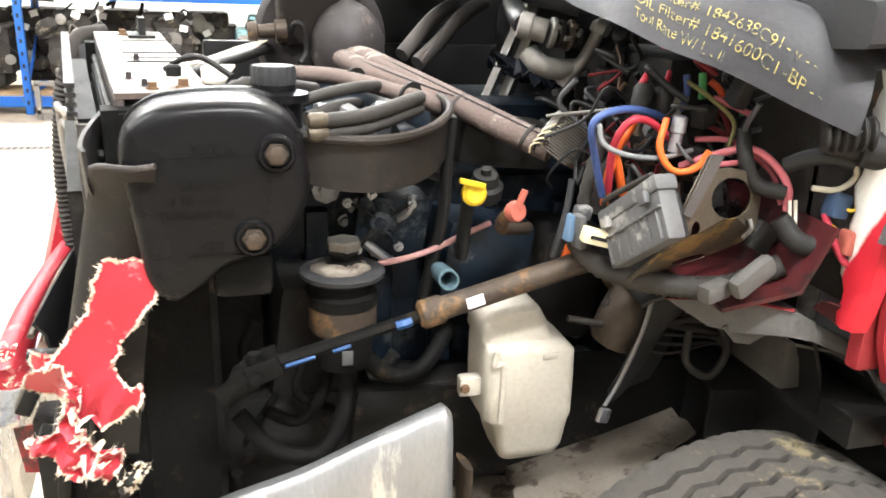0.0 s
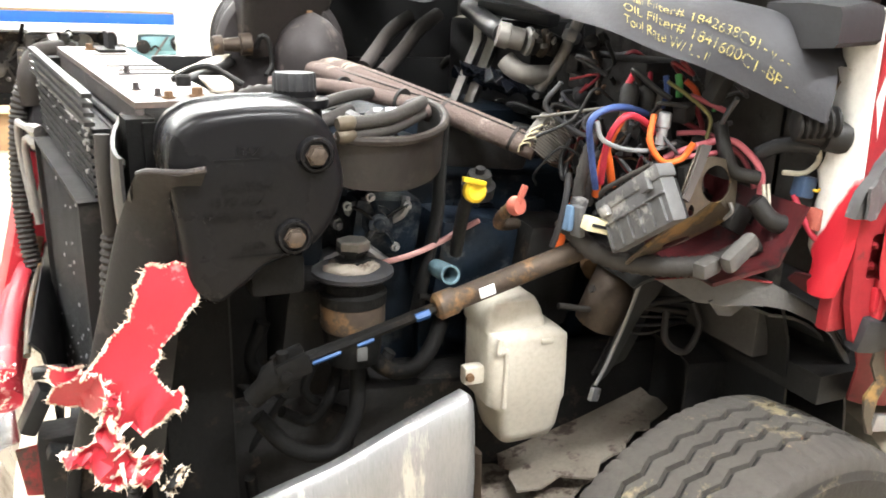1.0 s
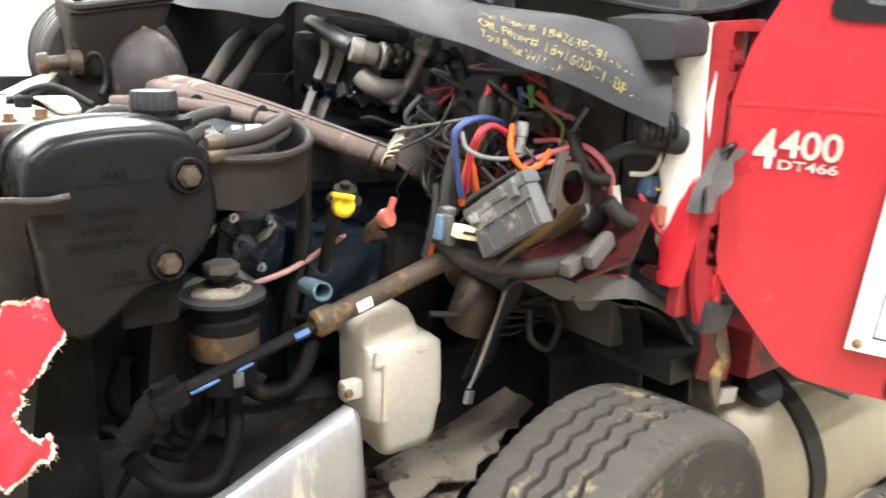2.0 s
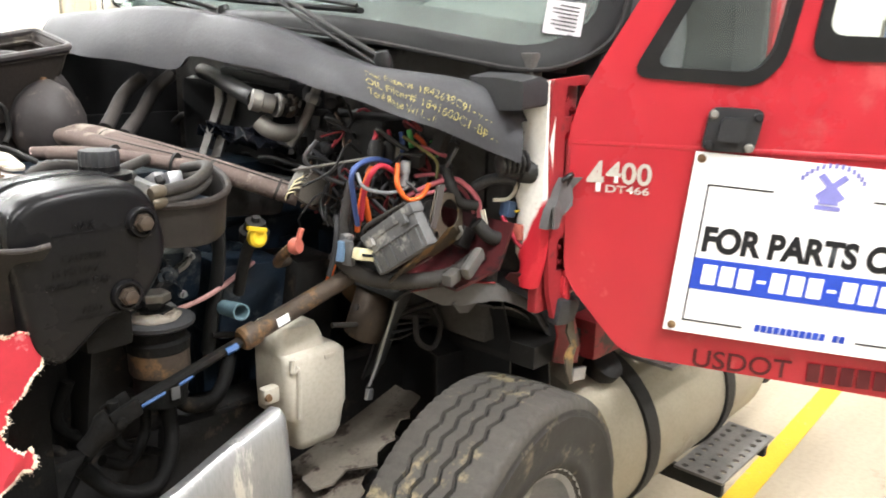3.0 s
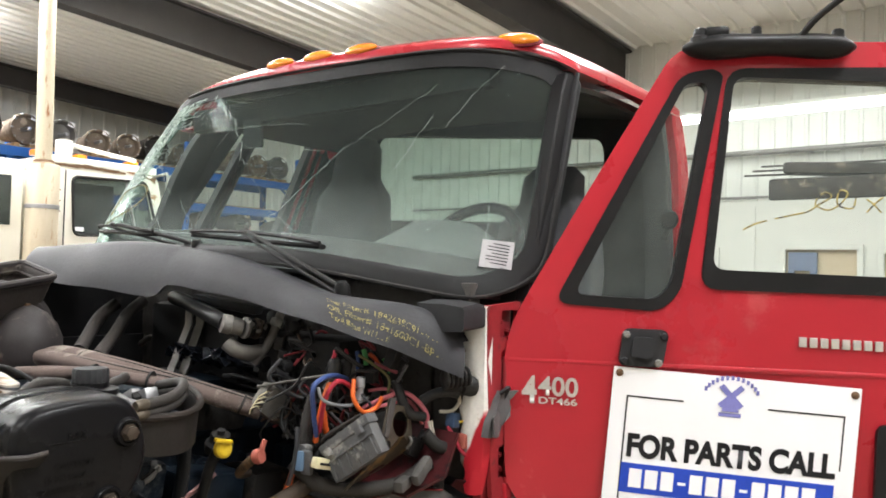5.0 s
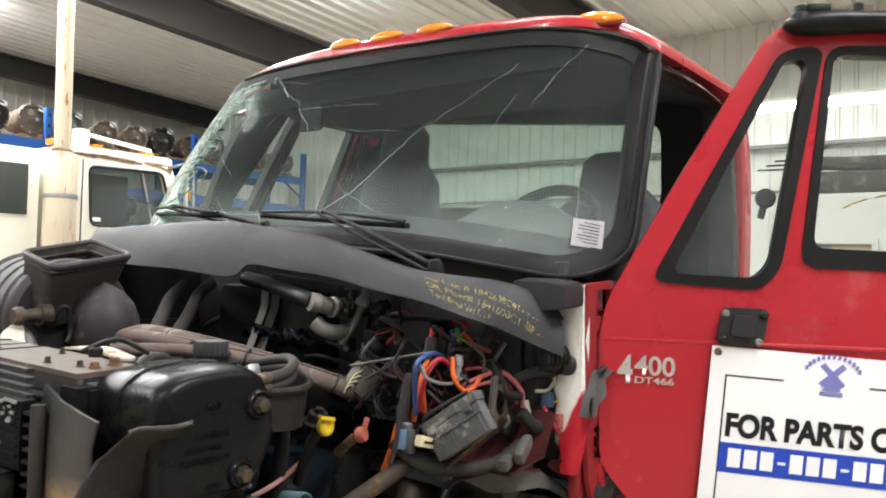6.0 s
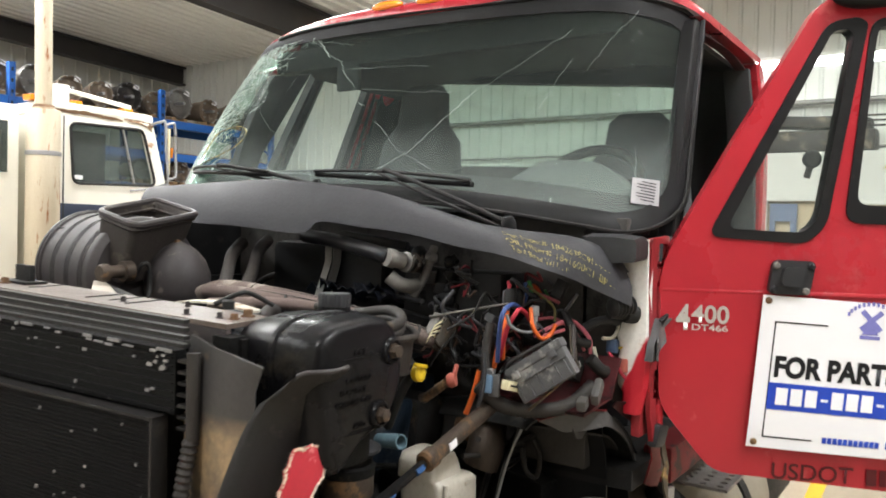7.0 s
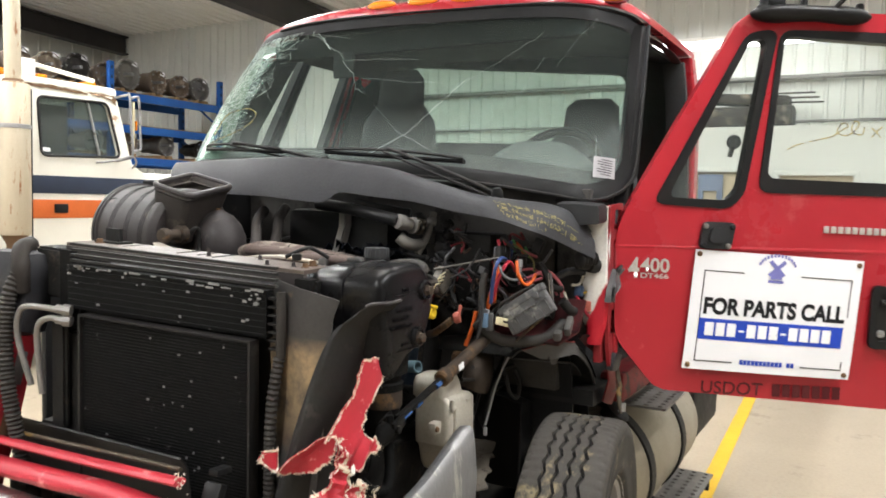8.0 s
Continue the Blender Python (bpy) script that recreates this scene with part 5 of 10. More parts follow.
def scrap(name, outline, seed, put, label, fringe=True, mat=RED_BROKEN, bare=1.0):
    """A torn shell: the outline filled, divided finely, bent by put() and frayed along its rim."""
    edge = ragged(outline, seed=seed)
    bm = bmesh.new()
    vs = [bm.verts.new((u, v, 0)) for u, v in edge]
    rim = [bm.edges.new((vs[i], vs[(i + 1) % len(vs)])) for i in range(len(vs))]
    bmesh.ops.triangle_fill(bm, use_beauty=True, use_dissolve=False, edges=rim, normal=(0, 0, 1))
    for _ in range(2):
        bmesh.ops.subdivide_edges(bm, edges=[e for e in bm.edges if e.calc_length() > 0.012 and not e.is_boundary], cuts=1)
        bmesh.ops.triangulate(bm, faces=bm.faces[:])
    fs = bm.faces[:]
    ext = bmesh.ops.extrude_face_region(bm, geom=fs)
    for v in ext["geom"]:
        if isinstance(v, bmesh.types.BMVert):
            v.co.z = 0.004
    for v in bm.verts:
        v.co = put(v.co.x, v.co.y, -v.co.z)
    bmesh.ops.recalc_face_normals(bm, faces=bm.faces[:])
    piece = part(name, bm, mat, truck, label, 32)
    if fringe:
        r = random.Random(seed + 9)
        bm = bmesh.new()
        cx, cz = sum(p[0] for p in edge) / len(edge), sum(p[1] for p in edge) / len(edge)
        n = len(edge)
        for i, p in enumerate(edge):
            q = edge[(i + 1) % n]
            tx, tz = q[0] - p[0], q[1] - p[1]
            ln = math.hypot(tx, tz) or 1
            nx, nz = tz / ln, -tx / ln
            if (p[0] + nx * 0.004 - cx) ** 2 + (p[1] + nz * 0.004 - cz) ** 2 < (p[0] - cx) ** 2 + (p[1] - cz) ** 2:
                nx, nz = -nx, -nz
            for _ in range(int(20 * bare * r.choice((0.4, 1, 1.4)))):
                f, long = r.random(), r.random() < 0.09
                s = r.uniform(0.004, 0.011) if long else r.uniform(0.0, 0.003)
                u, v = p[0] + tx * f, p[1] + tz * f
                slew = r.uniform(-0.6, 0.6) * s
                du, dv = nx * s + tx / ln * slew, nz * s + tz / ln * slew
                o = r.uniform(-0.003, 0.003)
                b = 0.0005 if long else r.uniform(0.0008, 0.0022)
                back = 0.001 if long else r.uniform(0.001, 0.005)
                A, B = put(u - nx * back - tx / ln * b, v - nz * back - tz / ln * b, o), put(u - nx * back + tx / ln * b, v - nz * back + tz / ln * b, o)
                C, D = put(u + du, v + dv, o + r.uniform(-0.002, 0.004)), put(u - nx * 0.001, v - nz * 0.001, 0.0025 + 0.5 * b)
                vs = [bm.verts.new(x) for x in (A, B, C, D)]
                for t3 in ((0, 1, 2), (1, 3, 2), (3, 0, 2), (0, 3, 1)):
                    bm.faces.new([vs[x] for x in t3])
        part("torn_fibre", bm, FIBRE, piece, "frayed pale glass fibre edge", 0)["kind"] = "stuff"
    return piece


def main_at(u, v, w=0.0):
    """Flat above, dented and bent towards the viewer at its lower corner."""
    low = min(1.0, max(0.0, (1.17 - v) / 0.05))
    dent = 0.007 * math.sin(u * 130 + v * 70) * low + 0.012 * low * max(0.0, 1 - abs(u - 0.105) / 0.03)
    return scrap_at(u, v, w + dent + 0.45 * max(0.0, 0.095 - u) * low + 0.002 * math.sin(v * 40))


def flap_at(u, v, w=0.0):
    """Creased along its middle and folded back."""
    c = u - 0.205 - 0.55 * (1.115 - v)
    return scrap_at(u, v, w + 0.006 - (1.3 * max(0.0, u - 0.160) if c < 0 else 1.3 * max(0.0, u - c - 0.160) - 0.1 * c))


def crushed_at(u, v, w=0.0):
    return scrap_at(u, v, w + 0.010 + 0.010 * math.sin(u * 120 + v * 55) + 0.007 * math.sin(v * 170 - u * 45) + 0.004 * math.sin(u * 310 + v * 240))


scrap("fender_scrap", [(0.092, 1.345), (0.003, 1.345), (-0.001, 1.334), (0.029, 1.271), (0.053, 1.235), (0.077, 1.212), (0.09, 1.179), (0.086, 1.158), (0.068, 1.138), (0.05, 1.142), (0.045, 1.118), (0.084, 1.088), (0.115, 1.074), (0.136, 1.082), (0.152, 1.073),
                       (0.166, 1.10), (0.16, 1.134), (0.171, 1.164), (0.204, 1.161), (0.167, 1.206), (0.144, 1.238), (0.121, 1.26), (0.108, 1.31)], 3, main_at, "torn red fibreglass fender scrap with frayed edges")
scrap("fender_scrap", [(0.204, 1.161), (0.157, 1.163), (0.172, 1.115), (0.196, 1.075), (0.238, 1.065), (0.282, 1.078), (0.27, 1.106), (0.238, 1.138)], 5, flap_at, "folded red fibreglass flap with torn edges", bare=0.5)
scrap("fender_scrap", [(0.165, 1.14), (0.147, 1.128), (0.150, 1.09), (0.145, 1.049), (0.118, 1.037), (0.134, 0.991), (0.161, 0.978), (0.197, 1.007), (0.231, 1.014), (0.243, 1.035), (0.197, 1.052), (0.180, 1.085)], 8, crushed_at, "crushed red fibreglass end with torn edges")
scrap("fender_scrap", [(0.121, 1.041), (0.083, 1.035), (0.099, 0.994), (0.114, 0.977), (0.134, 0.991)], 9, crushed_at, "crushed red fibreglass end with torn edges")
scrap("fender_scrap", [(0.091, 0.988), (0.062, 1.023), (0.051, 0.996), (0.066, 0.98), (0.064, 1.004), (0.075, 0.966), (0.088, 0.972)], 12, crushed_at, "small torn bare fibreglass scrap", True, STEEL_DARK)
scrap("fender_scrap", [(0.0, 0.03), (0.03, 0.026), (0.05, 0.012), (0.042, -0.012), (0.024, -0.034), (0.006, -0.018), (-0.006, 0.008)], 15, lambda u, v, w: Vector((-0.355 + u, 1.33 - w - 0.02 * math.sin(u * 60), 1.10 + v)), "small torn red fibreglass stub")
# bare chips where the paint has come off the crushed end
rng = random.Random(11)
for k in range(16):
    a, z = rng.uniform(0.115, 0.185), rng.uniform(0.995, 1.09)
    n, s = rng.randint(8, 12), rng.uniform(0.003, 0.010)
    turn = rng.uniform(0, 3.1)
    pts = [(a + s * (rng.uniform(0.5, 1.6) * math.cos(6.283 * i / n) * math.cos(turn) - 0.4 * math.sin(6.283 * i / n) * math.sin(turn)), z + s * (rng.uniform(0.6, 1.6) * math.cos(6.283 * i / n) * math.sin(turn) + 0.4 * math.sin(6.283 * i / n) * math.cos(turn))) for i in range(n)]
    scrap("chipped_patch", pts, 70 + k, lambda u, v, w: crushed_at(u, v, w + 0.006), "bare chipped patch", False, FIBRE if k % 3 else PRIMER)
# torn ends of the broken grille strips
for c, seed in (((-0.445, 1.515, 1.038), 3), ((-0.46, 1.56, 0.96), 4)):
    r = random.Random(seed)
    bm = bmesh.new()
    for _ in range(40):
        m = Vector(c) + Vector((r.gauss(0, 0.009), r.gauss(0.004, 0.004), r.gauss(0, 0.010)))
        d = Vector((r.gauss(0, 0.5), -abs(r.gauss(0.6, 0.5)), r.gauss(0, 0.5))).normalized()
        side = Vector((r.gauss(0, 1), 0, r.gauss(0, 1))).normalized() * r.uniform(0.001, 0.005)
        vs = [bm.verts.new(x) for x in (m - side, m + side, m + d * r.uniform(0.003, 0.012), m + Vector((0.003, 0.004, 0.003)))]
        for t3 in ((0, 1, 2), (1, 3, 2), (3, 0, 2), (0, 3, 1)):
            bm.faces.new([vs[x] for x in t3])
    part("torn_fibre", bm, FIBRE, truck, "frayed pale glass fibre end", 0)

# bent silver bumper end
bm = bmesh.new()
top = smooth_line([(-0.30, 0, 0.80), (-0.16, 0, 0.875), (-0.03, 0, 0.935), (0.08, 0, 0.968), (0.18, 0, 1.01), (0.27, 0, 1.045), (0.318, 0, 1.062)], 5)
rows = []
for dy, dz in ((0.05, -0.035), (0.03, -0.008), (0.0, 0.0), (-0.012, -0.012), (-0.02, -0.06), (-0.03, -0.2), (-0.02, -0.5)):
    rows.append([Vector((p.x, 1.11 + dy + 0.10 * max(0, -p.x), p.z + dz * (0.7 + 0.3 * min(1, abs(p.x - 0.33) * 8)))) for p in top])
for r in rows:
    e = r[-1]
    r.append(Vector((e.x + 0.012, e.y + 0.006, e.z - 0.012)))
    r.append(Vector((e.x + 0.016, e.y + 0.02, e.z - 0.035)))
add_sheet(bm, rows, 0.004)
part("bumper_end", bm, SILVER, truck, "bent silver bumper end with scuffed edge", 55)

# ---- coolant tank and its neighbours ----
TANK = [(-0.165, 1.495), (-0.157, 1.538), (-0.118, 1.566), (-0.04, 1.576), (0.03, 1.575), (0.066, 1.560), (0.09, 1.528), (0.108, 1.45), (0.088, 1.392), (0.052, 1.348),
        (-0.025, 1.325), (-0.05, 1.302), (-0.105, 1.262), (-0.14, 1.30), (-0.152, 1.40)]
tank_line = [p for p in rounded([Vector(p) for p in TANK], 0.03, 4)]
tc = (-0.03, 1.45)


def tank_ring(y, s):
    return [Vector((tc[0] + (x - tc[0]) * s, y, tc[1] + (z - tc[1]) * s)) for x, z in tank_line]


bm = bmesh.new()
add_rings(bm, [tank_ring(y, s) for y, s in ((1.122, 0.80), (1.124, 0.88), (1.130, 0.945), (1.142, 0.98), (1.16, 1.0), (1.238, 1.0), (1.240, 1.030), (1.250, 1.034), (1.252, 1.0), (1.33, 0.965), (1.36, 0.90))])
tank = part("coolant_tank", bm, TANKP, truck, "black plastic coolant tank with moulded lettering", 45)
for x, z in ((0.053, 1.501), (0.017, 1.376)):
    bm = bmesh.new()
    add_turned(bm, (x, 1.13, z), (x, 1.112, z), [(0, 0.029), (0.6, 0.029), (1, 0.025), (1, 0.021), (0.75, 0.019)], 24)
    part("bolt_boss", bm, TANKP, tank)
    bm = bmesh.new()
    add_turned(bm, (x, 1.118, z), (x, 1.098, z), [(0, 0.017), (0.3, 0.017), (0.32, 0.0135), (0.92, 0.0135), (1, 0.010)], 6)
    part("bolt", bm, SHAFT, tank, "dull brown hexagon bolt")
face = Matrix(((1, 0, 0), (0, 0, -1), (0, 1, 0))).to_4x4()
for txt, x, z, s in (("MAX", -0.064, 1.504, 0.017), ("CAUTION", -0.086, 1.452, 0.0165), ("15 PSI MAX", -0.105, 1.430, 0.0165), ("PRESSURE CAP", -0.115, 1.408, 0.0165), ("ADD", -0.06, 1.360, 0.016)):
    lettering(txt, s, TANKP, Matrix.Translation((x, 1.1205, z)) @ face, tank, "moulded_word", 0.0016, 1.0)
for z, x0, x1 in ((1.498, -0.095, 0.0), (1.354, -0.07, -0.005)):
    bm = bmesh.new()
    add_box(bm, ((x0 + x1) / 2, 1.1215, z), (x1 - x0, 0.003, 0.0018))
    part("level_line", bm, TANKP, tank)
bm = bmesh.new()
n = 40
cap_pts = [[Vector((0.062 + (0.036 if j % 2 else 0.034) * math.cos(6.283 * j / n) * s, 1.288 + (0.036 if j % 2 else 0.034) * math.sin(6.283 * j / n) * s, z)) for j in range(n)] for s, z in ((1, 1.578), (1, 1.603), (0.94, 1.608), (0.6, 1.609))]
add_rings(bm, cap_pts)
part("filler_cap", bm, RUBBER_G, tank, "grey knurled filler cap")
bm = bmesh.new()
add_turned(bm, (0.062, 1.288, 1.51), (0.062, 1.288, 1.58), [(0, 0.045), (0.6, 0.045), (0.62, 0.056), (0.8, 0.056), (0.85, 0.036), (1, 0.036)], 20)
part("filler_neck", bm, TANKP, tank)
bm = bmesh.new()
add_box(bm, (-0.03, 1.121, 1.3495), (0.10, 0.003, 0.0018))
part("level_line", bm, TANKP, tank)
# tank foot
bm = bmesh.new()
add_box(bm, (0.0, 1.22, 1.30), (0.09, 0.12, 0.07), 0.015)
part("tank_foot", bm, SHADED_GREASE, tank)

# rubber flap round the corner of the radiator
bm = bmesh.new()
cols = [(-0.205, 1.43), (-0.21, 1.39), (-0.213, 1.36), (-0.216, 1.33), (-0.218, 1.30), (-0.218, 1.27), (-0.216, 1.24), (-0.21, 1.225)]
rows = []
for k in range(12):
    f = k / 11
    row = []
    for i, (x, y) in enumerate(cols):
        g = i / 7
        z = (1.53 - 0.04 * g) * (1 - f) + 0.95 * f
        dx = -0.045 * f * (0.4 + 0.6 * g) - 0.01 * math.sin(f * 7 + g * 2)
        curl = -0.018 * max(0, 1 - f * 12) * (g > 0.5)
        row.append((x + dx, y + curl + 0.02 * f * g, z))
    rows.append(row)
add_sheet(bm, rows, 0.006)
part("side_panel", bm, FLAP, truck, "grey radiator side panel with a tan stain", 60)
# rubber sheet folded round the corner of the tank
top = smooth_line([(-0.110, 1.094, 1.492), (-0.145, 1.106, 1.486), (-0.178, 1.124, 1.487), (-0.198, 1.142, 1.480), (-0.208, 1.165, 1.455), (-0.206, 1.195, 1.42)], 4)
low = smooth_line([(-0.19, 1.26, 0.95), (-0.26, 1.27, 0.95), (-0.31, 1.285, 0.95), (-0.335, 1.31, 0.95), (-0.32, 1.33, 0.95), (-0.29, 1.34, 0.95)], 4)
bm = bmesh.new()
add_sheet(bm, [[Vector((a.x + (b.x - a.x) * f, a.y + (b.y - a.y) * f ** 0.45, a.z + (b.z - a.z) * f)) for a, b in zip(top, low)] for f in [k / 12 for k in range(13)]], 0.005)
part("rubber_sheet", bm, RUBBER, truck, "grey rubber sheet folded beside the tank", 60)
bm = bmesh.new()
add_hose(bm, top[:14:3], 0.0045, 8)
part("sheet_bead", bm, CANISTER, truck, "pale rolled edge of the rubber sheet")

# plastic duct behind the tank with a leg
bm = bmesh.new()
arc = smooth_line([(0.10, 1.20, 0), (0.16, 1.185, 0), (0.24, 1.20, 0), (0.33, 1.29, 0), (0.40, 1.44, 0), (0.40, 1.55, 0)], 5)
rows = []
for f in (0, 0.15, 0.5, 1.0):
    rows.append([Vector((p.x, p.y + 0.012 * f, 1.508 + 0.02 * (i / len(arc)) ** 2 - f * (0.075 + 0.012 * math.sin(min(i / len(arc) * 3, 1.57))) - 0.01 * math.sin(i / len(arc) * 3.1))) for i, p in enumerate(arc)])
add_sheet(bm, rows, 0.008)
part("air_duct", bm, DUCT, truck, "dusty dark plastic duct beside the coolant tank", 60)
bm = bmesh.new()
add_hose(bm, [(p.x, p.y - 0.004, 1.512 + 0.02 * (i / len(arc)) ** 2 - 0.01 * math.sin(i / len(arc) * 3.1)) for i, p in enumerate(arc)][::3], 0.008, 8)
part("duct_rim", bm, BOOT, truck)
bm = bmesh.new()
add_hose(bm, [(0.405, 1.45, 1.50), (0.40, 1.45, 1.40), (0.395, 1.445, 1.30), (0.365, 1.44, 1.16), (0.35, 1.44, 1.08)], 0.028, 10, flat=0.4)
part("duct_leg", bm, RUBBER_D, truck, "black strap hanging from the duct")
for k, z in enumerate((1.535, 1.515)):
    bm = bmesh.new()
    add_turned(bm, (0.105, 1.185, z), (0.135, 1.19, z + 0.002), [(0, 0.010), (0.2, 0.013), (0.8, 0.013), (1, 0.010)], 10)
    part("hose_clamp", bm, BRACKET, truck, "brass-coloured hose clamp")
    bm = bmesh.new()
    add_hose(bm, [(0.13, 1.19, z), (0.20, 1.21, z + 0.005), (0.27, 1.27, z + 0.015), (0.32, 1.36, z + 0.012), (0.34, 1.48, z - 0.01)], 0.012 - 0.002 * k, 10)
    part("coolant_hose", bm, CONDUIT, truck, "dusty rubber coolant hose")

# ---- engine ----
bm = bmesh.new()
add_box(bm, (0.48, 1.93, 0.95), (0.86, 0.62, 0.78), 0.03)
engine = part("engine_block", bm, ENGINE_BLUE, truck, "dark blue diesel engine, grimy")
bm = bmesh.new()
add_box(bm, (0.52, 1.95, 1.40), (0.78, 0.36, 0.16), 0.04)
part("valve_cover", bm, ENGINE_BLUE, engine, "dark blue valve cover")
for k in range(6):
    bm = bmesh.new()
    add_box(bm, (0.16 + k * 0.14, 1.61, 1.05), (0.05, 0.06, 0.46), 0.012)
    part("block_rib", bm, ENGINE_BLUE, engine)
rng = random.Random(21)
for k in range(26):
    bm = bmesh.new()
    x, z = rng.uniform(0.08, 0.86), rng.uniform(0.7, 1.38)
    r = rng.uniform(0.012, 0.04)
    add_turned(bm, (x, 1.62, z), (x, 1.62 - rng.uniform(0.03, 0.10), z + rng.uniform(-0.01, 0.01)), [(0, r), (0.5, r), (0.52, r * 1.25), (0.8, r * 1.2), (0.82, r * 0.7), (1, r * 0.6)], 8)
    part("fitting", bm, rng.choice((ENGINE_BLUE, STEEL_DARK, STEEL_DARK, ALLOY)), engine, "small engine fitting")
# intake and pump castings
for c, s, m in (((0.30, 1.55, 1.27), (0.16, 0.12, 0.13), ENGINE_BLUE), ((0.50, 1.53, 1.18), (0.2, 0.14, 0.2), ENGINE_BLUE), ((0.70, 1.55, 1.12), (0.16, 0.16, 0.26), STEEL_DARK), ((0.15, 1.52, 1.02), (0.2, 0.16, 0.3), STEEL_DARK),
                ((0.45, 1.50, 0.82), (0.5, 0.14, 0.2), STEEL_DARK), ((0.56, 1.60, 1.42), (0.22, 0.12, 0.1), STEEL_DARK)):
    bm = bmesh.new()
    add_box(bm, c, s, 0.025, pose(0, 0, 0, 4, 6, 3))
    part("casting", bm, m, engine)
# fan and shroud
bm = bmesh.new()
add_rings(bm, [ring((x, 1.80, 1.08), (1, 0, 0), r, 40) for x, r in ((-0.05, 0.36), (0.03, 0.345), (0.035, 0.335), (-0.045, 0.35))] , caps=False)
part("fan_shroud", bm, SHADED_GREASE, truck, "black fan shroud", 60)
for k in range(9):
    a = 6.283 * k / 9
    bm = bmesh.new()
    p0, p1 = Vector((0.0, 1.80 + 0.07 * math.cos(a), 1.08 + 0.07 * math.sin(a))), Vector((0.0, 1.80 + 0.325 * math.cos(a), 1.08 + 0.325 * math.sin(a)))
    side_v = Vector((0.035, -0.05 * math.sin(a), 0.05 * math.cos(a)))
    add_sheet(bm, [[p0 - side_v * 0.6, p0 + side_v * 0.6], [p1 - side_v, p1 + side_v]], 0.005)
    part("fan_blade", bm, STEEL_DARK, truck, "dark fan blade")
bm = bmesh.new()
add_turned(bm, (-0.04, 1.80, 1.08), (0.06, 1.80, 1.08), [(0, 0.05), (0.2, 0.08), (0.8, 0.08), (1, 0.06)], 24)
part("fan_hub", bm, STEEL_DARK, truck, "dark fan hub")
# small compressor front with pale pipes
bm = bmesh.new()
add_turned(bm, (0.29, 1.66, 1.255), (0.27, 1.54, 1.255), [(0, 0.085), (0.5, 0.085), (0.55, 0.06), (0.8, 0.055), (1, 0.03)], 24)
part("compressor", bm, ENGINE_BLUE, truck, "dark blue compressor body")
for k in range(7):
    a = 6.283 * k / 7 + 0.3
    bm = bmesh.new()
    c = Vector((0.275 + 0.062 * math.cos(a), 1.555, 1.255 + 0.062 * math.sin(a)))
    add_turned(bm, c + Vector((0, 0.03, 0)), c + Vector((0, -0.012, 0)), [(0, 0.014), (0.7, 0.014), (0.72, 0.010), (1, 0.008)], 8)
    part("compressor_bolt", bm, ALLOY if k % 2 else STEEL_DARK, truck, "small bright bolt")
for pts in ([(0.22, 1.52, 1.30), (0.25, 1.50, 1.325), (0.29, 1.50, 1.31)], [(0.31, 1.50, 1.28), (0.335, 1.49, 1.30), (0.345, 1.50, 1.33)], [(0.24, 1.50, 1.24), (0.27, 1.49, 1.215), (0.30, 1.50, 1.19)]):
    bm = bmesh.new()
    add_hose(bm, pts, 0.011, 8)
    part("short_pipe", bm, ALLOY, truck, "short pale pipe")

# pump linkage with worn bright edges

bm = bmesh.new()
add_turned(bm, (0.278, 1.50, 1.285), (0.272, 1.455, 1.285), [(0, 0.034), (0.4, 0.034), (0.45, 0.022), (0.8, 0.022), (0.82, 0.012), (1, 0.010)], 18)
linkage = part("pump_linkage", bm, ENGINE_BLUE, truck, "dark blue pump linkage with bare edges")
for a, l in ((0.5, 0.07), (1.9, 0.06), (2.6, 0.08), (4.0, 0.075), (5.3, 0.065)):
    bm = bmesh.new()
    c, s = math.cos(a), math.sin(a)
    add_hose(bm, [(0.275 + 0.02 * c, 1.47, 1.285 + 0.02 * s), (0.275 + l * 0.6 * c, 1.462, 1.285 + l * 0.6 * s + 0.006), (0.275 + l * c, 1.475, 1.285 + l * s)], 0.007, 8, flat=0.5)
    part("link_arm", bm, ENGINE_BLUE if l < 0.07 else STEEL_DARK, linkage)
    bm = bmesh.new()
    add_turned(bm, (0.275 + l * c, 1.475, 1.285 + l * s), (0.275 + l * c, 1.455, 1.285 + l * s), [(0, 0.010), (0.5, 0.010), (0.52, 0.006), (1, 0.005)], 8)
    part("link_pin", bm, ALLOY, linkage, "bare steel pin")

# fuel filter bowl
bm = bmesh.new()
add_turned(bm, (0.178, 1.34, 1.04), (0.178, 1.34, 1.245), [(0, 0.03), (0.05, 0.052), (0.2, 0.056), (0.62, 0.058), (0.65, 0.065), (0.75, 0.066), (0.78, 0.058), (0.9, 0.058)], 28)
filt = part("fuel_filter", bm, SHADED_GREASE, truck, "grimy fuel filter with a stained bowl")
bm = bmesh.new()
add_turned(bm, (0.178, 1.34, 1.222), (0.178, 1.34, 1.24), [(0, 0.068), (0.4, 0.078), (0.8, 0.078), (1, 0.07), (1, 0.05), (0.5, 0.045)], 32)
part("rim", bm, RUBBER_G, filt)
bm = bmesh.new()
add_turned(bm, (0.178, 1.34, 1.12), (0.178, 1.34, 1.19), [(0, 0.060), (0.1, 0.063), (0.9, 0.063), (1, 0.060)], 28)
part("bowl_band", bm, SHAFT, filt, "amber stained band")
bm = bmesh.new()
add_turned(bm, (0.18, 1.35, 1.225), (0.18, 1.35, 1.285), [(0, 0.04), (0.5, 0.036), (0.55, 0.022), (0.7, 0.020), (0.72, 0.032), (1, 0.03)], 6)
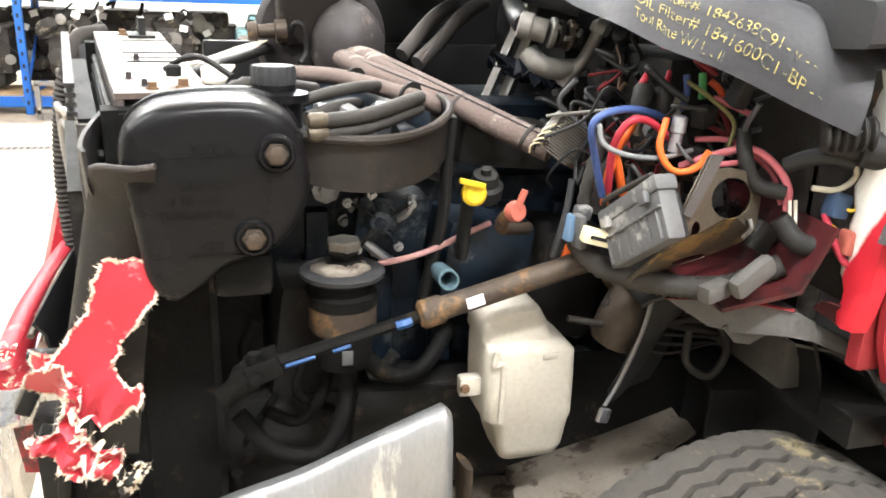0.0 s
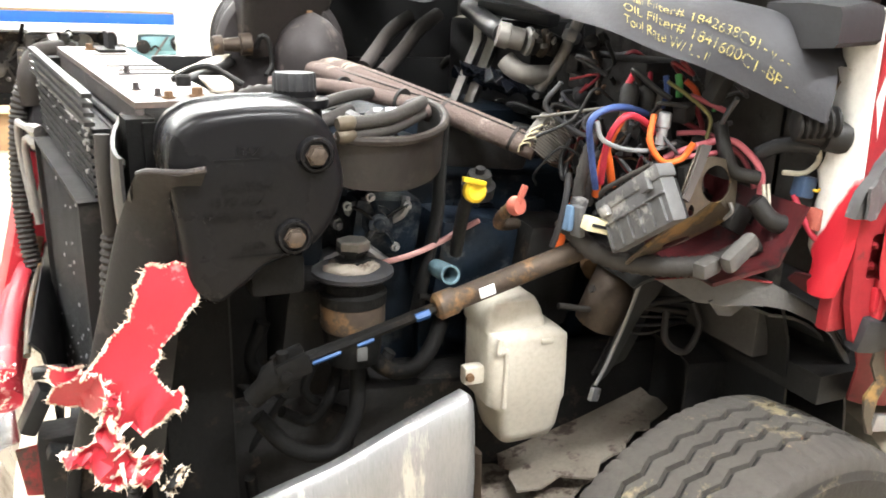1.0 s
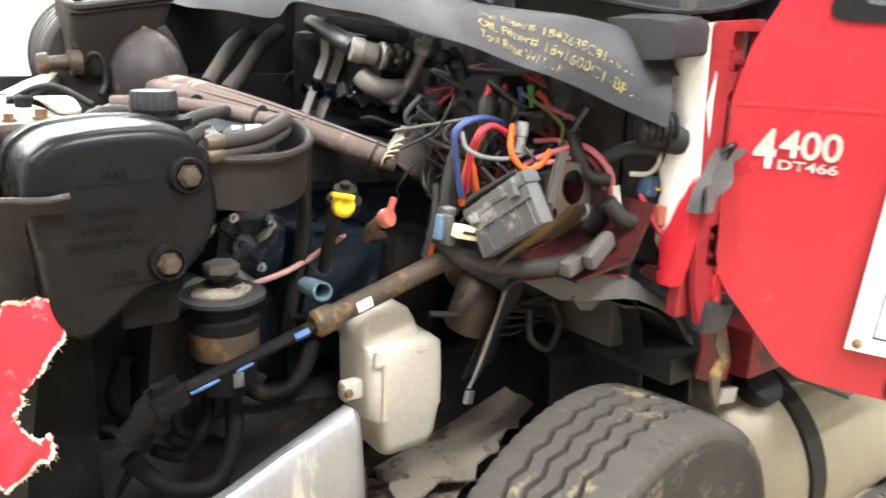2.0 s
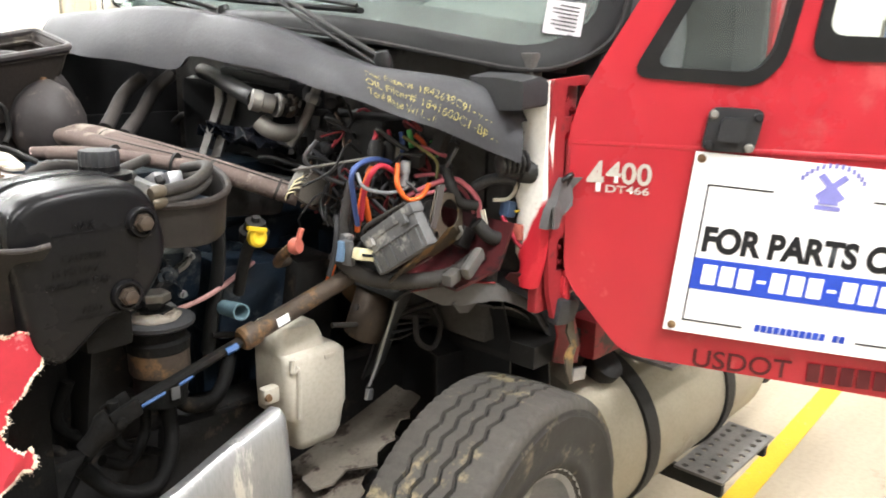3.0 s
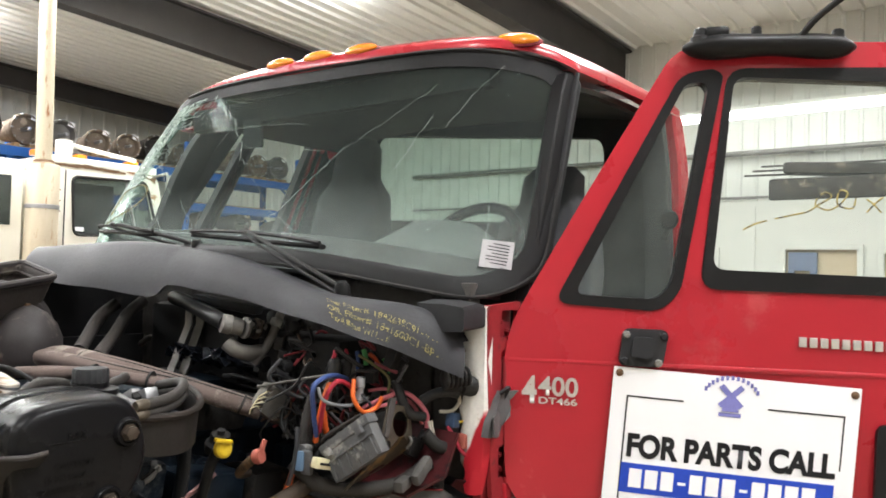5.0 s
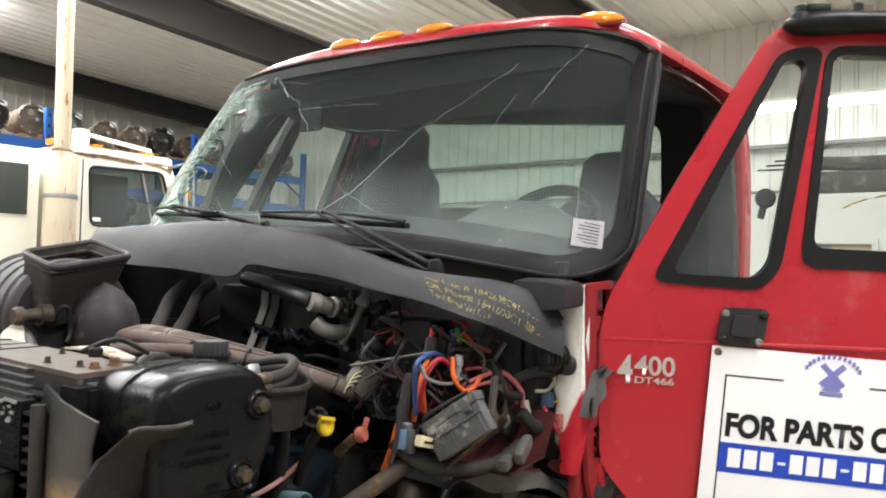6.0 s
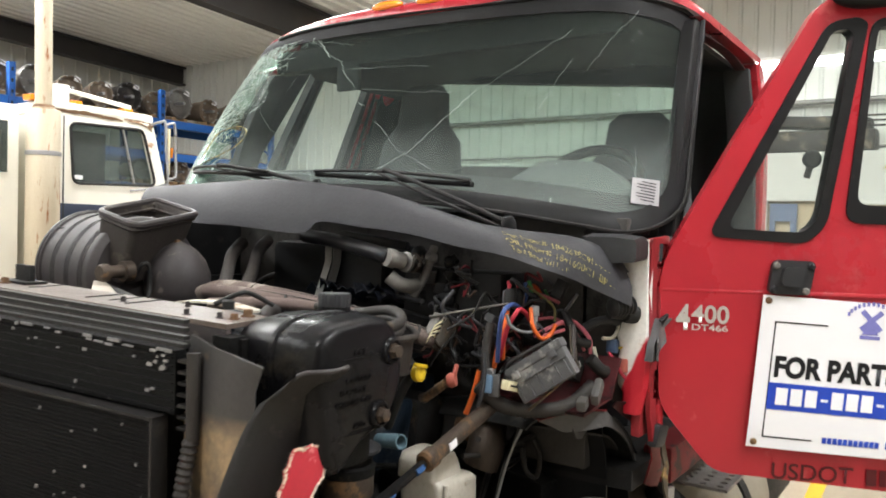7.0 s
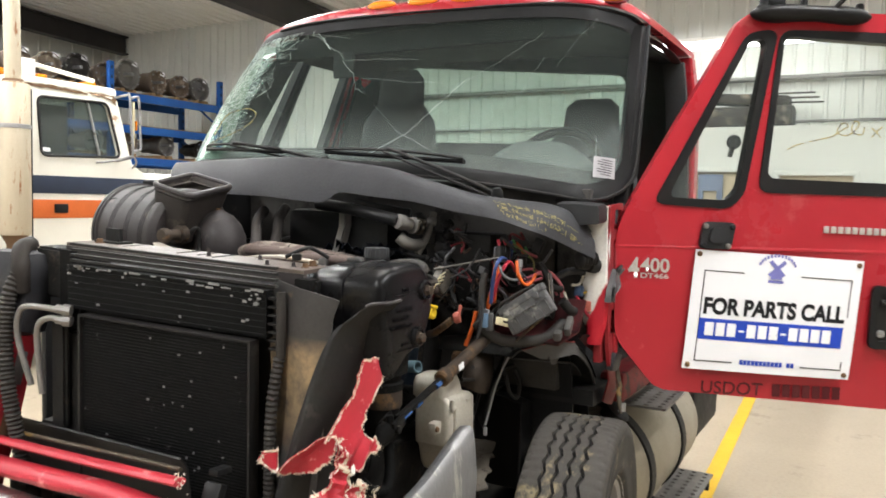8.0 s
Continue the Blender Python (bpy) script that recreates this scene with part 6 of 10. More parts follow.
part("drain_cap", bm, BLACK_PL, filt)
bm = bmesh.new()
add_turned(bm, (0.182, 1.35, 1.272), (0.182, 1.35, 1.292), [(0, 0.030), (0.2, 0.033), (0.85, 0.033), (1, 0.029)], 6)
part("hex_nut", bm, FINNED, filt, "pale hexagon nut")
bm = bmesh.new()
spill = [[Vector((0.172 + (0.050 + 0.008 * math.sin(k * 1.7) + 0.005 * math.sin(k * 4.1)) * s * math.cos(6.283 * k / 24), 1.335 + 0.045 * s * math.sin(6.283 * k / 24), z + 0.003 * math.sin(k * 2.3))) for k in range(24)] for s, z in ((1.0, 1.238), (0.98, 1.246), (0.8, 1.250), (0.5, 1.251))]
add_rings(bm, spill)
part("dried_spill", bm, TORN_SHEET, filt, "tan dried spill on the filter top", 60)
bm = bmesh.new()
add_box(bm, (0.178, 1.28, 1.085), (0.02, 0.004, 0.028), 0.001)
part("sticker", bm, FUSEBOX, filt)

# steering shaft and joint
bm = bmesh.new()
add_turned(bm, (0.29, 1.20, 1.195), (0.61, 1.20, 1.282), [(0, 0.020), (0.02, 0.026), (0.12, 0.026), (0.14, 0.021), (0.97, 0.021), (1, 0.019)], 20)
shaft = part("steering_shaft", bm, SHAFT, truck, "greasy brown steering shaft")
bm = bmesh.new()
add_hose(bm, [(0.05, 1.20, 1.132), (0.17, 1.20, 1.162), (0.295, 1.20, 1.196)], 0.013, 8, flat=0.8)
part("slip_yoke", bm, SHADED_GREASE, shaft, "black greasy slip yoke")
for x, z, l in ((0.085, 1.132, 0.05), (0.155, 1.150, 0.03), (0.262, 1.187, 0.026)):
    bm = bmesh.new()
    add_hose(bm, [(x - l / 2, 1.193, z - l * 0.13), (x, 1.192, z), (x + l / 2, 1.193, z + l * 0.13)], 0.011 if l < 0.028 else 0.006, 6, flat=0.8)
    part("blue_mark", bm, wire_paint("blue_mark", (0.02, 0.075, 0.22)), shaft, "blue paint mark")
bm = bmesh.new()
add_box(bm, (0.385, 1.1785, 1.2235), (0.032, 0.003, 0.02), 0.0008, pose(0, 0, 0, 0, -15, 0))
part("sticker", bm, WHITE_INK, shaft, "small white sticker")
bm = bmesh.new()
for sx in (-1, 1):
    add_box(bm, (0.025 + sx * 0.0, 1.20 + sx * 0.02, 1.125), (0.06, 0.012, 0.04), 0.008, pose(0, 0, 0, 0, -20, 0))
add_rod(bm, (0.01, 1.165, 1.115), (0.01, 1.235, 1.115), 0.011, 10)
add_rod(bm, (0.01, 1.20, 1.08), (0.01, 1.20, 1.15), 0.011, 10)
part("universal_joint", bm, SHADED_GREASE, shaft, "rusty universal joint")
bm = bmesh.new()
add_turned(bm, (0.012, 1.20, 1.118), (-0.04, 1.22, 1.06), [(0, 0.026), (0.3, 0.03), (0.6, 0.02), (1, 0.02)], 12)
part("yoke", bm, SHADED_GREASE, shaft)

# washer bottle
def bottle_ring(x0, x1, y0, y1, z):
    return [Vector((x, y, z)) for x, y in rounded([(x0, y0), (x1, y0), (x1, y1), (x0, y1)], 0.024, 4)]


bm = bmesh.new()
add_rings(bm, [bottle_ring(*r) for r in ((0.500, 0.595, 1.28, 1.37, 0.826), (0.486, 0.608, 1.266, 1.378, 0.834), (0.476, 0.618, 1.258, 1.384, 0.86), (0.462, 0.624, 1.252, 1.386, 0.918), (0.442, 0.626, 1.246, 1.386, 0.934), (0.439, 0.625, 1.245, 1.386, 1.0),
                                         (0.438, 0.622, 1.246, 1.386, 1.074), (0.440, 0.606, 1.252, 1.388, 1.088), (0.436, 0.580, 1.268, 1.396, 1.094), (0.440, 0.568, 1.272, 1.398, 1.13), (0.452, 0.556, 1.276, 1.396, 1.152), (0.470, 0.540, 1.292, 1.384, 1.160))])
bottle = part("washer_bottle", bm, BOTTLE, truck, "yellowed white plastic washer bottle", 45)
bm = bmesh.new()
add_box(bm, (0.418, 1.29, 1.0), (0.045, 0.03, 0.04), 0.008)
part("lug", bm, BOTTLE, bottle)
bm = bmesh.new()
add_turned(bm, (0.405, 1.275, 1.0), (0.405, 1.268, 1.0), [(0, 0.010), (1, 0.008)], 10)
part("lug_hole", bm, RUST, bottle)
bm = bmesh.new()
add_hose(bm, [(0.455, 1.243, 1.09), (0.452, 1.243, 1.06), (0.47, 1.243, 1.055), (0.47, 1.243, 0.935)], 0.007, 8)
add_box(bm, (0.565, 1.245, 1.07), (0.03, 0.006, 0.012), 0.003)
part("moulded_bead", bm, BOTTLE, bottle)

# ---- fuse box, connectors, brackets ----
A, B, D4 = Vector((0.588, 1.157, 1.379)), Vector((0.596, 1.005, 1.484)), Vector((0.591, 1.104, 1.312))
fu = (B - A).normalized()
fv = (D4 - A)
fv = (fv - fu * fv.dot(fu)).normalized()
fw = fu.cross(fv).normalized()
if fw.x < 0:
    fw = -fw
FM = Matrix((fu, fv, fw)).transposed().to_4x4()


def fuse_at(a, b, c):
    return A + fu * a + fv * b + fw * c


bm = bmesh.new()
add_box(bm, fuse_at(0.0925, 0.060, 0.017), (0.176, 0.080, 0.032), 0.006, FM)
fuse = part("fuse_box", bm, FUSEBOX, truck, "dusty grey fuse box torn loose")
bm = bmesh.new()
add_box(bm, fuse_at(0.0925, 0.011, 0.017), (0.185, 0.026, 0.040), 0.007, FM)
part("lid", bm, FUSEBOX, fuse)
bm = bmesh.new()
add_box(bm, fuse_at(0.0925, 0.048, -0.001), (0.176, 0.004, 0.006), 0.0015, FM)
part("rib", bm, FUSEBOX, fuse, "moulded seam")
for k in range(6):
    bm = bmesh.new()
    add_box(bm, fuse_at(0.018 + k * 0.030, 0.073, -0.001), (0.003, 0.044, 0.006), 0.001, FM)
    part("rib", bm, FUSEBOX, fuse)
bm = bmesh.new()
add_box(bm, fuse_at(0.0925, 0.060, 0.037), (0.166, 0.072, 0.010), 0.003, FM)
part("back_plate", bm, BLACK_PL, fuse, "black back of the box")
for a, b in ((0.03, 0.026), (0.15, 0.026)):
    bm = bmesh.new()
    add_box(bm, fuse_at(a, b, -0.006), (0.022, 0.02, 0.012), 0.003, FM)
    part("clip", bm, FUSEBOX, fuse)
bm = bmesh.new()
add_hose(bm, [fuse_at(0.0, 0.0, 0.02), fuse_at(0.03, -0.012, 0.0), fuse_at(0.09, -0.012, 0.006), fuse_at(0.16, -0.008, 0.012)], 0.005, 8)
part("lid_wire", bm, CONDUIT, fuse)


def tilted_box(name, c, s, turn, mat, label, bevel=0.004, parent=None):
    bm = bmesh.new()
    add_box(bm, c, s, bevel, pose(0, 0, 0, *turn))
    return part(name, bm, mat, parent or truck, label)


cc = tilted_box("connector", (0.585, 1.128, 1.345), (0.070, 0.024, 0.026), (0, 14, -8), CREAM, "cream wiring connector")
tilted_box("pin_row", (0.584, 1.1145, 1.345), (0.05, 0.003, 0.006), (0, 14, -8), INK, "", 0.0005, cc)
tilted_box("connector", (0.548, 1.18, 1.350), (0.013, 0.022, 0.048), (0, 6, 10), wire_paint("pale_blue", (0.11, 0.18, 0.27)), "pale blue wiring connector")
tilted_box("connector", (0.562, 1.17, 1.345), (0.014, 0.03, 0.06), (0, -5, 10), FUSEBOX, "grey wiring connector")
tilted_box("connector", (0.575, 1.19, 1.372), (0.03, 0.02, 0.025), (10, 5, 10), FUSEBOX, "grey wiring connector")


def zinc_at(u, v, w):
    """An upright plate bent back along its lower part."""
    return Vector((u, max(0.559 + 0.380 * u + 0.129 * v, 2.296 + 0.222 * u - 1.043 * v) + w, v))


bm = bmesh.new()
hole = [(0.754 + 0.050 * math.cos(6.283 * k / 20), 1.434 + 0.033 * math.sin(6.283 * k / 20) - 0.006 * math.cos(6.283 * k / 20)) for k in range(20)]
slot = [(0.672 + 0.010 * math.cos(6.283 * k / 10), 1.398 + 0.012 * math.sin(6.283 * k / 10)) for k in range(10)]
slot2 = [(0.733 + 0.034 * math.cos(6.283 * k / 12), 1.311 + 0.012 * math.sin(6.283 * k / 12) + 0.003 * math.cos(6.283 * k / 12)) for k in range(12)]
add_holed(bm, rounded([(0.692, 1.509), (0.717, 1.503), (0.714, 1.484), (0.74, 1.484), (0.785, 1.474), (0.822, 1.45), (0.83, 1.42), (0.822, 1.374), (0.822, 1.342), (0.774, 1.312), (0.697, 1.287), (0.636, 1.272), (0.630, 1.292), (0.634, 1.35), (0.628, 1.39), (0.635, 1.427)], 0.008), [hole, slot, slot2], zinc_at, 0.003)
br = part("mount_plate", bm, BRACKET, truck, "worn zinc mounting plate with a round hole")
bm = bmesh.new()
add_sheet(bm, [[zinc_at(0.692, 1.510, -0.004), zinc_at(0.664, 1.468, -0.004), zinc_at(0.635, 1.427, -0.004)], [zinc_at(0.716, 1.506, -0.008), zinc_at(0.682, 1.462, -0.009), zinc_at(0.648, 1.420, -0.008)]], 0.004)
part("folded_edge", bm, DUSTY_HOSE, br, "dusty grey folded strip")
bm = bmesh.new()
add_hose(bm, [zinc_at(0.630, 1.39, -0.003), zinc_at(0.634, 1.345, -0.004), zinc_at(0.633, 1.276, -0.003)], 0.004, 6)
part("folded_edge", bm, BRACKET, br)
bm = bmesh.new()
add_hose(bm, [zinc_at(0.800, 1.395, -0.004), zinc_at(0.803, 1.38, -0.007), zinc_at(0.798, 1.362, -0.007)], 0.004, 6)
part("plate_pin", bm, GEAR_ALU, br, "bare metal pin")
tilted_box("grey_lever", (0.765, 0.965, 1.325), (0.085, 0.026, 0.036), (0, -28, 12), DUST_GREY, "dusty grey plastic lever", 0.012)
tilted_box("lever_end", (0.715, 0.985, 1.297), (0.05, 0.028, 0.03), (0, -10, 12), DUST_GREY, "dusty grey plastic lever end", 0.008)

# finned module with a fan of pins
c = Matrix.Translation((0.622, 1.385, 1.460)) @ pose(0, 0, 0, 14, 33, 12)
bm = bmesh.new()
add_box(bm, (0, 0.012, 0), (0.094, 0.03, 0.080), 0.012)
bmesh.ops.transform(bm, matrix=c, verts=bm.verts)
mod = part("control_module", bm, FINNED, truck, "dusty finned control module with bared wires")
for k in range(14):
    bm = bmesh.new()
    w = 0.070 - 0.0006 * (k - 6.5) ** 2
    add_box(bm, (0.0, -0.008, -0.036 + k * 0.0055), (w + 0.016, 0.016, 0.0026), 0.0)
    bmesh.ops.transform(bm, matrix=c, verts=bm.verts)
    part("fin", bm, PALE_FIN, mod)
for k in range(11):
    bm = bmesh.new()
    p = Vector((-0.043 + 0.003 * (k % 3), -0.012, -0.036 + k * 0.0060))
    q0 = [c @ p, c @ (p + Vector((-0.014, -0.006 - 0.002 * (k % 4), 0.004 - k * 0.001))), c @ (p + Vector((-0.022, 0.002, -0.010 - 0.002 * k))), c @ (p + Vector((-0.010, 0.008, -0.024 - 0.002 * k)))]
    add_hose(bm, q0, 0.0018, 5, 4)
    part("bared_wire", bm, CREAM if k % 3 == 0 else (SHAFT if k % 3 == 1 else CONDUIT), mod)

# dipstick handles
bm = bmesh.new()
add_turned(bm, (0.415, 1.325, 1.378), (0.415, 1.300, 1.382), [(0, 0.016), (0.3, 0.023), (0.8, 0.023), (1, 0.017), (1, 0.010), (0.9, 0.006)], 20)
dip = part("oil_cap", bm, YELLOW, truck, "yellow oil filler cap with a lever")
bm = bmesh.new()
add_box(bm, (0.408, 1.30, 1.402), (0.05, 0.012, 0.010), 0.003, pose(0, 0, 0, 0, 14, 0))
part("lever", bm, YELLOW, dip)
bm = bmesh.new()
add_hose(bm, [(0.415, 1.33, 1.375), (0.42, 1.37, 1.32), (0.43, 1.42, 1.22)], 0.014, 10)
part("filler_tube", bm, STEEL_DARK, dip)
bm = bmesh.new()
add_turned(bm, (0.468, 1.255, 1.36), (0.475, 1.235, 1.365), [(0, 0.016), (0.4, 0.020), (1, 0.017)], 14)
add_box(bm, (0.478, 1.24, 1.382), (0.012, 0.009, 0.045), 0.003, pose(0, 0, 0, 0, 22, 0))
red_dip = part("dipstick_handle", bm, TERRA, truck, "faded red dipstick handle")
bm = bmesh.new()
add_hose(bm, [(0.468, 1.26, 1.355), (0.465, 1.29, 1.33), (0.49, 1.34, 1.30), (0.56, 1.40, 1.28)], 0.012, 10, wave=0.08)
part("dipstick_tube", bm, SHAFT, red_dip)
bm = bmesh.new()
add_turned(bm, (0.465, 1.40, 1.35), (0.46, 1.38, 1.41), [(0, 0.034), (0.4, 0.036), (0.5, 0.028), (0.8, 0.024), (0.82, 0.010), (1, 0.010)], 20)
part("sensor_pot", bm, STEEL_DARK, truck, "dark green sensor housing")

# open pipe end and other pipes
bm = bmesh.new()
add_rings(bm, [ring((0.382, 1.34 - d, 1.203 + d * 0.1), (-0.2, -1, 0.25), r, 20) for d, r in ((-0.07, 0.018), (-0.01, 0.020), (0.004, 0.020), (0.004, 0.016), (-0.05, 0.015))])
part("open_pipe", bm, wire_paint("pale_teal", (0.09, 0.145, 0.17)), truck, "open pale blue pipe end")

# ---- hoses and wiring ----
def hose(name, pts, r, mat, label="", wave=0.0, flat=1.0, seg=10):
    bm = bmesh.new()
    add_hose(bm, pts, r, seg, 6, wave, flat=flat)
    return part(name, bm, mat, truck, label, 62)


def wire(colour_name, colour, pts, r=0.0045):
    return hose("wire", pts, r, wire_paint(colour_name, colour), colour_name.replace("_", " ") + " insulated wire", seg=8)


BLUE, REDW, ORANGE, GREYW, PINK, GREEN, OLIVE, WHITEW = (0.05, 0.085, 0.23), (0.42, 0.03, 0.05), (0.70, 0.13, 0.025), (0.19, 0.195, 0.20), (0.52, 0.14, 0.17), (0.10, 0.40, 0.12), (0.22, 0.20, 0.08), (0.50, 0.46, 0.38)
wire("blue", BLUE, [(0.61, 1.19, 1.40), (0.58, 1.17, 1.47), (0.558, 1.15, 1.53), (0.585, 1.15, 1.552), (0.64, 1.16, 1.555), (0.72, 1.18, 1.535)], 0.0065)
wire("red", REDW, [(0.62, 1.19, 1.41), (0.605, 1.16, 1.49), (0.615, 1.14, 1.535), (0.645, 1.14, 1.542), (0.685, 1.14, 1.52), (0.725, 1.15, 1.485)], 0.0065)
wire("orange", ORANGE, [(0.625, 1.21, 1.38), (0.62, 1.19, 1.45), (0.63, 1.18, 1.50), (0.655, 1.19, 1.53)], 0.008)
wire("orange", ORANGE, [(0.655, 1.20, 1.40), (0.635, 1.19, 1.45), (0.628, 1.19, 1.48), (0.66, 1.20, 1.525)], 0.008)
wire("orange", ORANGE, [(0.68, 1.13, 1.545), (0.665, 1.115, 1.50), (0.685, 1.10, 1.465), (0.72, 1.09, 1.47), (0.735, 1.08, 1.50)], 0.006)
wire("orange", ORANGE, [(0.60, 1.24, 1.37), (0.59, 1.25, 1.31), (0.585, 1.27, 1.25)], 0.008)
wire("grey", GREYW, [(0.565, 1.14, 1.535), (0.572, 1.13, 1.505), (0.61, 1.12, 1.488), (0.67, 1.12, 1.482), (0.735, 1.13, 1.492)], 0.0045)
wire("pink", PINK, [(0.722, 1.14, 1.462), (0.755, 1.11, 1.485), (0.80, 1.07, 1.505), (0.835, 1.05, 1.485), (0.855, 1.03, 1.45), (0.86, 1.03, 1.41)], 0.0065)
wire("pink", PINK, [(0.745, 1.14, 1.508), (0.79, 1.12, 1.51), (0.82, 1.10, 1.495), (0.85, 1.07, 1.465), (0.865, 1.05, 1.415)], 0.005)
wire("pink", PINK, [(0.73, 1.12, 1.465), (0.76, 1.09, 1.475), (0.79, 1.08, 1.48)], 0.005)
wire("pink", PINK, [(0.775, 1.15, 1.575), (0.805, 1.14, 1.565), (0.835, 1.12, 1.55)], 0.0055)
wire("orange_red", (0.72, 0.11, 0.04), [(0.785, 1.18, 1.60), (0.80, 1.17, 1.585), (0.81, 1.16, 1.56)], 0.006)
wire("green", GREEN, [(0.82, 1.16, 1.585), (0.835, 1.15, 1.56), (0.835, 1.15, 1.545)], 0.004)
wire("green", GREEN, [(0.775, 1.19, 1.61), (0.772, 1.18, 1.59), (0.774, 1.18, 1.57)], 0.007)
wire("blue", BLUE, [(0.738, 1.18, 1.61), (0.74, 1.175, 1.58), (0.735, 1.18, 1.55)], 0.006)
wire("red", REDW, [(0.655, 1.195, 1.578), (0.665, 1.19, 1.60), (0.678, 1.20, 1.612)], 0.006)
wire("red", REDW, [(0.695, 1.19, 1.578), (0.705, 1.185, 1.60), (0.717, 1.20, 1.612)], 0.005)
wire("olive", OLIVE, [(0.735, 1.17, 1.60), (0.77, 1.15, 1.575), (0.80, 1.12, 1.54), (0.79, 1.11, 1.50)], 0.004)
wire("cream", WHITEW, [(0.875, 1.00, 1.455), (0.91, 0.985, 1.455), (0.935, 0.98, 1.475), (0.925, 0.975, 1.50)], 0.005)
wire("cream", WHITEW, [(0.855, 1.02, 1.43), (0.852, 1.01, 1.40), (0.848, 1.005, 1.385)], 0.0035)
wire("cream", WHITEW, [(0.865, 1.02, 1.43), (0.863, 1.01, 1.40), (0.862, 1.005, 1.382)], 0.0035)
wire("dark_red", (0.35, 0.03, 0.05), [(0.90, 0.99, 1.415), (0.905, 0.97, 1.38), (0.92, 0.95, 1.345), (0.945, 0.945, 1.335)], 0.006)
wire("yellow", (0.62, 0.42, 0.04), [(0.915, 0.985, 1.44), (0.925, 0.97, 1.425), (0.935, 0.96, 1.43)], 0.003)
wire("yellow", (0.62, 0.42, 0.04), [(0.91, 0.99, 1.40), (0.925, 0.97, 1.385), (0.94, 0.96, 1.39)], 0.003)
wire("pale_pink", (0.42, 0.22, 0.21), [(0.26, 1.42, 1.214), (0.317, 1.415, 1.225), (0.375, 1.42, 1.24), (0.444, 1.43, 1.266), (0.50, 1.46, 1.275)], 0.0065)
rng = random.Random(31)
for k in range(90):
    x, y, z = rng.uniform(0.66, 0.90), rng.uniform(1.16, 1.48), rng.uniform(1.36, 1.60)
    pts = [(x, y, z)]
    for _ in range(3):
        x, y, z = x + rng.uniform(-0.06, 0.06), y + rng.uniform(-0.05, 0.05), z + rng.uniform(-0.06, 0.05)
        pts.append((min(x, 0.93), max(y, 1.02), z))
    nm, c = rng.choice((("black", (0.02, 0.02, 0.02)), ("black", (0.02, 0.02, 0.02)), ("black", (0.02, 0.02, 0.02)), ("dark_grey", (0.07, 0.07, 0.075)), ("brown", (0.07, 0.04, 0.025)), ("black", (0.02, 0.02, 0.02)), ("dull_red", (0.16, 0.02, 0.025)), ("dark_grey", (0.07, 0.07, 0.075))))
    wire(nm, c, pts, rng.uniform(0.0025, 0.006))
tilted_box("connector", (0.719, 1.19, 1.556), (0.035, 0.03, 0.045), (0, 12, 10), PALE_FIN, "pale grey wiring connector")
# studs, relays and sockets behind the wiring
for k in range(30):
    x, y, z = rng.uniform(0.70, 0.92), rng.uniform(1.04, 1.5), rng.uniform(1.33, 1.62)
    s = (rng.uniform(0.02, 0.05), rng.uniform(0.02, 0.04), rng.uniform(0.02, 0.06))
    tilted_box("relay", (x, y + 0.03, z), s, (rng.uniform(-20, 20), rng.uniform(-30, 30), rng.uniform(-30, 30)), rng.choice((BLACK_PL, BLACK_PL, FUSEBOX, RUBBER, STEEL_DARK)), "small relay or socket", 0.004)
for x, y, z, h in ((0.666, 1.20, 1.505, 0.085), (0.70, 1.13, 1.49, 0.06)):
    bm = bmesh.new()
    add_turned(bm, (x, y, z), (x + 0.006, y, z + h), [(0, 0.010), (0.5, 0.010), (0.55, 0.013), (0.95, 0.012), (1, 0.008)], 12)
    part("terminal_sleeve", bm, BRIGHT, truck, "grey metal terminal sleeve")
for x, z in ((0.66, 1.575), (0.70, 1.575)):
    bm = bmesh.new()
    add_turned(bm, (x, 1.185, z - 0.03), (x + 0.005, 1.185, z + 0.02), [(0, 0.017), (0.8, 0.018), (1, 0.012)], 14)
    part("rubber_boot", bm, RUBBER, truck, "black rubber terminal boot")
tilted_box("socket", (0.915, 0.985, 1.43), (0.032, 0.03, 0.04), (0, 10, 0), wire_paint("dusk_blue", (0.035, 0.06, 0.11)), "dark blue socket", 0.006)
tilted_box("socket", (0.93, 0.955, 1.375), (0.035, 0.03, 0.04), (0, 10, 0), TERRA, "brown socket", 0.006)

# black corrugated cables
hose("cable", [(0.56, 1.22, 1.34), (0.60, 1.16, 1.285), (0.68, 1.10, 1.268), (0.78, 1.05, 1.275), (0.86, 1.02, 1.32)], 0.020, CONDUIT, "thick black corrugated cable", 0.08)
hose("cable", [(0.62, 1.22, 1.50), (0.60, 1.22, 1.44), (0.585, 1.21, 1.38), (0.575, 1.21, 1.33)], 0.012, CONDUIT, "black corrugated cable", 0.1)
hose("cable", [(0.65, 1.23, 1.46), (0.63, 1.23, 1.42), (0.61, 1.22, 1.36)], 0.014, CONDUIT, "black corrugated cable", 0.1)
hose("cable", [(0.80, 1.09, 1.53), (0.79, 1.06, 1.49), (0.81, 1.05, 1.45), (0.85, 1.03, 1.44)], 0.013, RUBBER, "black rubber cable")
hose("cable", [(0.86, 1.05, 1.48), (0.88, 1.02, 1.50), (0.905, 0.99, 1.505), (0.925, 0.975, 1.50)], 0.014, RUBBER_G, "grey cable")
hose("cable", [(0.84, 1.02, 1.40), (0.86, 1.0, 1.37), (0.89, 0.99, 1.36), (0.93, 0.98, 1.38)], 0.018, RUBBER, "black rubber cable")
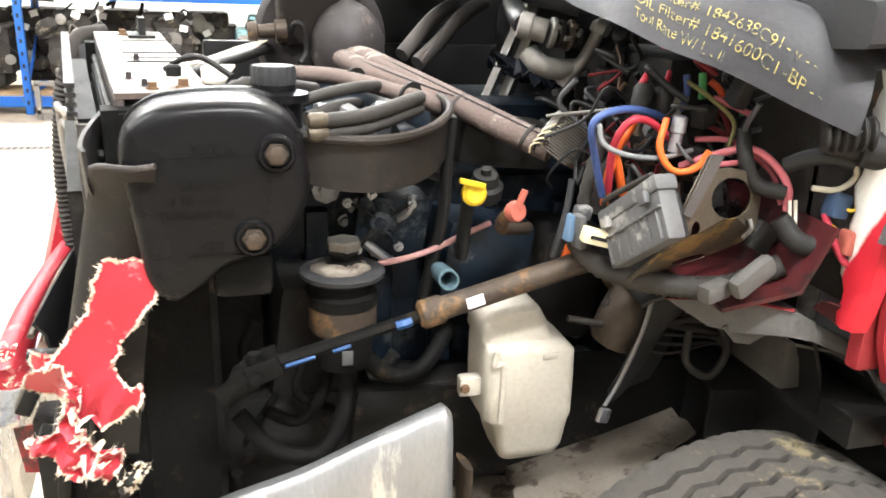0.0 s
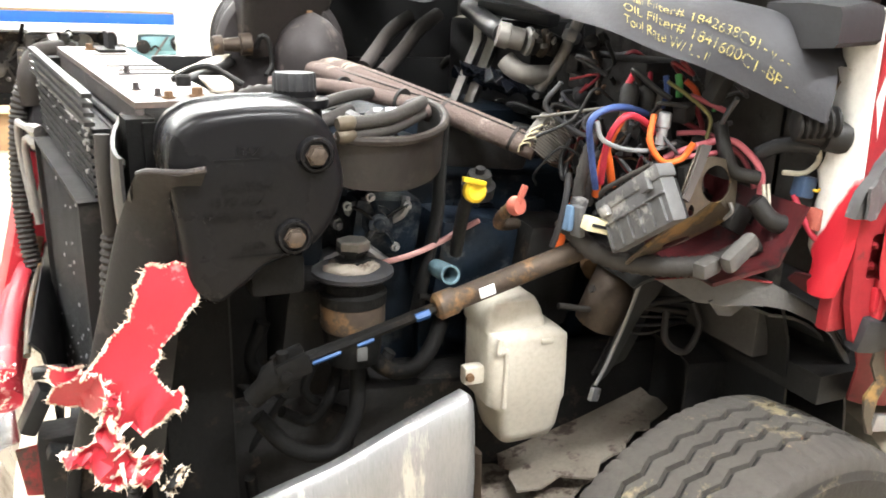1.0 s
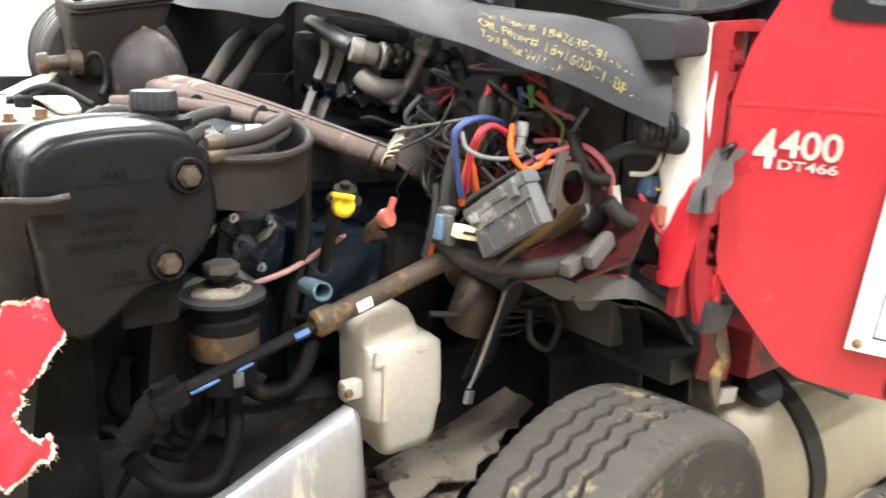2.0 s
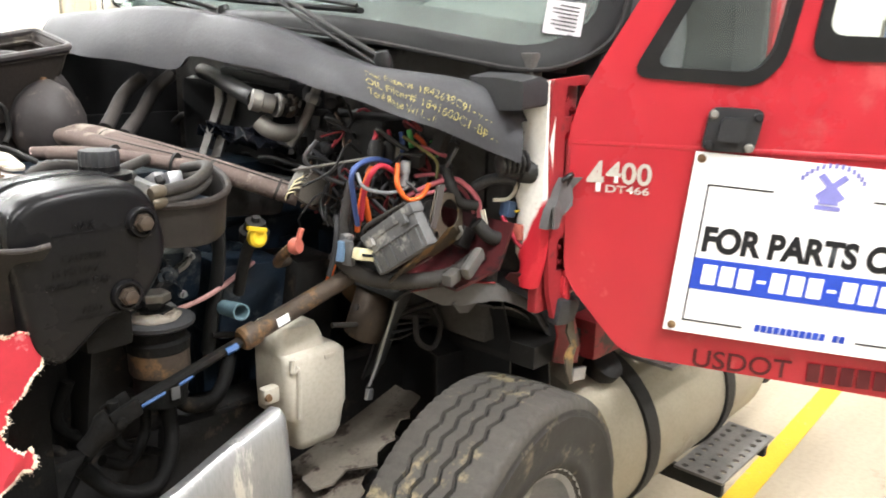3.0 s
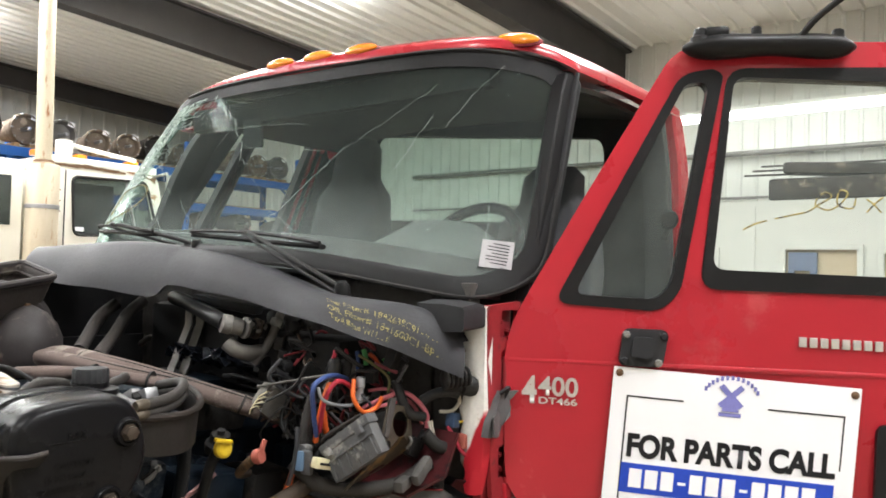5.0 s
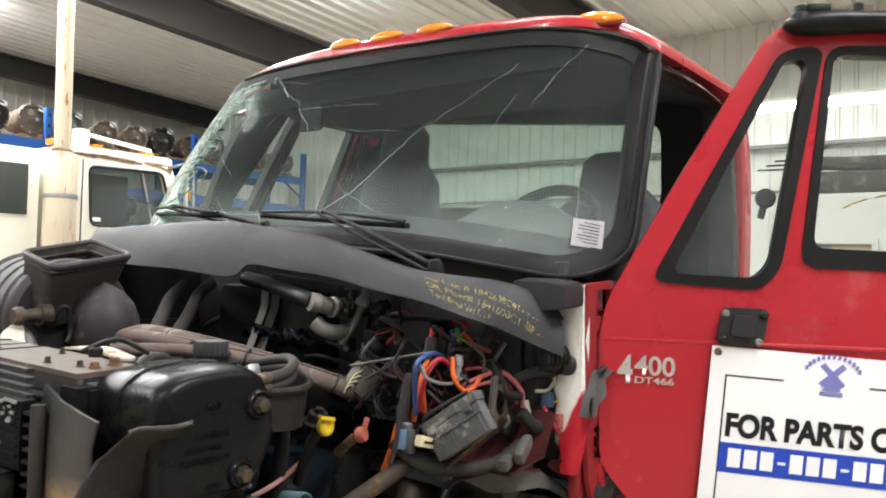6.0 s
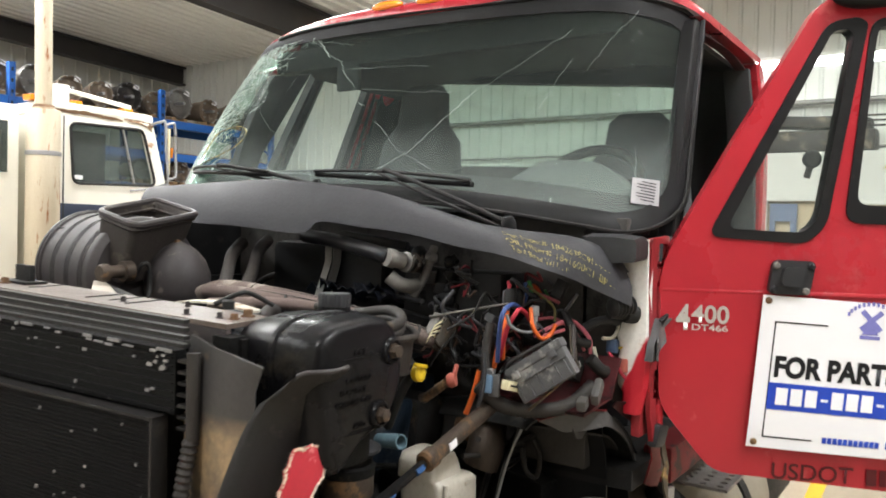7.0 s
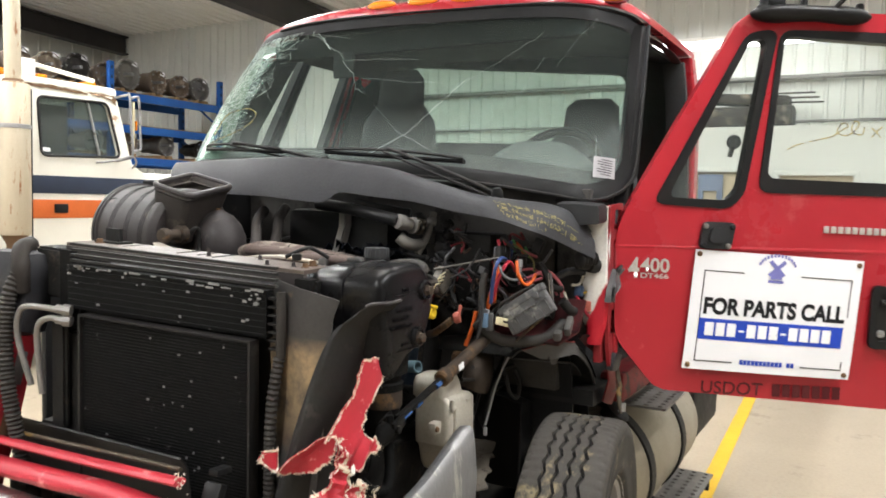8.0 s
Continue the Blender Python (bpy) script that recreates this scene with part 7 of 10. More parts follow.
hose("cable", [(0.555, 1.20, 1.43), (0.545, 1.19, 1.38), (0.535, 1.19, 1.33), (0.53, 1.20, 1.29)], 0.006, RUBBER_G, "grey cable")
bm = bmesh.new()
add_turned(bm, (0.86, 0.975, 1.535), (0.94, 0.925, 1.525), [(0, 0.02), (0.5, 0.02), (0.55, 0.028), (0.9, 0.03), (1, 0.02)], 18)
part("grommet", bm, RUBBER, truck, "black rubber grommet")

# braided harness over the engine
hose("harness", [(0.30, 2.02, 1.545), (0.31, 1.93, 1.565), (0.35, 1.75, 1.55), (0.42, 1.60, 1.52), (0.52, 1.47, 1.475), (0.60, 1.40, 1.44)], 0.034, HARNESS, "thick dusty braided wiring harness", 0.03, 0.75, 12)
hose("harness", [(0.30, 2.02, 1.55), (0.27, 1.93, 1.56), (0.30, 1.75, 1.55), (0.38, 1.62, 1.525), (0.50, 1.50, 1.49)], 0.028, HARNESS, "thick dusty braided wiring harness", 0.03, 0.75, 12)
hose("harness", [(0.13, 1.70, 1.55), (0.22, 1.62, 1.55), (0.31, 1.53, 1.535), (0.37, 1.50, 1.52), (0.40, 1.52, 1.50)], 0.020, HARNESS, "dusty braided harness", 0.03, 0.8, 10)
hose("harness", [(0.12, 1.78, 1.545), (0.22, 1.72, 1.545), (0.32, 1.60, 1.53)], 0.018, HARNESS, "dusty braided harness", 0.03, 0.8, 10)
# seams, tape and ties along the harness
for pts, dz in (([(0.31, 1.93, 1.565), (0.35, 1.75, 1.55), (0.42, 1.60, 1.52), (0.52, 1.47, 1.475), (0.60, 1.40, 1.44)], 0.0212), ([(0.27, 1.93, 1.56), (0.30, 1.75, 1.55), (0.38, 1.62, 1.525), (0.50, 1.50, 1.49)], 0.0172)):
    hose("harness_seam", [(x - 0.004, y - 0.016, z + dz) for x, y, z in pts], 0.0022, CONDUIT, "dark seam of the harness sleeve")
for c, d, r in (((0.33, 1.83, 1.557), (0.05, -0.18, -0.015), 0.037), ((0.455, 1.55, 1.502), (0.1, -0.13, -0.045), 0.037), ((0.56, 1.43, 1.458), (0.08, -0.07, -0.035), 0.036), ((0.40, 1.60, 1.515), (0.12, -0.12, -0.03), 0.031)):
    bm = bmesh.new()
    v = Vector(d).normalized() * 0.006
    v = v * 0.6
    add_rings(bm, [[Vector((p.x, p.y, c[2] + (p.z - c[2]) * 0.77)) for p in ring(Vector(c) + v * k, d, r * s, 20)] for k, s in ((-1, 0.9), (-1, 0.97), (1, 0.97), (1, 0.9))])
    part("harness_tie", bm, CONDUIT, truck, "dark tie round the harness")
for i in range(2):
    y = 1.50 - 0.012 * i
    hose("loose_strand", [(0.58 + 0.01 * i, y, 1.462), (0.62, y - 0.05, 1.43 + 0.006 * i), (0.655, y - 0.1, 1.405 + 0.008 * i), (0.665 + 0.005 * i, y - 0.14, 1.36)], 0.005, CONDUIT, "dark wire leaving the harness")
for p in ((0.34, 1.52, 1.53), (0.245, 1.63, 1.545), (0.45, 1.57, 1.51)):
    bm = bmesh.new()
    add_rings(bm, [[Vector((v.x, v.y, p[2] + (v.z - p[2]) * 0.76)) for v in ring(Vector(p) + Vector((0.002 * k, -0.002 * k, 0)), (0.6, -0.7, -0.1), 0.034, 20)] for k in (-1, 1)])
    part("cable_tie", bm, RUBBER, truck, "black cable tie")
hose("taped_hose", [(0.10, 1.40, 1.53), (0.18, 1.42, 1.55), (0.26, 1.50, 1.55), (0.30, 1.62, 1.53)], 0.011, CONDUIT, "black engine hose")
hose("taped_hose", [(0.12, 1.36, 1.51), (0.20, 1.45, 1.52), (0.25, 1.6, 1.50)], 0.013, CONDUIT, "black engine hose")
for k in range(22):
    x, y = rng.uniform(0.09, 0.30), rng.uniform(1.38, 1.75)
    tilted_box("top_fitting", (x, y, 1.49 + rng.uniform(-0.02, 0.02)), (rng.uniform(0.02, 0.05), rng.uniform(0.02, 0.05), rng.uniform(0.02, 0.05)), (rng.uniform(-30, 30), rng.uniform(-30, 30), rng.uniform(-40, 40)),
               rng.choice((STEEL_DARK, STEEL_DARK, ALLOY, ENGINE_BLUE, RUBBER_G)), "small engine-top fitting", 0.005)
tilted_box("engine_top", (0.2, 1.58, 1.44), (0.30, 0.42, 0.06), (0, 0, 4), ENGINE_BLUE, "dark engine top plate", 0.02)

# hoses in the dark lower bay
hose("lower_hose", [(-0.02, 1.30, 0.98), (0.04, 1.28, 0.91), (0.12, 1.28, 0.89), (0.17, 1.30, 0.95), (0.185, 1.33, 1.04)], 0.017, SHADED_GREASE, "large black lower hose")
hose("lower_hose", [(0.03, 1.32, 0.97), (0.09, 1.34, 0.93), (0.14, 1.36, 0.97), (0.16, 1.38, 1.05)], 0.012, SHADED_GREASE, "black lower hose")
hose("lower_hose", [(0.22, 1.40, 1.04), (0.27, 1.40, 0.985), (0.33, 1.40, 0.975), (0.38, 1.42, 1.01), (0.42, 1.46, 1.05)], 0.018, SHADED_GREASE, "dark rubber elbow")
hose("lower_hose", [(0.36, 1.42, 1.13), (0.42, 1.42, 1.115), (0.46, 1.42, 1.09)], 0.007, SHADED_GREASE, "thin grey hose")
hose("lower_hose", [(0.34, 1.40, 1.14), (0.40, 1.40, 1.125), (0.47, 1.40, 1.11)], 0.007, SHADED_GREASE, "thin grey hose")
for k in range(16):
    x, y, z = rng.uniform(-0.12, 0.42), rng.uniform(1.36, 1.52), rng.uniform(0.62, 1.2)
    pts = [(x, y, z), (x + rng.uniform(-0.08, 0.08), y + 0.02, z - 0.1), (x + rng.uniform(-0.12, 0.12), y + 0.05, z - rng.uniform(0.15, 0.3))]
    hose("dark_hose", pts, rng.uniform(0.007, 0.018), rng.choice((SHADED_GREASE, SHADED_GREASE, STEEL_DARK)), "dark hose in the engine bay")
hose("strap", [(0.40, 1.24, 0.86), (0.405, 1.24, 0.75), (0.42, 1.23, 0.62)], 0.035, SHAFT, "brown hanging strap", flat=0.25)
# hoses at the back of the bay
hose("heater_hose", [(0.63, 2.23, 1.69), (0.56, 2.20, 1.65), (0.50, 2.15, 1.60), (0.45, 2.11, 1.555)], 0.021, DUSTY_HOSE, "grey-brown heater hose")
hose("heater_hose", [(0.70, 2.18, 1.70), (0.63, 2.15, 1.66), (0.56, 2.10, 1.60), (0.48, 2.05, 1.54)], 0.021, DUSTY_HOSE, "grey heater hose")
for x0, x1, w in ((0.735, 0.672, 0.020), (0.690, 0.622, 0.015)):
    bm = bmesh.new()
    add_sheet(bm, [[(x0 - w, 1.885, 1.715), (x0, 1.87, 1.715), (x0 + w, 1.885, 1.715)], [(x0 - w, 1.885, 1.64), (x0, 1.87, 1.64), (x0 + w, 1.885, 1.64)], [(x1 - w, 1.885, 1.478), (x1, 1.87, 1.478), (x1 + w, 1.885, 1.478)]], 0.006)
    part("brace", bm, GEAR_ALU, truck, "dull bare metal brace", 30)
tilted_box("support_plate", (0.70, 1.70, 1.712), (0.05, 0.22, 0.03), (8, 0, 24), RUBBER_G, "grey support under the cowl", 0.01)
for k in range(7):
    q = random.Random(300 + k)
    y, z = 1.58 + 0.05 * k, 1.555 + 0.008 * (k % 3)
    bm = bmesh.new()
    add_sheet(bm, [[(0.64 + q.uniform(-0.02, 0.02) + 0.03 * j, y + 0.016 * i, z + 0.03 * math.sin(i * 1.7 + k) * 0.5 + q.uniform(-0.012, 0.012) - 0.012 * j) for i in range(5)] for j in range(4)], 0.002)
    part("crumpled_film", bm, FILM, truck, "crumpled blue-black plastic film", 25)
# bright valve, elbow and tee under the cowl
hose("heater_pipe", [(0.72, 2.02, 1.72), (0.665, 1.86, 1.71), (0.615, 1.70, 1.692), (0.585, 1.585, 1.676), (0.583, 1.55, 1.668)], 0.023, BLACK_PL, "black heater pipe", seg=16)
bm = bmesh.new()
add_turned(bm, (0.568, 1.548, 1.669), (0.622, 1.527, 1.656), [(0, 0.018), (0.05, 0.027), (0.45, 0.028), (0.5, 0.024), (1, 0.024)], 24)
valve = part("heater_valve", bm, FINNED, truck, "pale banded heater valve", 40)
for k, (x, r) in enumerate(((0.632, 0.031), (0.650, 0.028), (0.670, 0.031), (0.690, 0.024))):
    bm = bmesh.new()
    add_turned(bm, (x - 0.006, 1.524, 1.656 - 0.1 * (x - 0.622)), (x + 0.007, 1.522, 1.654 - 0.1 * (x - 0.622)), [(0, r * 0.8), (0.2, r), (0.8, r), (1, r * 0.8)], 20)
    part("clamp_ring", bm, (GEAR_ALU, STEEL_DARK, SHAFT, STEEL_DARK)[k], valve, "tarnished clamp ring")
for k in range(5):
    bm = bmesh.new()
    add_box(bm, (0.632 + 0.012 * k, 1.492, 1.668 - 0.011 * (k % 3)), (0.016, 0.006, 0.010), 0.001, pose(0, 0, 0, 0, 35 - 20 * k, 8 * k))
    part("clamp_tab", bm, (FINNED, GEAR_GREY)[k % 2], valve)
hose("valve_hose", [(0.69, 1.53, 1.648), (0.73, 1.54, 1.64), (0.77, 1.56, 1.65), (0.80, 1.60, 1.68)], 0.024, RUBBER, "black heater hose", seg=14)
hose("pipe_elbow", [(0.60, 1.56, 1.612), (0.615, 1.54, 1.592), (0.645, 1.525, 1.582), (0.69, 1.52, 1.582)], 0.022, FINNED, "bluish bare metal pipe elbow", seg=16)
hose("pipe_elbow", [(0.665, 1.52, 1.548), (0.680, 1.512, 1.575), (0.702, 1.505, 1.608), (0.722, 1.502, 1.65), (0.744, 1.50, 1.70)], 0.013, FINNED, "bare metal tee pipe", seg=12)
bm = bmesh.new()
add_turned(bm, (0.724, 1.50, 1.655), (0.734, 1.50, 1.678), [(0, 0.017), (0.2, 0.021), (0.8, 0.021), (1, 0.017)], 6)
part("pipe_nut", bm, GEAR_ALU, truck, "bare metal pipe nut")
hose("support_rod", [(0.585, 1.40, 1.506), (0.615, 1.29, 1.531), (0.645, 1.18, 1.556)], 0.0035, FINNED, "thin bare steel rod")
for k in range(14):
    x, z = 0.735 + 0.012 * (k % 5) + rng.uniform(-0.01, 0.01), 1.50 + 0.012 * k + rng.uniform(-0.01, 0.01)
    bm = bmesh.new()
    add_turned(bm, (x, 1.46, z), (x + rng.uniform(-0.03, 0.03), 1.43 + rng.uniform(-0.02, 0.01), z + rng.uniform(-0.02, 0.02)), [(0, 0.012), (0.5, 0.012), (0.55, 0.017), (0.9, 0.016), (1, 0.008)], 10)
    part("plug", bm, rng.choice((BLACK_PL, RUBBER_G, STEEL_DARK, FUSEBOX)), truck, "dark plug on the firewall")
tilted_box("heater_box", (0.84, 1.95, 1.58), (0.2, 0.5, 0.24), (0, 0, 0), BLACK_PL, "black heater box on the firewall", 0.03)
tilted_box("heater_box", (0.84, 1.45, 1.5), (0.16, 0.36, 0.26), (0, 0, 0), STEEL_DARK, "black box on the firewall", 0.02)
for k in range(9):
    x, y, z = rng.uniform(0.62, 0.8), rng.uniform(1.6, 2.3), rng.uniform(1.42, 1.58)
    pts = [(x, y, z), (x + rng.uniform(-0.05, 0.05), y - 0.09, z + rng.uniform(-0.03, 0.05)), (x + rng.uniform(-0.08, 0.08), y - 0.2, z + rng.uniform(-0.06, 0.04))]
    hose("rear_hose", pts, rng.uniform(0.004, 0.013), rng.choice((RUBBER_D, BLACK_PL, STEEL_DARK)), "dark hose at the firewall")

# ---- air cleaner and intake ----
bm = bmesh.new()
prof = [(0.0, 0.10), (0.0, 0.165), (0.015, 0.182), (0.04, 0.188), (0.07, 0.188), (0.075, 0.180), (0.085, 0.180), (0.09, 0.186), (0.11, 0.186), (0.12, 0.180)]
prof += [(0.14, 0.1795), (0.93, 0.1795), (0.96, 0.177), (1.0, 0.16)]
add_turned(bm, (0.288, 2.585, 1.600), (0.245, 2.215, 1.588), prof, 48)
aircan = part("air_cleaner", bm, CANISTER, truck, "dark ribbed air cleaner canister")
# black bands raised on the plain drum paint in the shade of grooves
for f in (0.30, 0.33, 0.36, 0.56, 0.59, 0.62, 0.80, 0.83, 0.86):
    bm = bmesh.new()
    p, d = Vector((0.288, 2.585, 1.600)), Vector((-0.043, -0.37, -0.012))
    add_rings(bm, [ring(p + d * (f + g), d, r, 48) for g, r in ((-0.005, 0.176), (-0.0045, 0.1808), (0.0045, 0.1808), (0.005, 0.176))])
    part("drum_groove", bm, RUBBER, aircan, "black band painted as a shaded groove round the drum", 50)
for f in (0.5, 4.2):
    bm = bmesh.new()
    c = Vector((0.287, 2.56, 1.60)) + Vector((-0.186 * math.cos(f * 0.2), -0.02, 0.05 * f - 0.10))
    add_box(bm, c, (0.02, 0.05, 0.04), 0.006)
    part("latch", bm, BLACK_PL, aircan, "black canister latch")
# open rubber boot on the canister
quad = [Vector(p) for p in ((0.115, 2.287, 1.784), (0.125, 2.107, 1.739), (0.418, 2.185, 1.784), (0.389, 2.377, 1.83))]
cen = sum(quad, Vector()) / 4
loop = rounded(quad, 0.035, 5)
base = Vector((0.235, 2.27, 1.60))


def boot_ring(s, f):
    return [cen.lerp(base, f) + (Vector(p) - cen) * s for p in loop]


bm = bmesh.new()
add_rings(bm, [boot_ring(s, f) for s, f in ((0.5, 0.75), (0.72, 0.5), (0.80, 0.22), (0.82, 0.05), (0.88, 0.01), (0.97, 0.02), (0.98, 0.10), (0.93, 0.13), (0.92, 0.2), (0.86, 0.5), (0.74, 1.0))])
boot = part("intake_boot", bm, BOOT, aircan, "dusty rubber intake boot, open upward", 40)
bm = bmesh.new()
rim_line = [boot_ring(0.94, 0.015)[k] for k in range(0, len(loop), 1)]
add_hose(bm, rim_line + rim_line[:1], 0.011, 8, 1)
part("rolled_rim", bm, CANISTER, boot, "rolled brown-grey rubber rim")
bm = bmesh.new()
add_hose(bm, [boot_ring(0.74, 0.12)[k] for k in range(0, len(loop))] + [boot_ring(0.74, 0.12)[0]], 0.006, 6, 1)
part("inner_lip", bm, BOOT, boot)
bm = bmesh.new()
add_turned(bm, (0.31, 2.16, 1.48), (0.315, 2.16, 1.695), [(0, 0.05), (0.1, 0.082), (0.3, 0.100), (0.55, 0.098), (0.75, 0.08), (0.9, 0.05), (0.97, 0.022), (1.0, 0.008)], 32)
part("resonator", bm, CANISTER, truck, "dark pear-shaped rubber resonator", 60)
bm = bmesh.new()
add_turned(bm, (0.31, 2.16, 1.685), (0.31, 2.16, 1.70), [(0, 0.012), (1, 0.008)], 8)
part("resonator_tip", bm, RUST, truck)
bm = bmesh.new()
add_turned(bm, (0.05, 2.16, 1.605), (0.15, 2.16, 1.61), [(0, 0.022), (0.1, 0.026), (0.25, 0.026), (0.27, 0.017), (0.7, 0.020), (0.72, 0.03), (1, 0.03)], 14)
part("canister_valve", bm, SHAFT, truck, "brown canister outlet")
hose("canister_wire", [(0.16, 2.15, 1.60), (0.17, 2.13, 1.63), (0.19, 2.13, 1.62), (0.20, 2.14, 1.56), (0.18, 2.12, 1.53)], 0.007, RUBBER, "black wire")
# pale leaf-like cover pieces behind the radiator plate
for outline, label in (([(-0.135, 1.75), (-0.10, 1.79), (0.02, 2.0), (0.108, 2.23), (0.090, 2.25), (0.01, 2.13), (-0.08, 1.95), (-0.125, 1.83)], "long pale dust-covered cover strip"),
                       ([(-0.052, 1.43), (-0.056, 1.55), (-0.045, 1.68), (-0.018, 1.735), (0.010, 1.70), (0.004, 1.57), (-0.014, 1.43)], "pale leaf-shaped plastic cover")):
    bm = bmesh.new()
    add_holed(bm, rounded(outline, 0.02, 3), [], lambda u, v, w: Vector((u, v, 1.560 + 0.014 * math.sin(v * 9) + 0.25 * abs(u + 0.02) * 0.2 - w)), 0.005)
    part("dusty_cover", bm, PALE_DUST, truck, label)
hose("fan_duct_edge", [(-0.10, 1.70, 1.54), (-0.03, 1.86, 1.55), (0.05, 2.06, 1.555), (0.10, 2.2, 1.56)], 0.012, RUBBER, "dark edge under the pale strip")
hose("overflow_hose", [(-0.02, 1.42, 1.545), (0.03, 1.46, 1.558), (0.09, 1.50, 1.55), (0.16, 1.60, 1.53)], 0.013, CONDUIT, "ribbed black overflow hose", wave=0.10)

# ---- wheel arch, frame, tanks and steps ----
ARCH_OUT = [(0.685, 1.13, 1.210), (0.712, 1.115, 1.230), (0.77, 1.063, 1.250), (0.82, 1.018, 1.256), (0.87, 0.985, 1.252), (0.92, 0.982, 1.226), (0.995, 0.982, 1.185), (1.053, 0.982, 1.139), (1.103, 0.982, 1.08), (1.135, 0.982, 1.0)]
outer = smooth_line(ARCH_OUT, 4)
bm = bmesh.new()
add_sheet(bm, [[p + Vector((0.35 * max(0.0, 0.8 - p.x) * k, dy, dz)) for p in outer] for k, dy, dz in ((0, 0.006, -0.004), (0.3, 0.06, -0.004), (1, 0.22, -0.012), (2, 0.45, -0.03))], 0.006)
liner = part("arch_liner", bm, RUBBER_D, truck, "black plastic wheel arch liner", 50)


def arch_at(u, v, w):
    """The lip stands upright, and turns inwards ahead of the wheel."""
    return Vector((u, max(0.98, 0.98 + 0.9 * (0.86 - u)) + w + 0.004 * math.sin(v * 50 + u * 30), v))


bm = bmesh.new()
lip = [(0.642, 0.976), (0.658, 1.038), (0.672, 1.109), (0.679, 1.175), (0.681, 1.216), (0.712, 1.233), (0.77, 1.251), (0.819, 1.257), (0.869, 1.253), (0.919, 1.227), (0.994, 1.186), (1.053, 1.14), (1.103, 1.081), (1.125, 1.042),
       (1.102, 1.059), (1.05, 1.123), (0.986, 1.162), (0.913, 1.195), (0.86, 1.209), (0.809, 1.196), (0.772, 1.196), (0.742, 1.157), (0.731, 1.119), (0.727, 1.071), (0.712, 1.018), (0.694, 0.990)]
add_holed(bm, lip[5:21], [], arch_at, 0.006)
part("arch_lip", bm, ARCH, liner, "dusty dark lip of the wheel arch")
front = smooth_line([(0.712, 1.150, 1.232), (0.730, 1.190, 1.165), (0.735, 1.222, 1.09), (0.712, 1.236, 1.0), (0.685, 1.243, 0.935)], 4)
bm = bmesh.new()
add_sheet(bm, [[p + Vector((dx * (1 - 0.5 * k / 16), dy, 0.01 * math.sin(k * 0.8) + dz)) for dx, dy, dz in ((0, 0, 0), (0.03, 0.012, 0.004), (0.085, 0.03, 0.0), (0.15, 0.06, 0.012))] for k, p in enumerate(front)], 0.005)
part("arch_panel", bm, ARCH_DARK, liner, "black front panel of the wheel arch", 50)
bm = bmesh.new()
add_sheet(bm, [[p + Vector((0.06 + dx, 0.085 + dy, -0.01)) for dx, dy in ((0, 0), (0.05, 0.01), (0.12, 0.04))] for p in front], 0.005)
part("arch_panel", bm, ARCH_DARK, liner, "second black panel behind the arch front", 50)
hose("arch_edge", [p + Vector((-0.002, -0.003, 0)) for p in front[::3]], 0.0045, ALLOY, "bare worn arch edge", flat=0.6)
hose("arch_edge", [p + Vector((0.058, 0.08, -0.01)) for p in front[4::3]], 0.003, RUBBER_G, "worn edge of the second panel", flat=0.6)
bm = bmesh.new()
add_box(bm, (0.688, 1.236, 0.93), (0.03, 0.012, 0.03), 0.004, pose(0, 0, 0, 0, 20, 20))
part("panel_clip", bm, ALLOY, liner, "bright clip at the foot of the panel")
hose("arch_edge", [arch_at(u, v, -0.004) for u, v in lip[5:9]], 0.005, RED_DUSTY, "pale worn red arch edge", flat=0.5)
hose("arch_edge", [arch_at(u, v, -0.004) for u, v in lip[9:13]], 0.004, RUBBER_G, "pale worn arch edge", flat=0.5)
bm = bmesh.new()
add_holed(bm, ragged([(0.785, 1.205), (0.87, 1.215), (0.885, 1.19), (0.845, 1.168), (0.81, 1.175)], 0.02, 0.003, 41), [], lambda u, v, w: Vector((u, 1.04 + w, v)), 0.004)
part("stay_plate", bm, ARCH, liner, "bent stay plate under the arch")
hose("hanging_loop", [(1.02, 1.40, 1.03), (1.14, 1.46, 0.93), (1.22, 1.49, 0.82), (1.27, 1.49, 0.80), (1.31, 1.49, 0.86), (1.28, 1.48, 0.96), (1.15, 1.45, 1.02), (1.0, 1.40, 1.05)], 0.009, RUBBER_G, "hanging loop of black hose")
# dark inner structure behind the wheel
for y in (1.48, 2.26):
    bm = bmesh.new()
    add_box(bm, (2.6, y, 0.80), (6.0, 0.08, 0.26), 0.01)
    part("frame_rail", bm, STEEL_DARK, truck, "black chassis rail")
bm = bmesh.new()
add_turned(bm, (0.86, 1.15, 0.51), (0.86, 2.59, 0.51), [(0, 0.06), (0.1, 0.05), (0.3, 0.055), (0.7, 0.055), (0.9, 0.05), (1, 0.06)], 16)
part("front_axle", bm, STEEL_DARK, truck, "dark front axle")
tilted_box("inner_wall", (0.45, 2.62, 1.1), (1.05, 0.03, 0.9), (0, 0, 0), BLACK_PL, "black inner fender", 0.01)
tilted_box("far_fender", (0.68, 2.63, 1.62), (0.62, 0.03, 0.36), (0, 0, 0), BLACK_PL, "black far inner fender panel", 0.01)
bm = bmesh.new()
tub = smooth_line([(0.93, 0, 1.16), (1.03, 0, 1.13), (1.12, 0, 1.06), (1.19, 0, 0.95), (1.22, 0, 0.80)], 4)
add_sheet(bm, [[Vector((p.x + 0.03 * (y - 1.0), y, p.z - 0.05 * (y - 1.0))) for p in tub] for y in (1.03, 1.08, 1.2, 1.36)], 0.006)
part("arch_tub", bm, ARCH, liner, "scuffed rear part of the wheel arch", 60)
bm = bmesh.new()
rows = []
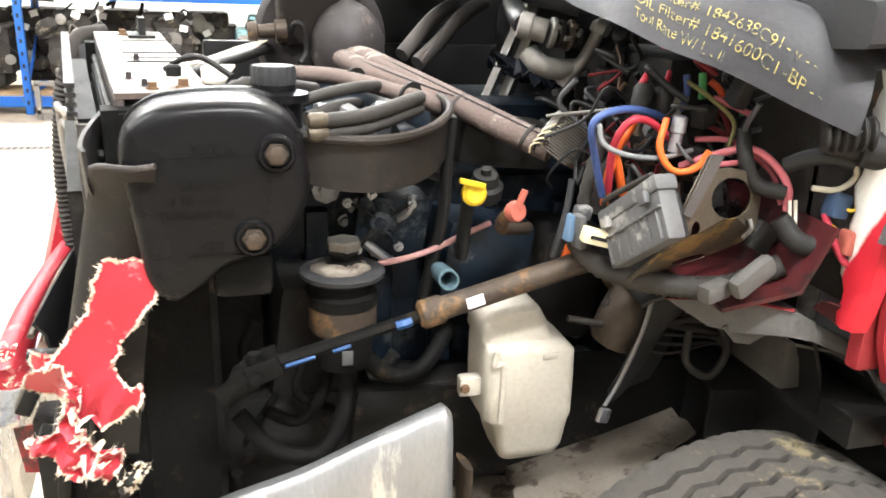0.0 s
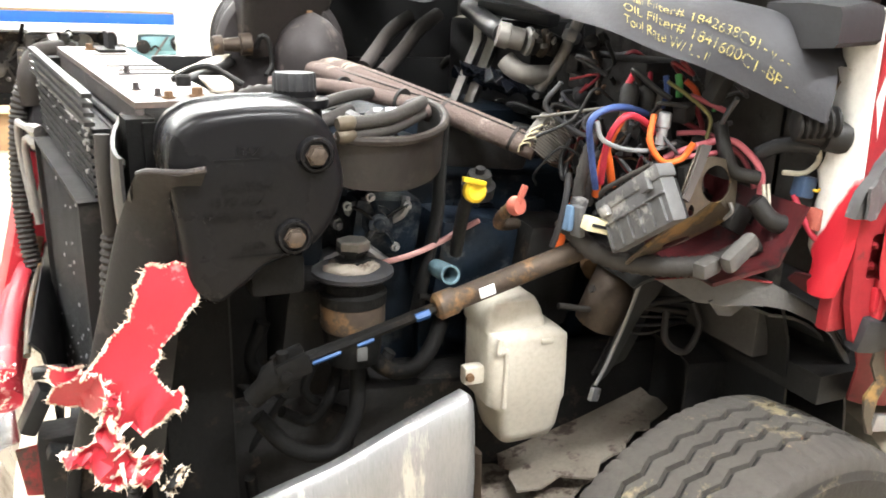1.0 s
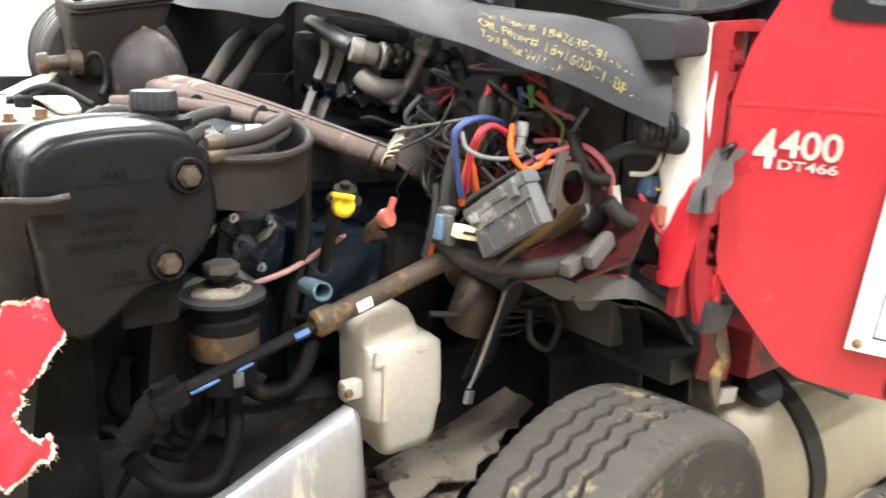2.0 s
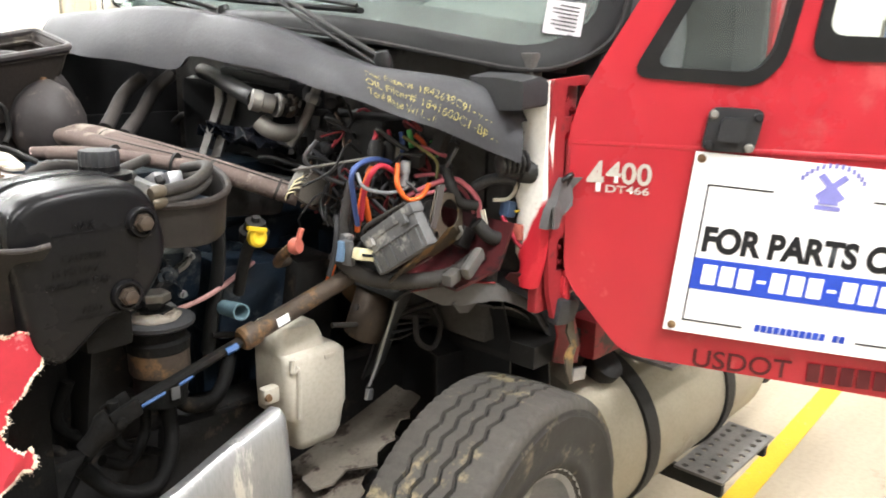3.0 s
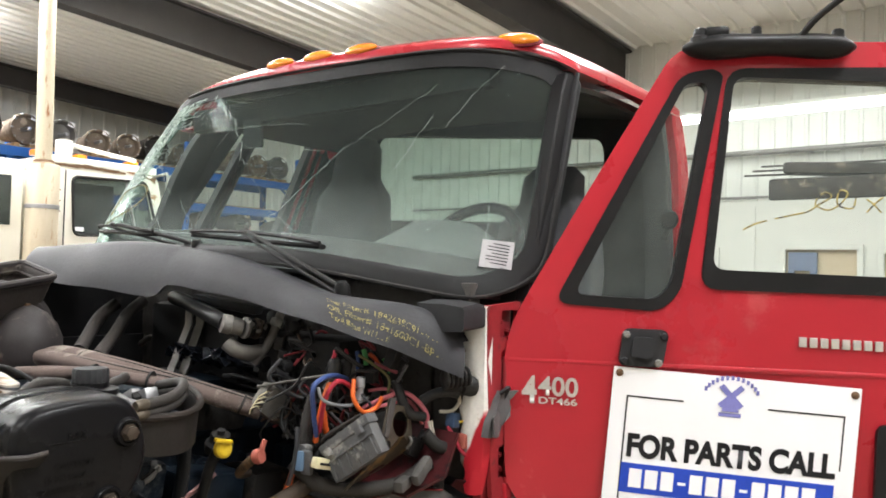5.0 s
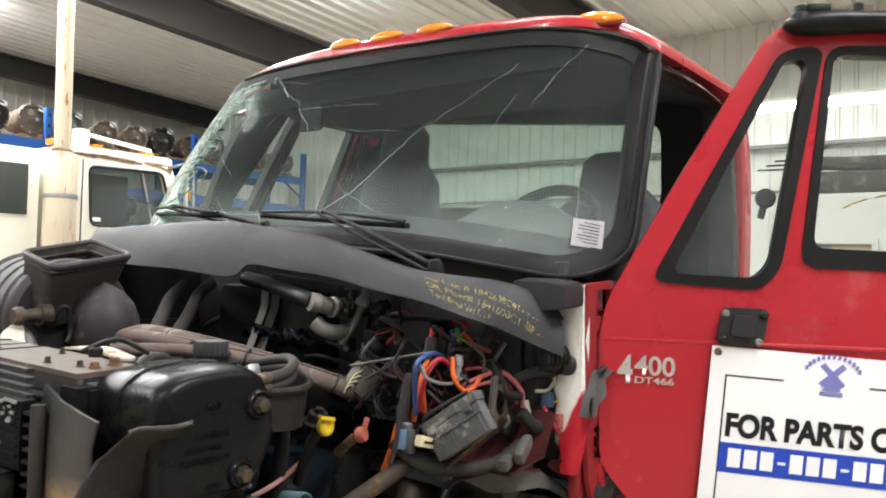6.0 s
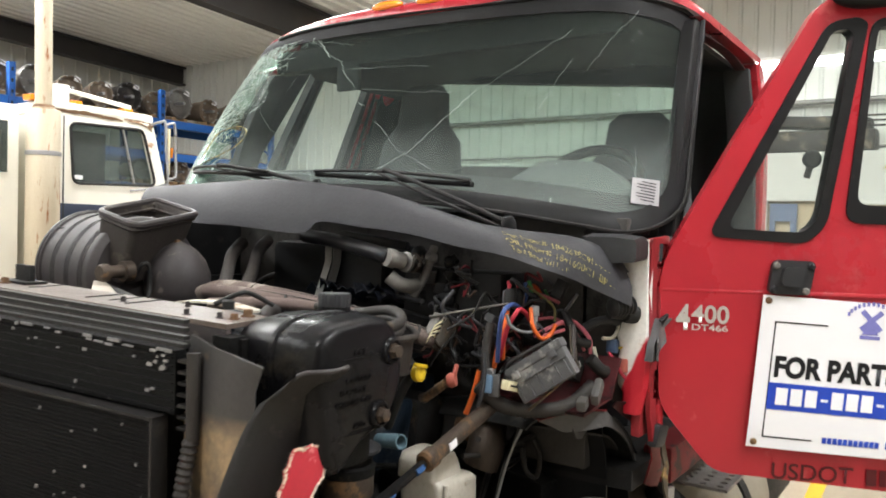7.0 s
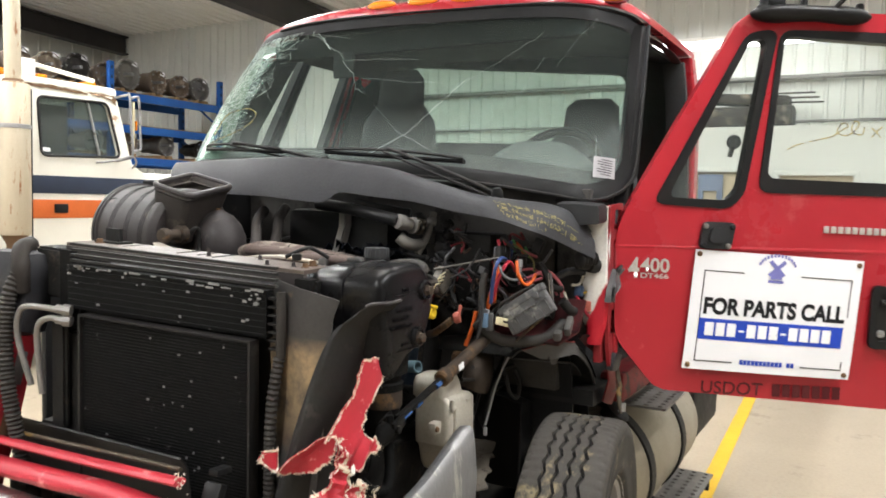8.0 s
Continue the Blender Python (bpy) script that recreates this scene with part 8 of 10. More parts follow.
for y, dz in ((1.20, 0.0), (1.26, 0.012), (1.45, 0.03), (1.60, 0.03)):
    rows.append([(0.90, y, 0.985 + dz), (1.0, y, 0.975 + dz), (1.08, y, 0.95 + dz), (1.24, y, 0.875 + dz), (1.42, y, 0.78 + dz), (1.6, y, 0.67 + dz)])
rows.insert(0, [(x, 1.195, z - 0.30) for x, y, z in rows[0]])
add_sheet(bm, rows, 0.008)
part("cab_step_shield", bm, STEEL_DARK, truck, "black sloping shield behind the wheel", 40)
bm = bmesh.new()
add_sheet(bm, [[(x, y, z) for y in (1.03, 1.1, 1.2, 1.35, 1.5, 2.0, 2.7)] for x, z in ((0.96, 1.2), (1.0, 1.1), (1.02, 1.0), (1.02, 0.8), (1.0, 0.62))], 0.008)
part("toe_board", bm, BLACK_PL, truck, "black toe board closing the wheel arch", 40)
for k in range(5):
    z = 1.10 - 0.018 * k
    hose("brake_line", [(0.74 + 0.01 * k, 1.36, z + 0.01), (0.84, 1.33 - 0.01 * k, z), (0.95, 1.29, z + 0.012 * math.sin(k * 2)), (1.01, 1.22 + 0.02 * k, z - 0.01)], 0.0035 + 0.001 * (k % 2), RUBBER_G if k % 2 else CONDUIT, "thin dusty line behind the arch")
hose("rusty_elbow", [(0.82, 1.34, 1.19), (0.775, 1.31, 1.155), (0.745, 1.30, 1.11), (0.735, 1.31, 1.065)], 0.055, SHAFT, "large rusty exhaust elbow", seg=16)
bm = bmesh.new()
add_turned(bm, (0.78, 1.345, 1.155), (0.80, 1.36, 1.175), [(0, 0.066), (0.3, 0.074), (0.7, 0.074), (1, 0.066)], 20)
part("elbow_clamp", bm, RUST, truck, "rusty band clamp")
hose("brake_hose", [(0.62, 1.3, 1.12), (0.75, 1.28, 1.10), (0.88, 1.27, 1.11), (0.98, 1.25, 1.12)], 0.007, CONDUIT, "thin black brake hose")
hose("brake_hose", [(0.86, 1.24, 1.10), (0.85, 1.22, 1.04), (0.90, 1.21, 1.01), (0.94, 1.22, 1.06), (0.93, 1.24, 1.11)], 0.008, CONDUIT, "looped black hose")
hose("brake_hose", [(0.70, 1.30, 1.15), (0.85, 1.30, 1.09), (1.0, 1.28, 1.06)], 0.009, CONDUIT, "black hose")
for pts, dz in (([(0.55, 1.30), (0.72, 1.24), (0.98, 1.34), (0.96, 1.58), (0.58, 1.56)], 0.0), ([(0.40, 1.30), (0.62, 1.20), (0.72, 1.28), (0.52, 1.50), (0.36, 1.48)], -0.04)):
    bm = bmesh.new()
    add_plate(bm, [(x, y, 0.72 + dz + 0.25 * (x - 0.7) + 0.006 * math.sin(x * 60)) for x, y in ragged(pts, 0.03, 0.012, 4)], 0.006)
    part("splash_scrap", bm, TORN_SHEET, truck, "torn dirty splash sheet")
# black sheet added to darken the bay where the bright floor showed through
bm = bmesh.new()
add_box(bm, (0.55, 1.85, 0.50), (1.9, 1.1, 0.02), 0.004)
part("under_tray", bm, STEEL_DARK, truck, "added black sheet hiding the bright floor under the engine")

bm = bmesh.new()
add_turned(bm, (1.28, 1.15, 0.57), (2.55, 1.15, 0.57), [(0, 0.18), (0.005, 0.25), (0.015, 0.285), (0.03, 0.295), (0.97, 0.295), (0.985, 0.285), (0.995, 0.25), (1, 0.18)], 40)
ftank = part("fuel_tank", bm, TANK_ALU, truck, "dull yellowed aluminium fuel tank")
for x in (1.56, 2.15):
    bm = bmesh.new()
    add_turned(bm, (x - 0.035, 1.15, 0.57), (x + 0.035, 1.15, 0.57), [(0, 0.297), (0.02, 0.306), (0.98, 0.306), (1, 0.297)], 40)
    part("tank_strap", bm, RUBBER, ftank, "black tank strap")
bm = bmesh.new()
add_turned(bm, (1.45, 1.02, 0.83), (1.45, 0.98, 0.88), [(0, 0.05), (0.4, 0.05), (0.42, 0.06), (0.9, 0.06), (1, 0.045)], 20)
part("tank_cap", bm, STEEL_DARK, ftank, "dark filler cap")


def step_plate(x0, x1, y0, y1, z, parent):
    bm = bmesh.new()
    holes = []
    nx, ny = int((x1 - x0) / 0.05), int((y1 - y0) / 0.05)
    for i in range(nx):
        for j in range(ny):
            cx, cyy = x0 + (i + 0.5) * (x1 - x0) / nx, y0 + (j + 0.5) * (y1 - y0) / ny
            holes.append([(cx + 0.013 * math.cos(6.283 * k / 8), cyy + 0.013 * math.sin(6.283 * k / 8)) for k in range(8)])
    add_holed(bm, [(x0, y0), (x1, y0), (x1, y1), (x0, y1)], holes, lambda u, v, w: Vector((u, v, z - w)), 0.01)
    return part("step_plate", bm, GEAR_ALU, parent, "perforated aluminium step")


step_plate(1.52, 1.94, 0.80, 0.98, 0.889, ftank)
step_plate(1.88, 2.36, 0.74, 0.92, 0.37, ftank)
bm = bmesh.new()
for x in (1.92, 2.32):
    add_box(bm, (x, 0.92, 0.325), (0.03, 0.34, 0.06), 0.006)
part("step_arm", bm, STEEL_DARK, ftank)
bm = bmesh.new()
add_box(bm, (3.05, 1.12, 0.62), (0.7, 0.42, 0.42), 0.04)
part("air_tank", bm, STEEL_DARK, truck, "black box behind the fuel tank")

# torn bracket hanging at the door sill
bm = bmesh.new()
add_box(bm, (1.035, 0.885, 1.165), (0.085, 0.035, 0.07), 0.012, pose(0, 0, 0, 8, 10, 0))
hb = part("torn_clip", bm, RUBBER_G, truck, "torn grey plastic clip")
bm = bmesh.new()
add_sheet(bm, [[(1.045, 0.875, 1.14), (1.06, 0.870, 1.14)], [(1.035, 0.870, 1.11), (1.065, 0.865, 1.105)], [(1.05, 0.865, 1.075), (1.075, 0.860, 1.07)], [(1.02, 0.860, 1.05), (1.05, 0.855, 1.04)], [(1.022, 0.855, 1.01), (1.04, 0.850, 1.0)], [(1.035, 0.850, 0.975), (1.05, 0.850, 0.97)]], 0.006)
part("torn_strip", bm, BRACKET, hb, "rusty yellow torn strip")
tilted_box("strip_end", (1.085, 0.86, 0.985), (0.06, 0.012, 0.035), (0, 10, 0), ALLOY, "bright bent strip end", 0.003)
bm = bmesh.new()
add_holed(bm, ragged([(-0.035, -0.055), (0.02, -0.06), (0.045, -0.01), (0.03, 0.03), (0.05, 0.055), (-0.005, 0.06), (-0.03, 0.035)], 0.02, 0.003, 31), [], lambda u, v, w: Vector((0.965 + u * 0.95 + 0.02 * math.sin(v * 40), 0.865 + w - 0.25 * u + 0.012 * math.sin(u * 70), 1.455 + v)), 0.022)
hp = part("hinge_cover", bm, FUSEBOX, truck, "torn grey plastic hinge cover")
bm = bmesh.new()
add_holed(bm, ragged([(-0.02, -0.04), (0.015, -0.045), (0.02, 0.01), (0.0, 0.03), (-0.025, 0.012)], 0.012, 0.004, 33), [], lambda u, v, w: Vector((0.94 + u, 0.858 + w + 0.3 * u, 1.44 + v)), 0.006)
part("torn_tab", bm, FUSEBOX, hp, "pale torn tab")
bm = bmesh.new()
add_hose(bm, [(0.955, 0.862, 1.51), (0.975, 0.85, 1.525), (0.99, 0.86, 1.515), (0.985, 0.872, 1.49)], 0.006, 6)
part("bent_clip", bm, BLACK_PL, hp)
for z in (1.235, 1.62):
    bm = bmesh.new()
    add_rod(bm, (1.035, 0.885, z - 0.04), (1.035, 0.885, z + 0.04), 0.014, 12)
    add_box(bm, (1.04, 0.90, z), (0.05, 0.05, 0.05), 0.008)
    part("door_hinge", bm, RED, truck, "red door hinge")
bm = bmesh.new()
add_hose(bm, [(1.03, 0.885, 1.36), (1.035, 0.875, 1.30), (1.05, 0.87, 1.24), (1.08, 0.87, 1.22)], 0.012, 8)
part("door_cable", bm, RUBBER, truck, "black cable between door and post")

# ---- cab interior ----
def seat(x, y, top, parent=truck):
    bm = bmesh.new()
    add_box(bm, (x, y, 1.47), (0.5, 0.5, 0.16), 0.06, None, 3)
    s = part("seat", bm, SEAT, parent, "grey fabric cab seat")
    bm = bmesh.new()
    rings_s = []
    for f, w, d in ((0, 0.46, 0.12), (0.1, 0.50, 0.16), (0.45, 0.50, 0.17), (0.7, 0.44, 0.15), (0.8, 0.28, 0.12), (0.86, 0.27, 0.12), (0.95, 0.26, 0.11), (1.0, 0.18, 0.06)):
        z = 1.5 + (top - 1.5) * f
        cx = x + 0.2 + 0.12 * f
        rings_s.append([Vector((cx + d / 2 * math.copysign(abs(math.cos(a)) ** 0.6, math.cos(a)), y + w / 2 * math.copysign(abs(math.sin(a)) ** 0.5, math.sin(a)), z)) for a in [6.283 * k / 24 for k in range(24)]])
    add_rings(bm, rings_s)
    part("backrest", bm, SEAT, s, "", 60)
    bm = bmesh.new()
    add_box(bm, (x, y, 1.22), (0.36, 0.36, 0.36), 0.03)
    part("seat_base", bm, LINER, s)
    return s


seat(1.70, 2.46, 2.475)
seat(1.69, 1.33, 2.265)

bm = bmesh.new()
sw = Matrix.Translation((1.33, 1.265, 1.905)) @ pose(0, 0, 0, 0, -52, 0)
c = [sw @ Vector((0.19 * math.cos(6.283 * k / 40), 0.19 * math.sin(6.283 * k / 40), 0)) for k in range(40)]
rings_w = []
for k in range(40):
    d = (c[(k + 1) % 40] - c[k - 1]).normalized()
    out = (c[k] - sw.translation).normalized()
    up = d.cross(out)
    rings_w.append([c[k] + out * (0.02 * math.cos(6.283 * j / 10)) + up * (0.02 * math.sin(6.283 * j / 10)) for j in range(10)])
vv = [[bm.verts.new(p) for p in r] for r in rings_w]
for k in range(40):
    a, b = vv[k], vv[(k + 1) % 40]
    for j in range(10):
        bm.faces.new((a[j], a[(j + 1) % 10], b[(j + 1) % 10], b[j]))
wheel_rim = part("steering_wheel", bm, BLACK_PL, truck, "black steering wheel")
for ang in (20, 160, 270):
    bm = bmesh.new()
    a = radians(ang)
    add_hose(bm, [sw @ Vector((0.03 * math.sin(a), 0.03 * math.cos(a), -0.03)), sw @ Vector((0.12 * math.sin(a), 0.12 * math.cos(a), -0.02)), sw @ Vector((0.185 * math.sin(a), 0.185 * math.cos(a), 0))], 0.016, 8, flat=0.5)
    part("spoke", bm, BLACK_PL, wheel_rim)
bm = bmesh.new()
add_turned(bm, sw @ Vector((0, 0, -0.05)), sw @ Vector((0, 0, 0.01)), [(0, 0.05), (0.6, 0.06), (1, 0.045)], 20)
part("hub", bm, BLACK_PL, wheel_rim)
bm = bmesh.new()
add_rod(bm, sw @ Vector((0, 0, -0.04)), sw @ Vector((0.05, 0, -0.35)), 0.04)
part("column", bm, LINER, wheel_rim)

# dash with a hooded binnacle
bm = bmesh.new()
ysd = [0.98 + k * 0.0633 for k in range(31)]


def dash_z(y):
    hood = math.exp(-((y - 1.27) / 0.20) ** 4)
    return 1.895 + 0.115 * hood + 0.035 * math.exp(-((y - 2.4) / 0.45) ** 4) + lean(y)


add_sheet(bm, [[(0.93 + 0.12 * abs((y - YC) / 0.95) ** 6, y, 1.83 + lean(y)) for y in ysd], [(1.06, y, (dash_z(y) + 1.85) / 2 + 0.015) for y in ysd], [(1.17, y, dash_z(y)) for y in ysd], [(1.25, y, dash_z(y) - 0.004) for y in ysd],
               [(1.275, y, dash_z(y) - 0.03) for y in ysd], [(1.25, y, 1.60) for y in ysd], [(1.2, y, 1.3) for y in ysd]], -0.01, (0, 0, 1))
part("dashboard", bm, DASH, truck, "dusty grey dashboard", 50)
# far door with its slanting vent bar and window
bm = bmesh.new()
add_holed(bm, [(1.10, 1.02), (2.06, 1.02), (2.06, 1.96), (2.24, 2.60), (1.66, 2.62), (1.12, 1.90)],
          [rounded([(1.30, 1.97), (1.425, 1.97), (1.705, 2.545), (1.67, 2.55)], 0.03), rounded([(1.50, 1.96), (1.89, 1.96), (2.11, 2.55), (1.78, 2.56)], 0.04)],
          lambda u, v, w: Vector((u, 2.97 + w - 0.10 * max(0, v - 1.9), v)), 0.05)
far_door = part("passenger_door", bm, LINER, truck, "closed passenger door seen from inside")
bm = bmesh.new()
add_hose(bm, [(1.455, 2.955, 1.95), (1.60, 2.93, 2.26), (1.745, 2.90, 2.57)], 0.017, 8, flat=0.7)
part("vent_bar", bm, BLACK_PL, far_door, "black vent window bar")
bm = bmesh.new()
add_hose(bm, [(1.478, 2.945, 1.95), (1.623, 2.92, 2.26), (1.765, 2.89, 2.57)], 0.004, 6)
part("bar_edge", bm, FUSEBOX, far_door, "pale edge of the vent bar")
for dx, r in ((0.0, 0.010), (0.06, 0.013)):
    bm = bmesh.new()
    add_hose(bm, [(1.93 + dx, 2.945, 1.95), (2.04 + dx, 2.92, 2.26), (2.15 + dx, 2.89, 2.58)], r, 8)
    part("post_edge", bm, RED_DUSTY, far_door, "red edge of the far door post")
bm = bmesh.new()
add_sheet(bm, [[(2.0, 2.93, 1.2), (2.12, 2.91, 1.2), (2.27, 2.90, 1.2)], [(2.0, 2.93, 1.95), (2.12, 2.91, 1.95), (2.27, 2.90, 1.95)], [(2.2, 2.88, 2.58), (2.25, 2.86, 2.58), (2.28, 2.85, 2.58)]], 0.03)
part("post_trim", bm, LINER, truck, "dark trim of the far door post", 50)
bm = bmesh.new()
add_box(bm, (1.24, YC + 0.03, 2.46), (0.06, 1.6, 0.10), 0.02)
part("sun_shelf", bm, LINER, truck, "dark overhead console")
bm = bmesh.new()
add_box(bm, (1.22, 2.28, 2.38), (0.02, 0.12, 0.14), 0.01)
part("sun_visor", bm, LINER, truck, "dark sun visor")

# ---- wipers ----
def wiper(y0, y1, z0, z1, arm, arm_end):
    bm = bmesh.new()
    pts = [Vector((shield((y - YC) / 0.985, 0.06).x - 0.035, y, z)) for y, z in [(y0 + (y1 - y0) * k / 6, z0 + (z1 - z0) * k / 6) for k in range(7)]]
    add_hose(bm, pts, 0.015, 6, flat=0.6)
    w = part("wiper", bm, BLACK_PL, truck, "black wiper resting on the windshield")
    bm = bmesh.new()
    add_hose(bm, [p + Vector((-0.012, 0, 0.012 + 0.012 * math.sin(math.pi * k / 6))) for k, p in enumerate(pts)], 0.006, 6)
    part("blade_carrier", bm, RUBBER, w)
    bm = bmesh.new()
    add_hose(bm, [pts[3] + Vector((-0.025, 0, 0.03)), pts[3].lerp(Vector(arm_end), 0.12) + Vector((-0.03, 0, 0.03)), pts[3].lerp(Vector(arm_end), 0.6) + Vector((-0.03, 0, 0.02)), Vector(arm_end)], 0.007, 8)
    part("arm", bm, RUBBER, w)
    bm = bmesh.new()
    add_hose(bm, [pts[3] + Vector((-0.015, 0.03, 0.02)), pts[3].lerp(Vector(arm_end), 0.5) + Vector((-0.012, 0.02, 0.0)), Vector(arm_end) + Vector((0, 0.03, -0.01))], 0.005, 8)
    part("washer_tube", bm, RUBBER, w)
    bm = bmesh.new()
    add_turned(bm, Vector(arm_end) + Vector((0, 0, -0.02)), Vector(arm_end) + Vector((-0.01, 0, 0.02)), [(0, 0.022), (0.6, 0.022), (1, 0.014)], 14)
    part("pivot", bm, BLACK_PL, w)


wiper(2.06, 1.42, 1.935, 1.893, None, (0.735, 1.235, 1.775))
wiper(2.80, 2.29, 1.962, 1.938, None, (0.86, 2.10, 1.90))

# label, shattered corner and cracks on the glass
bm = bmesh.new()
uv = [(-0.966, 0.121), (-0.907, 0.116), (-0.904, 0.219), (-0.963, 0.226)]
lab = [shield(u, v, 0.006) for u, v in uv]
add_plate(bm, lab, 0.0015)
glass_label = part("paper_label", bm, OLD_PAPER, windshield, "white paper label with small print")
for k in range(7):
    bm = bmesh.new()
    v0 = 0.133 + 0.0122 * k
    u1 = -0.957 + (0.04 if k % 3 else 0.03)
    add_plate(bm, [shield(-0.957, v0, 0.0075), shield(u1, v0 + 0.002, 0.0075), shield(u1, v0 + 0.005, 0.0075), shield(-0.957, v0 + 0.004, 0.0075)], 0.0008)
    part("print_bar", bm, RUBBER_G, glass_label)

def crush_in(v):
    """Inner limit of the crushed strip."""
    return 0.74 - 0.04 * min(v / 0.5, 1) - 0.14 * max(0, (v - 0.72) / 0.28) ** 1.2 + 0.014 * math.sin(v * 31) + 0.008 * math.sin(v * 77)


bm = bmesh.new()
add_sheet(bm, [[shield(crush_in(v) + (0.998 - crush_in(v)) * k / 8, v, 0.004) for k in range(9)] for v in [0.06 + 0.93 * j / 40 for j in range(41)]], 0.002, (1, 0, 0))
part("shattered_edge", bm, GLASS_CRUSHED, windshield, "crushed pale green glass along the edge", 60)


def crack(points, r=0.0012, seed=0, jag=0.012):
    q = random.Random(seed)
    line = []
    for (a, b) in zip(points, points[1:]):
        for k in range(8):
            f = k / 8
            line.append((a[0] + (b[0] - a[0]) * f + q.uniform(-jag, jag) * 0.5, a[1] + (b[1] - a[1]) * f + q.uniform(-jag, jag)))
    line.append(points[-1])
    bm = bmesh.new()
    add_hose(bm, [shield(u, v, 0.003) for u, v in line], r, 4, 1)
    part("crack", bm, CRACK, windshield, "thin bright crack")


CR = [[(0.61, 0.985), (0.43, 0.87), (0.40, 0.83), (0.30, 0.76), (0.26, 0.69), (0.19, 0.61), (0.16, 0.52), (0.11, 0.49)],
      [(-0.36, 0.55), (-0.25, 0.39), (-0.15, 0.24), (-0.06, 0.16), (0.02, 0.10)], [(-0.674, 0.837), (-0.42, 0.59), (-0.36, 0.55)], [(-0.871, 0.959), (-0.80, 0.80), (-0.742, 0.645)], [(-0.689, 0.706), (-0.604, 0.456)],
      [(0.68, 0.6), (0.55, 0.42), (0.47, 0.34)], [(0.05, 0.41), (-0.09, 0.25), (-0.27, 0.15)], [(0.15, 0.59), (-0.02, 0.56), (-0.27, 0.54)], [(0.21, 0.71), (0.05, 0.705), (-0.12, 0.69)], [(0.49, 0.97), (0.36, 0.975), (0.22, 0.97)],
      [(0.28, 0.71), (0.16, 0.71)], [(0.59, 0.13), (0.46, 0.14), (0.22, 0.11)], [(0.5, 0.22), (0.42, 0.12), (0.35, 0.04)], [(0.40, 0.30), (0.28, 0.18), (0.22, 0.06)], [(-0.10, 0.93), (-0.16, 0.925)], [(0.55, 0.93), (0.40, 0.90), (0.28, 0.86)], [(-0.9, 0.35), (-0.91, 0.22)]]
for i, pts in enumerate(CR):
    crack(pts, 0.0008 if i < 2 else 0.00045, i, 0.006)
q = random.Random(78)
crack([(0.60, 0.985), (0.50, 0.94), (0.43, 0.87), (0.37, 0.80)], 0.0014, 60, 0.005)
bm = bmesh.new()
for k in range(1300):
    v = q.uniform(0.08, 0.99) ** 0.75
    edge_u = crush_in(v) - (0.10 if q.random() < 0.25 else 0.0)
    a = (edge_u + (0.985 - edge_u) * q.random() ** 0.7, v)
    b = (min(max(a[0] + q.gauss(0, 0.03), edge_u - 0.02), 0.99), min(max(v + q.gauss(0, 0.03), 0.06), 0.99))
    m = ((a[0] + b[0]) / 2 + q.uniform(-0.01, 0.01), (a[1] + b[1]) / 2 + q.uniform(-0.01, 0.01))
    add_hose(bm, [shield(*a, 0.006), shield(*m, 0.006), shield(*b, 0.006)], 0.0008, 3, 1)
web = part("crack_web", bm, CRACK_WEB, windshield, "web of fine bright cracks")
web["kind"] = "stuff"
# flecks of grit and chips on the glass
bm = bmesh.new()
for k in range(110):
    u, v, d = q.uniform(-0.9, 0.75), q.uniform(0.1, 0.92), q.uniform(0.0005, 0.0014) * (2 if q.random() < 0.06 else 1)
    add_box(bm, shield(u, v, 0.004), (0.002, d * q.uniform(1, 2.5), d), 0.0)
grit_on = part("glass_chip", bm, CRACK, windshield, "pale chips scattered on the glass")
grit_on["kind"] = "stuff"

# yellow ring scrawled on the glass
bm = bmesh.new()
add_hose(bm, [shield(u, v, 0.008) for u, v in ((0.84, 0.24), (0.82, 0.38), (0.76, 0.41), (0.69, 0.42), (0.63, 0.38), (0.64, 0.31), (0.71, 0.25), (0.77, 0.22), (0.83, 0.19))], 0.0022, 4, 3)
part("marker_scrawl", bm, CHALK, windshield, "yellow marker loop on the glass")

# ---- writing on the cowl ----
def cowl_text(text, s0, s1, f0, f1, size):
    """Handwritten words along the panel from station s0 to s1, on a line from f0 to f1 of its height."""
    words, start = [], 0.0
    for word in text.split():
        ob = lettering(word, size, CHALK, Matrix.Identity(4), cowl, "handwriting", 0.0006, 1.0, 0.05, "yellow handwritten word", -0.0003)
        words.append((ob, start))
        start += max(v.co.x for v in ob.data.vertices) + size * 0.3
    end = start - size * 0.3
    for ob, x0 in words:
        for v in ob.data.vertices:
            a = (x0 + v.co.x) / end
            v.co = cowl_point(s0 + (s1 - s0) * a, f0 + (f1 - f0) * a + (v.co.y + 0.0014 * math.sin(a * 40)) / 0.115, 0.0035 + max(v.co.z, 0))


cowl_text("Fuel Filter# 1842638C91 - v - -", 3.62, 0.95, 0.66, 0.42, 0.026)
cowl_text("OIL Filter# 1841600C1 -BP - -", 3.66, 0.75, 0.42, 0.14, 0.026)
cowl_text("Tool Rate W/ L - II", 3.66, 2.1, 0.20, 0.04, 0.025)

# ---- sign screwed to the door ----
ST, SA, SB = (0.313, 1.591), (0.613, -0.031), (-0.034, -0.438)


def sign_at(a, b, lift=0.0):
    """a across and b down the sign, as shares of its size."""
    bow = 0.004 * math.sin(a * 3.1)
    return door_at(ST[0] + SA[0] * a + SB[0] * b, ST[1] + SA[1] * a + SB[1] * b, -0.010 - lift - bow)


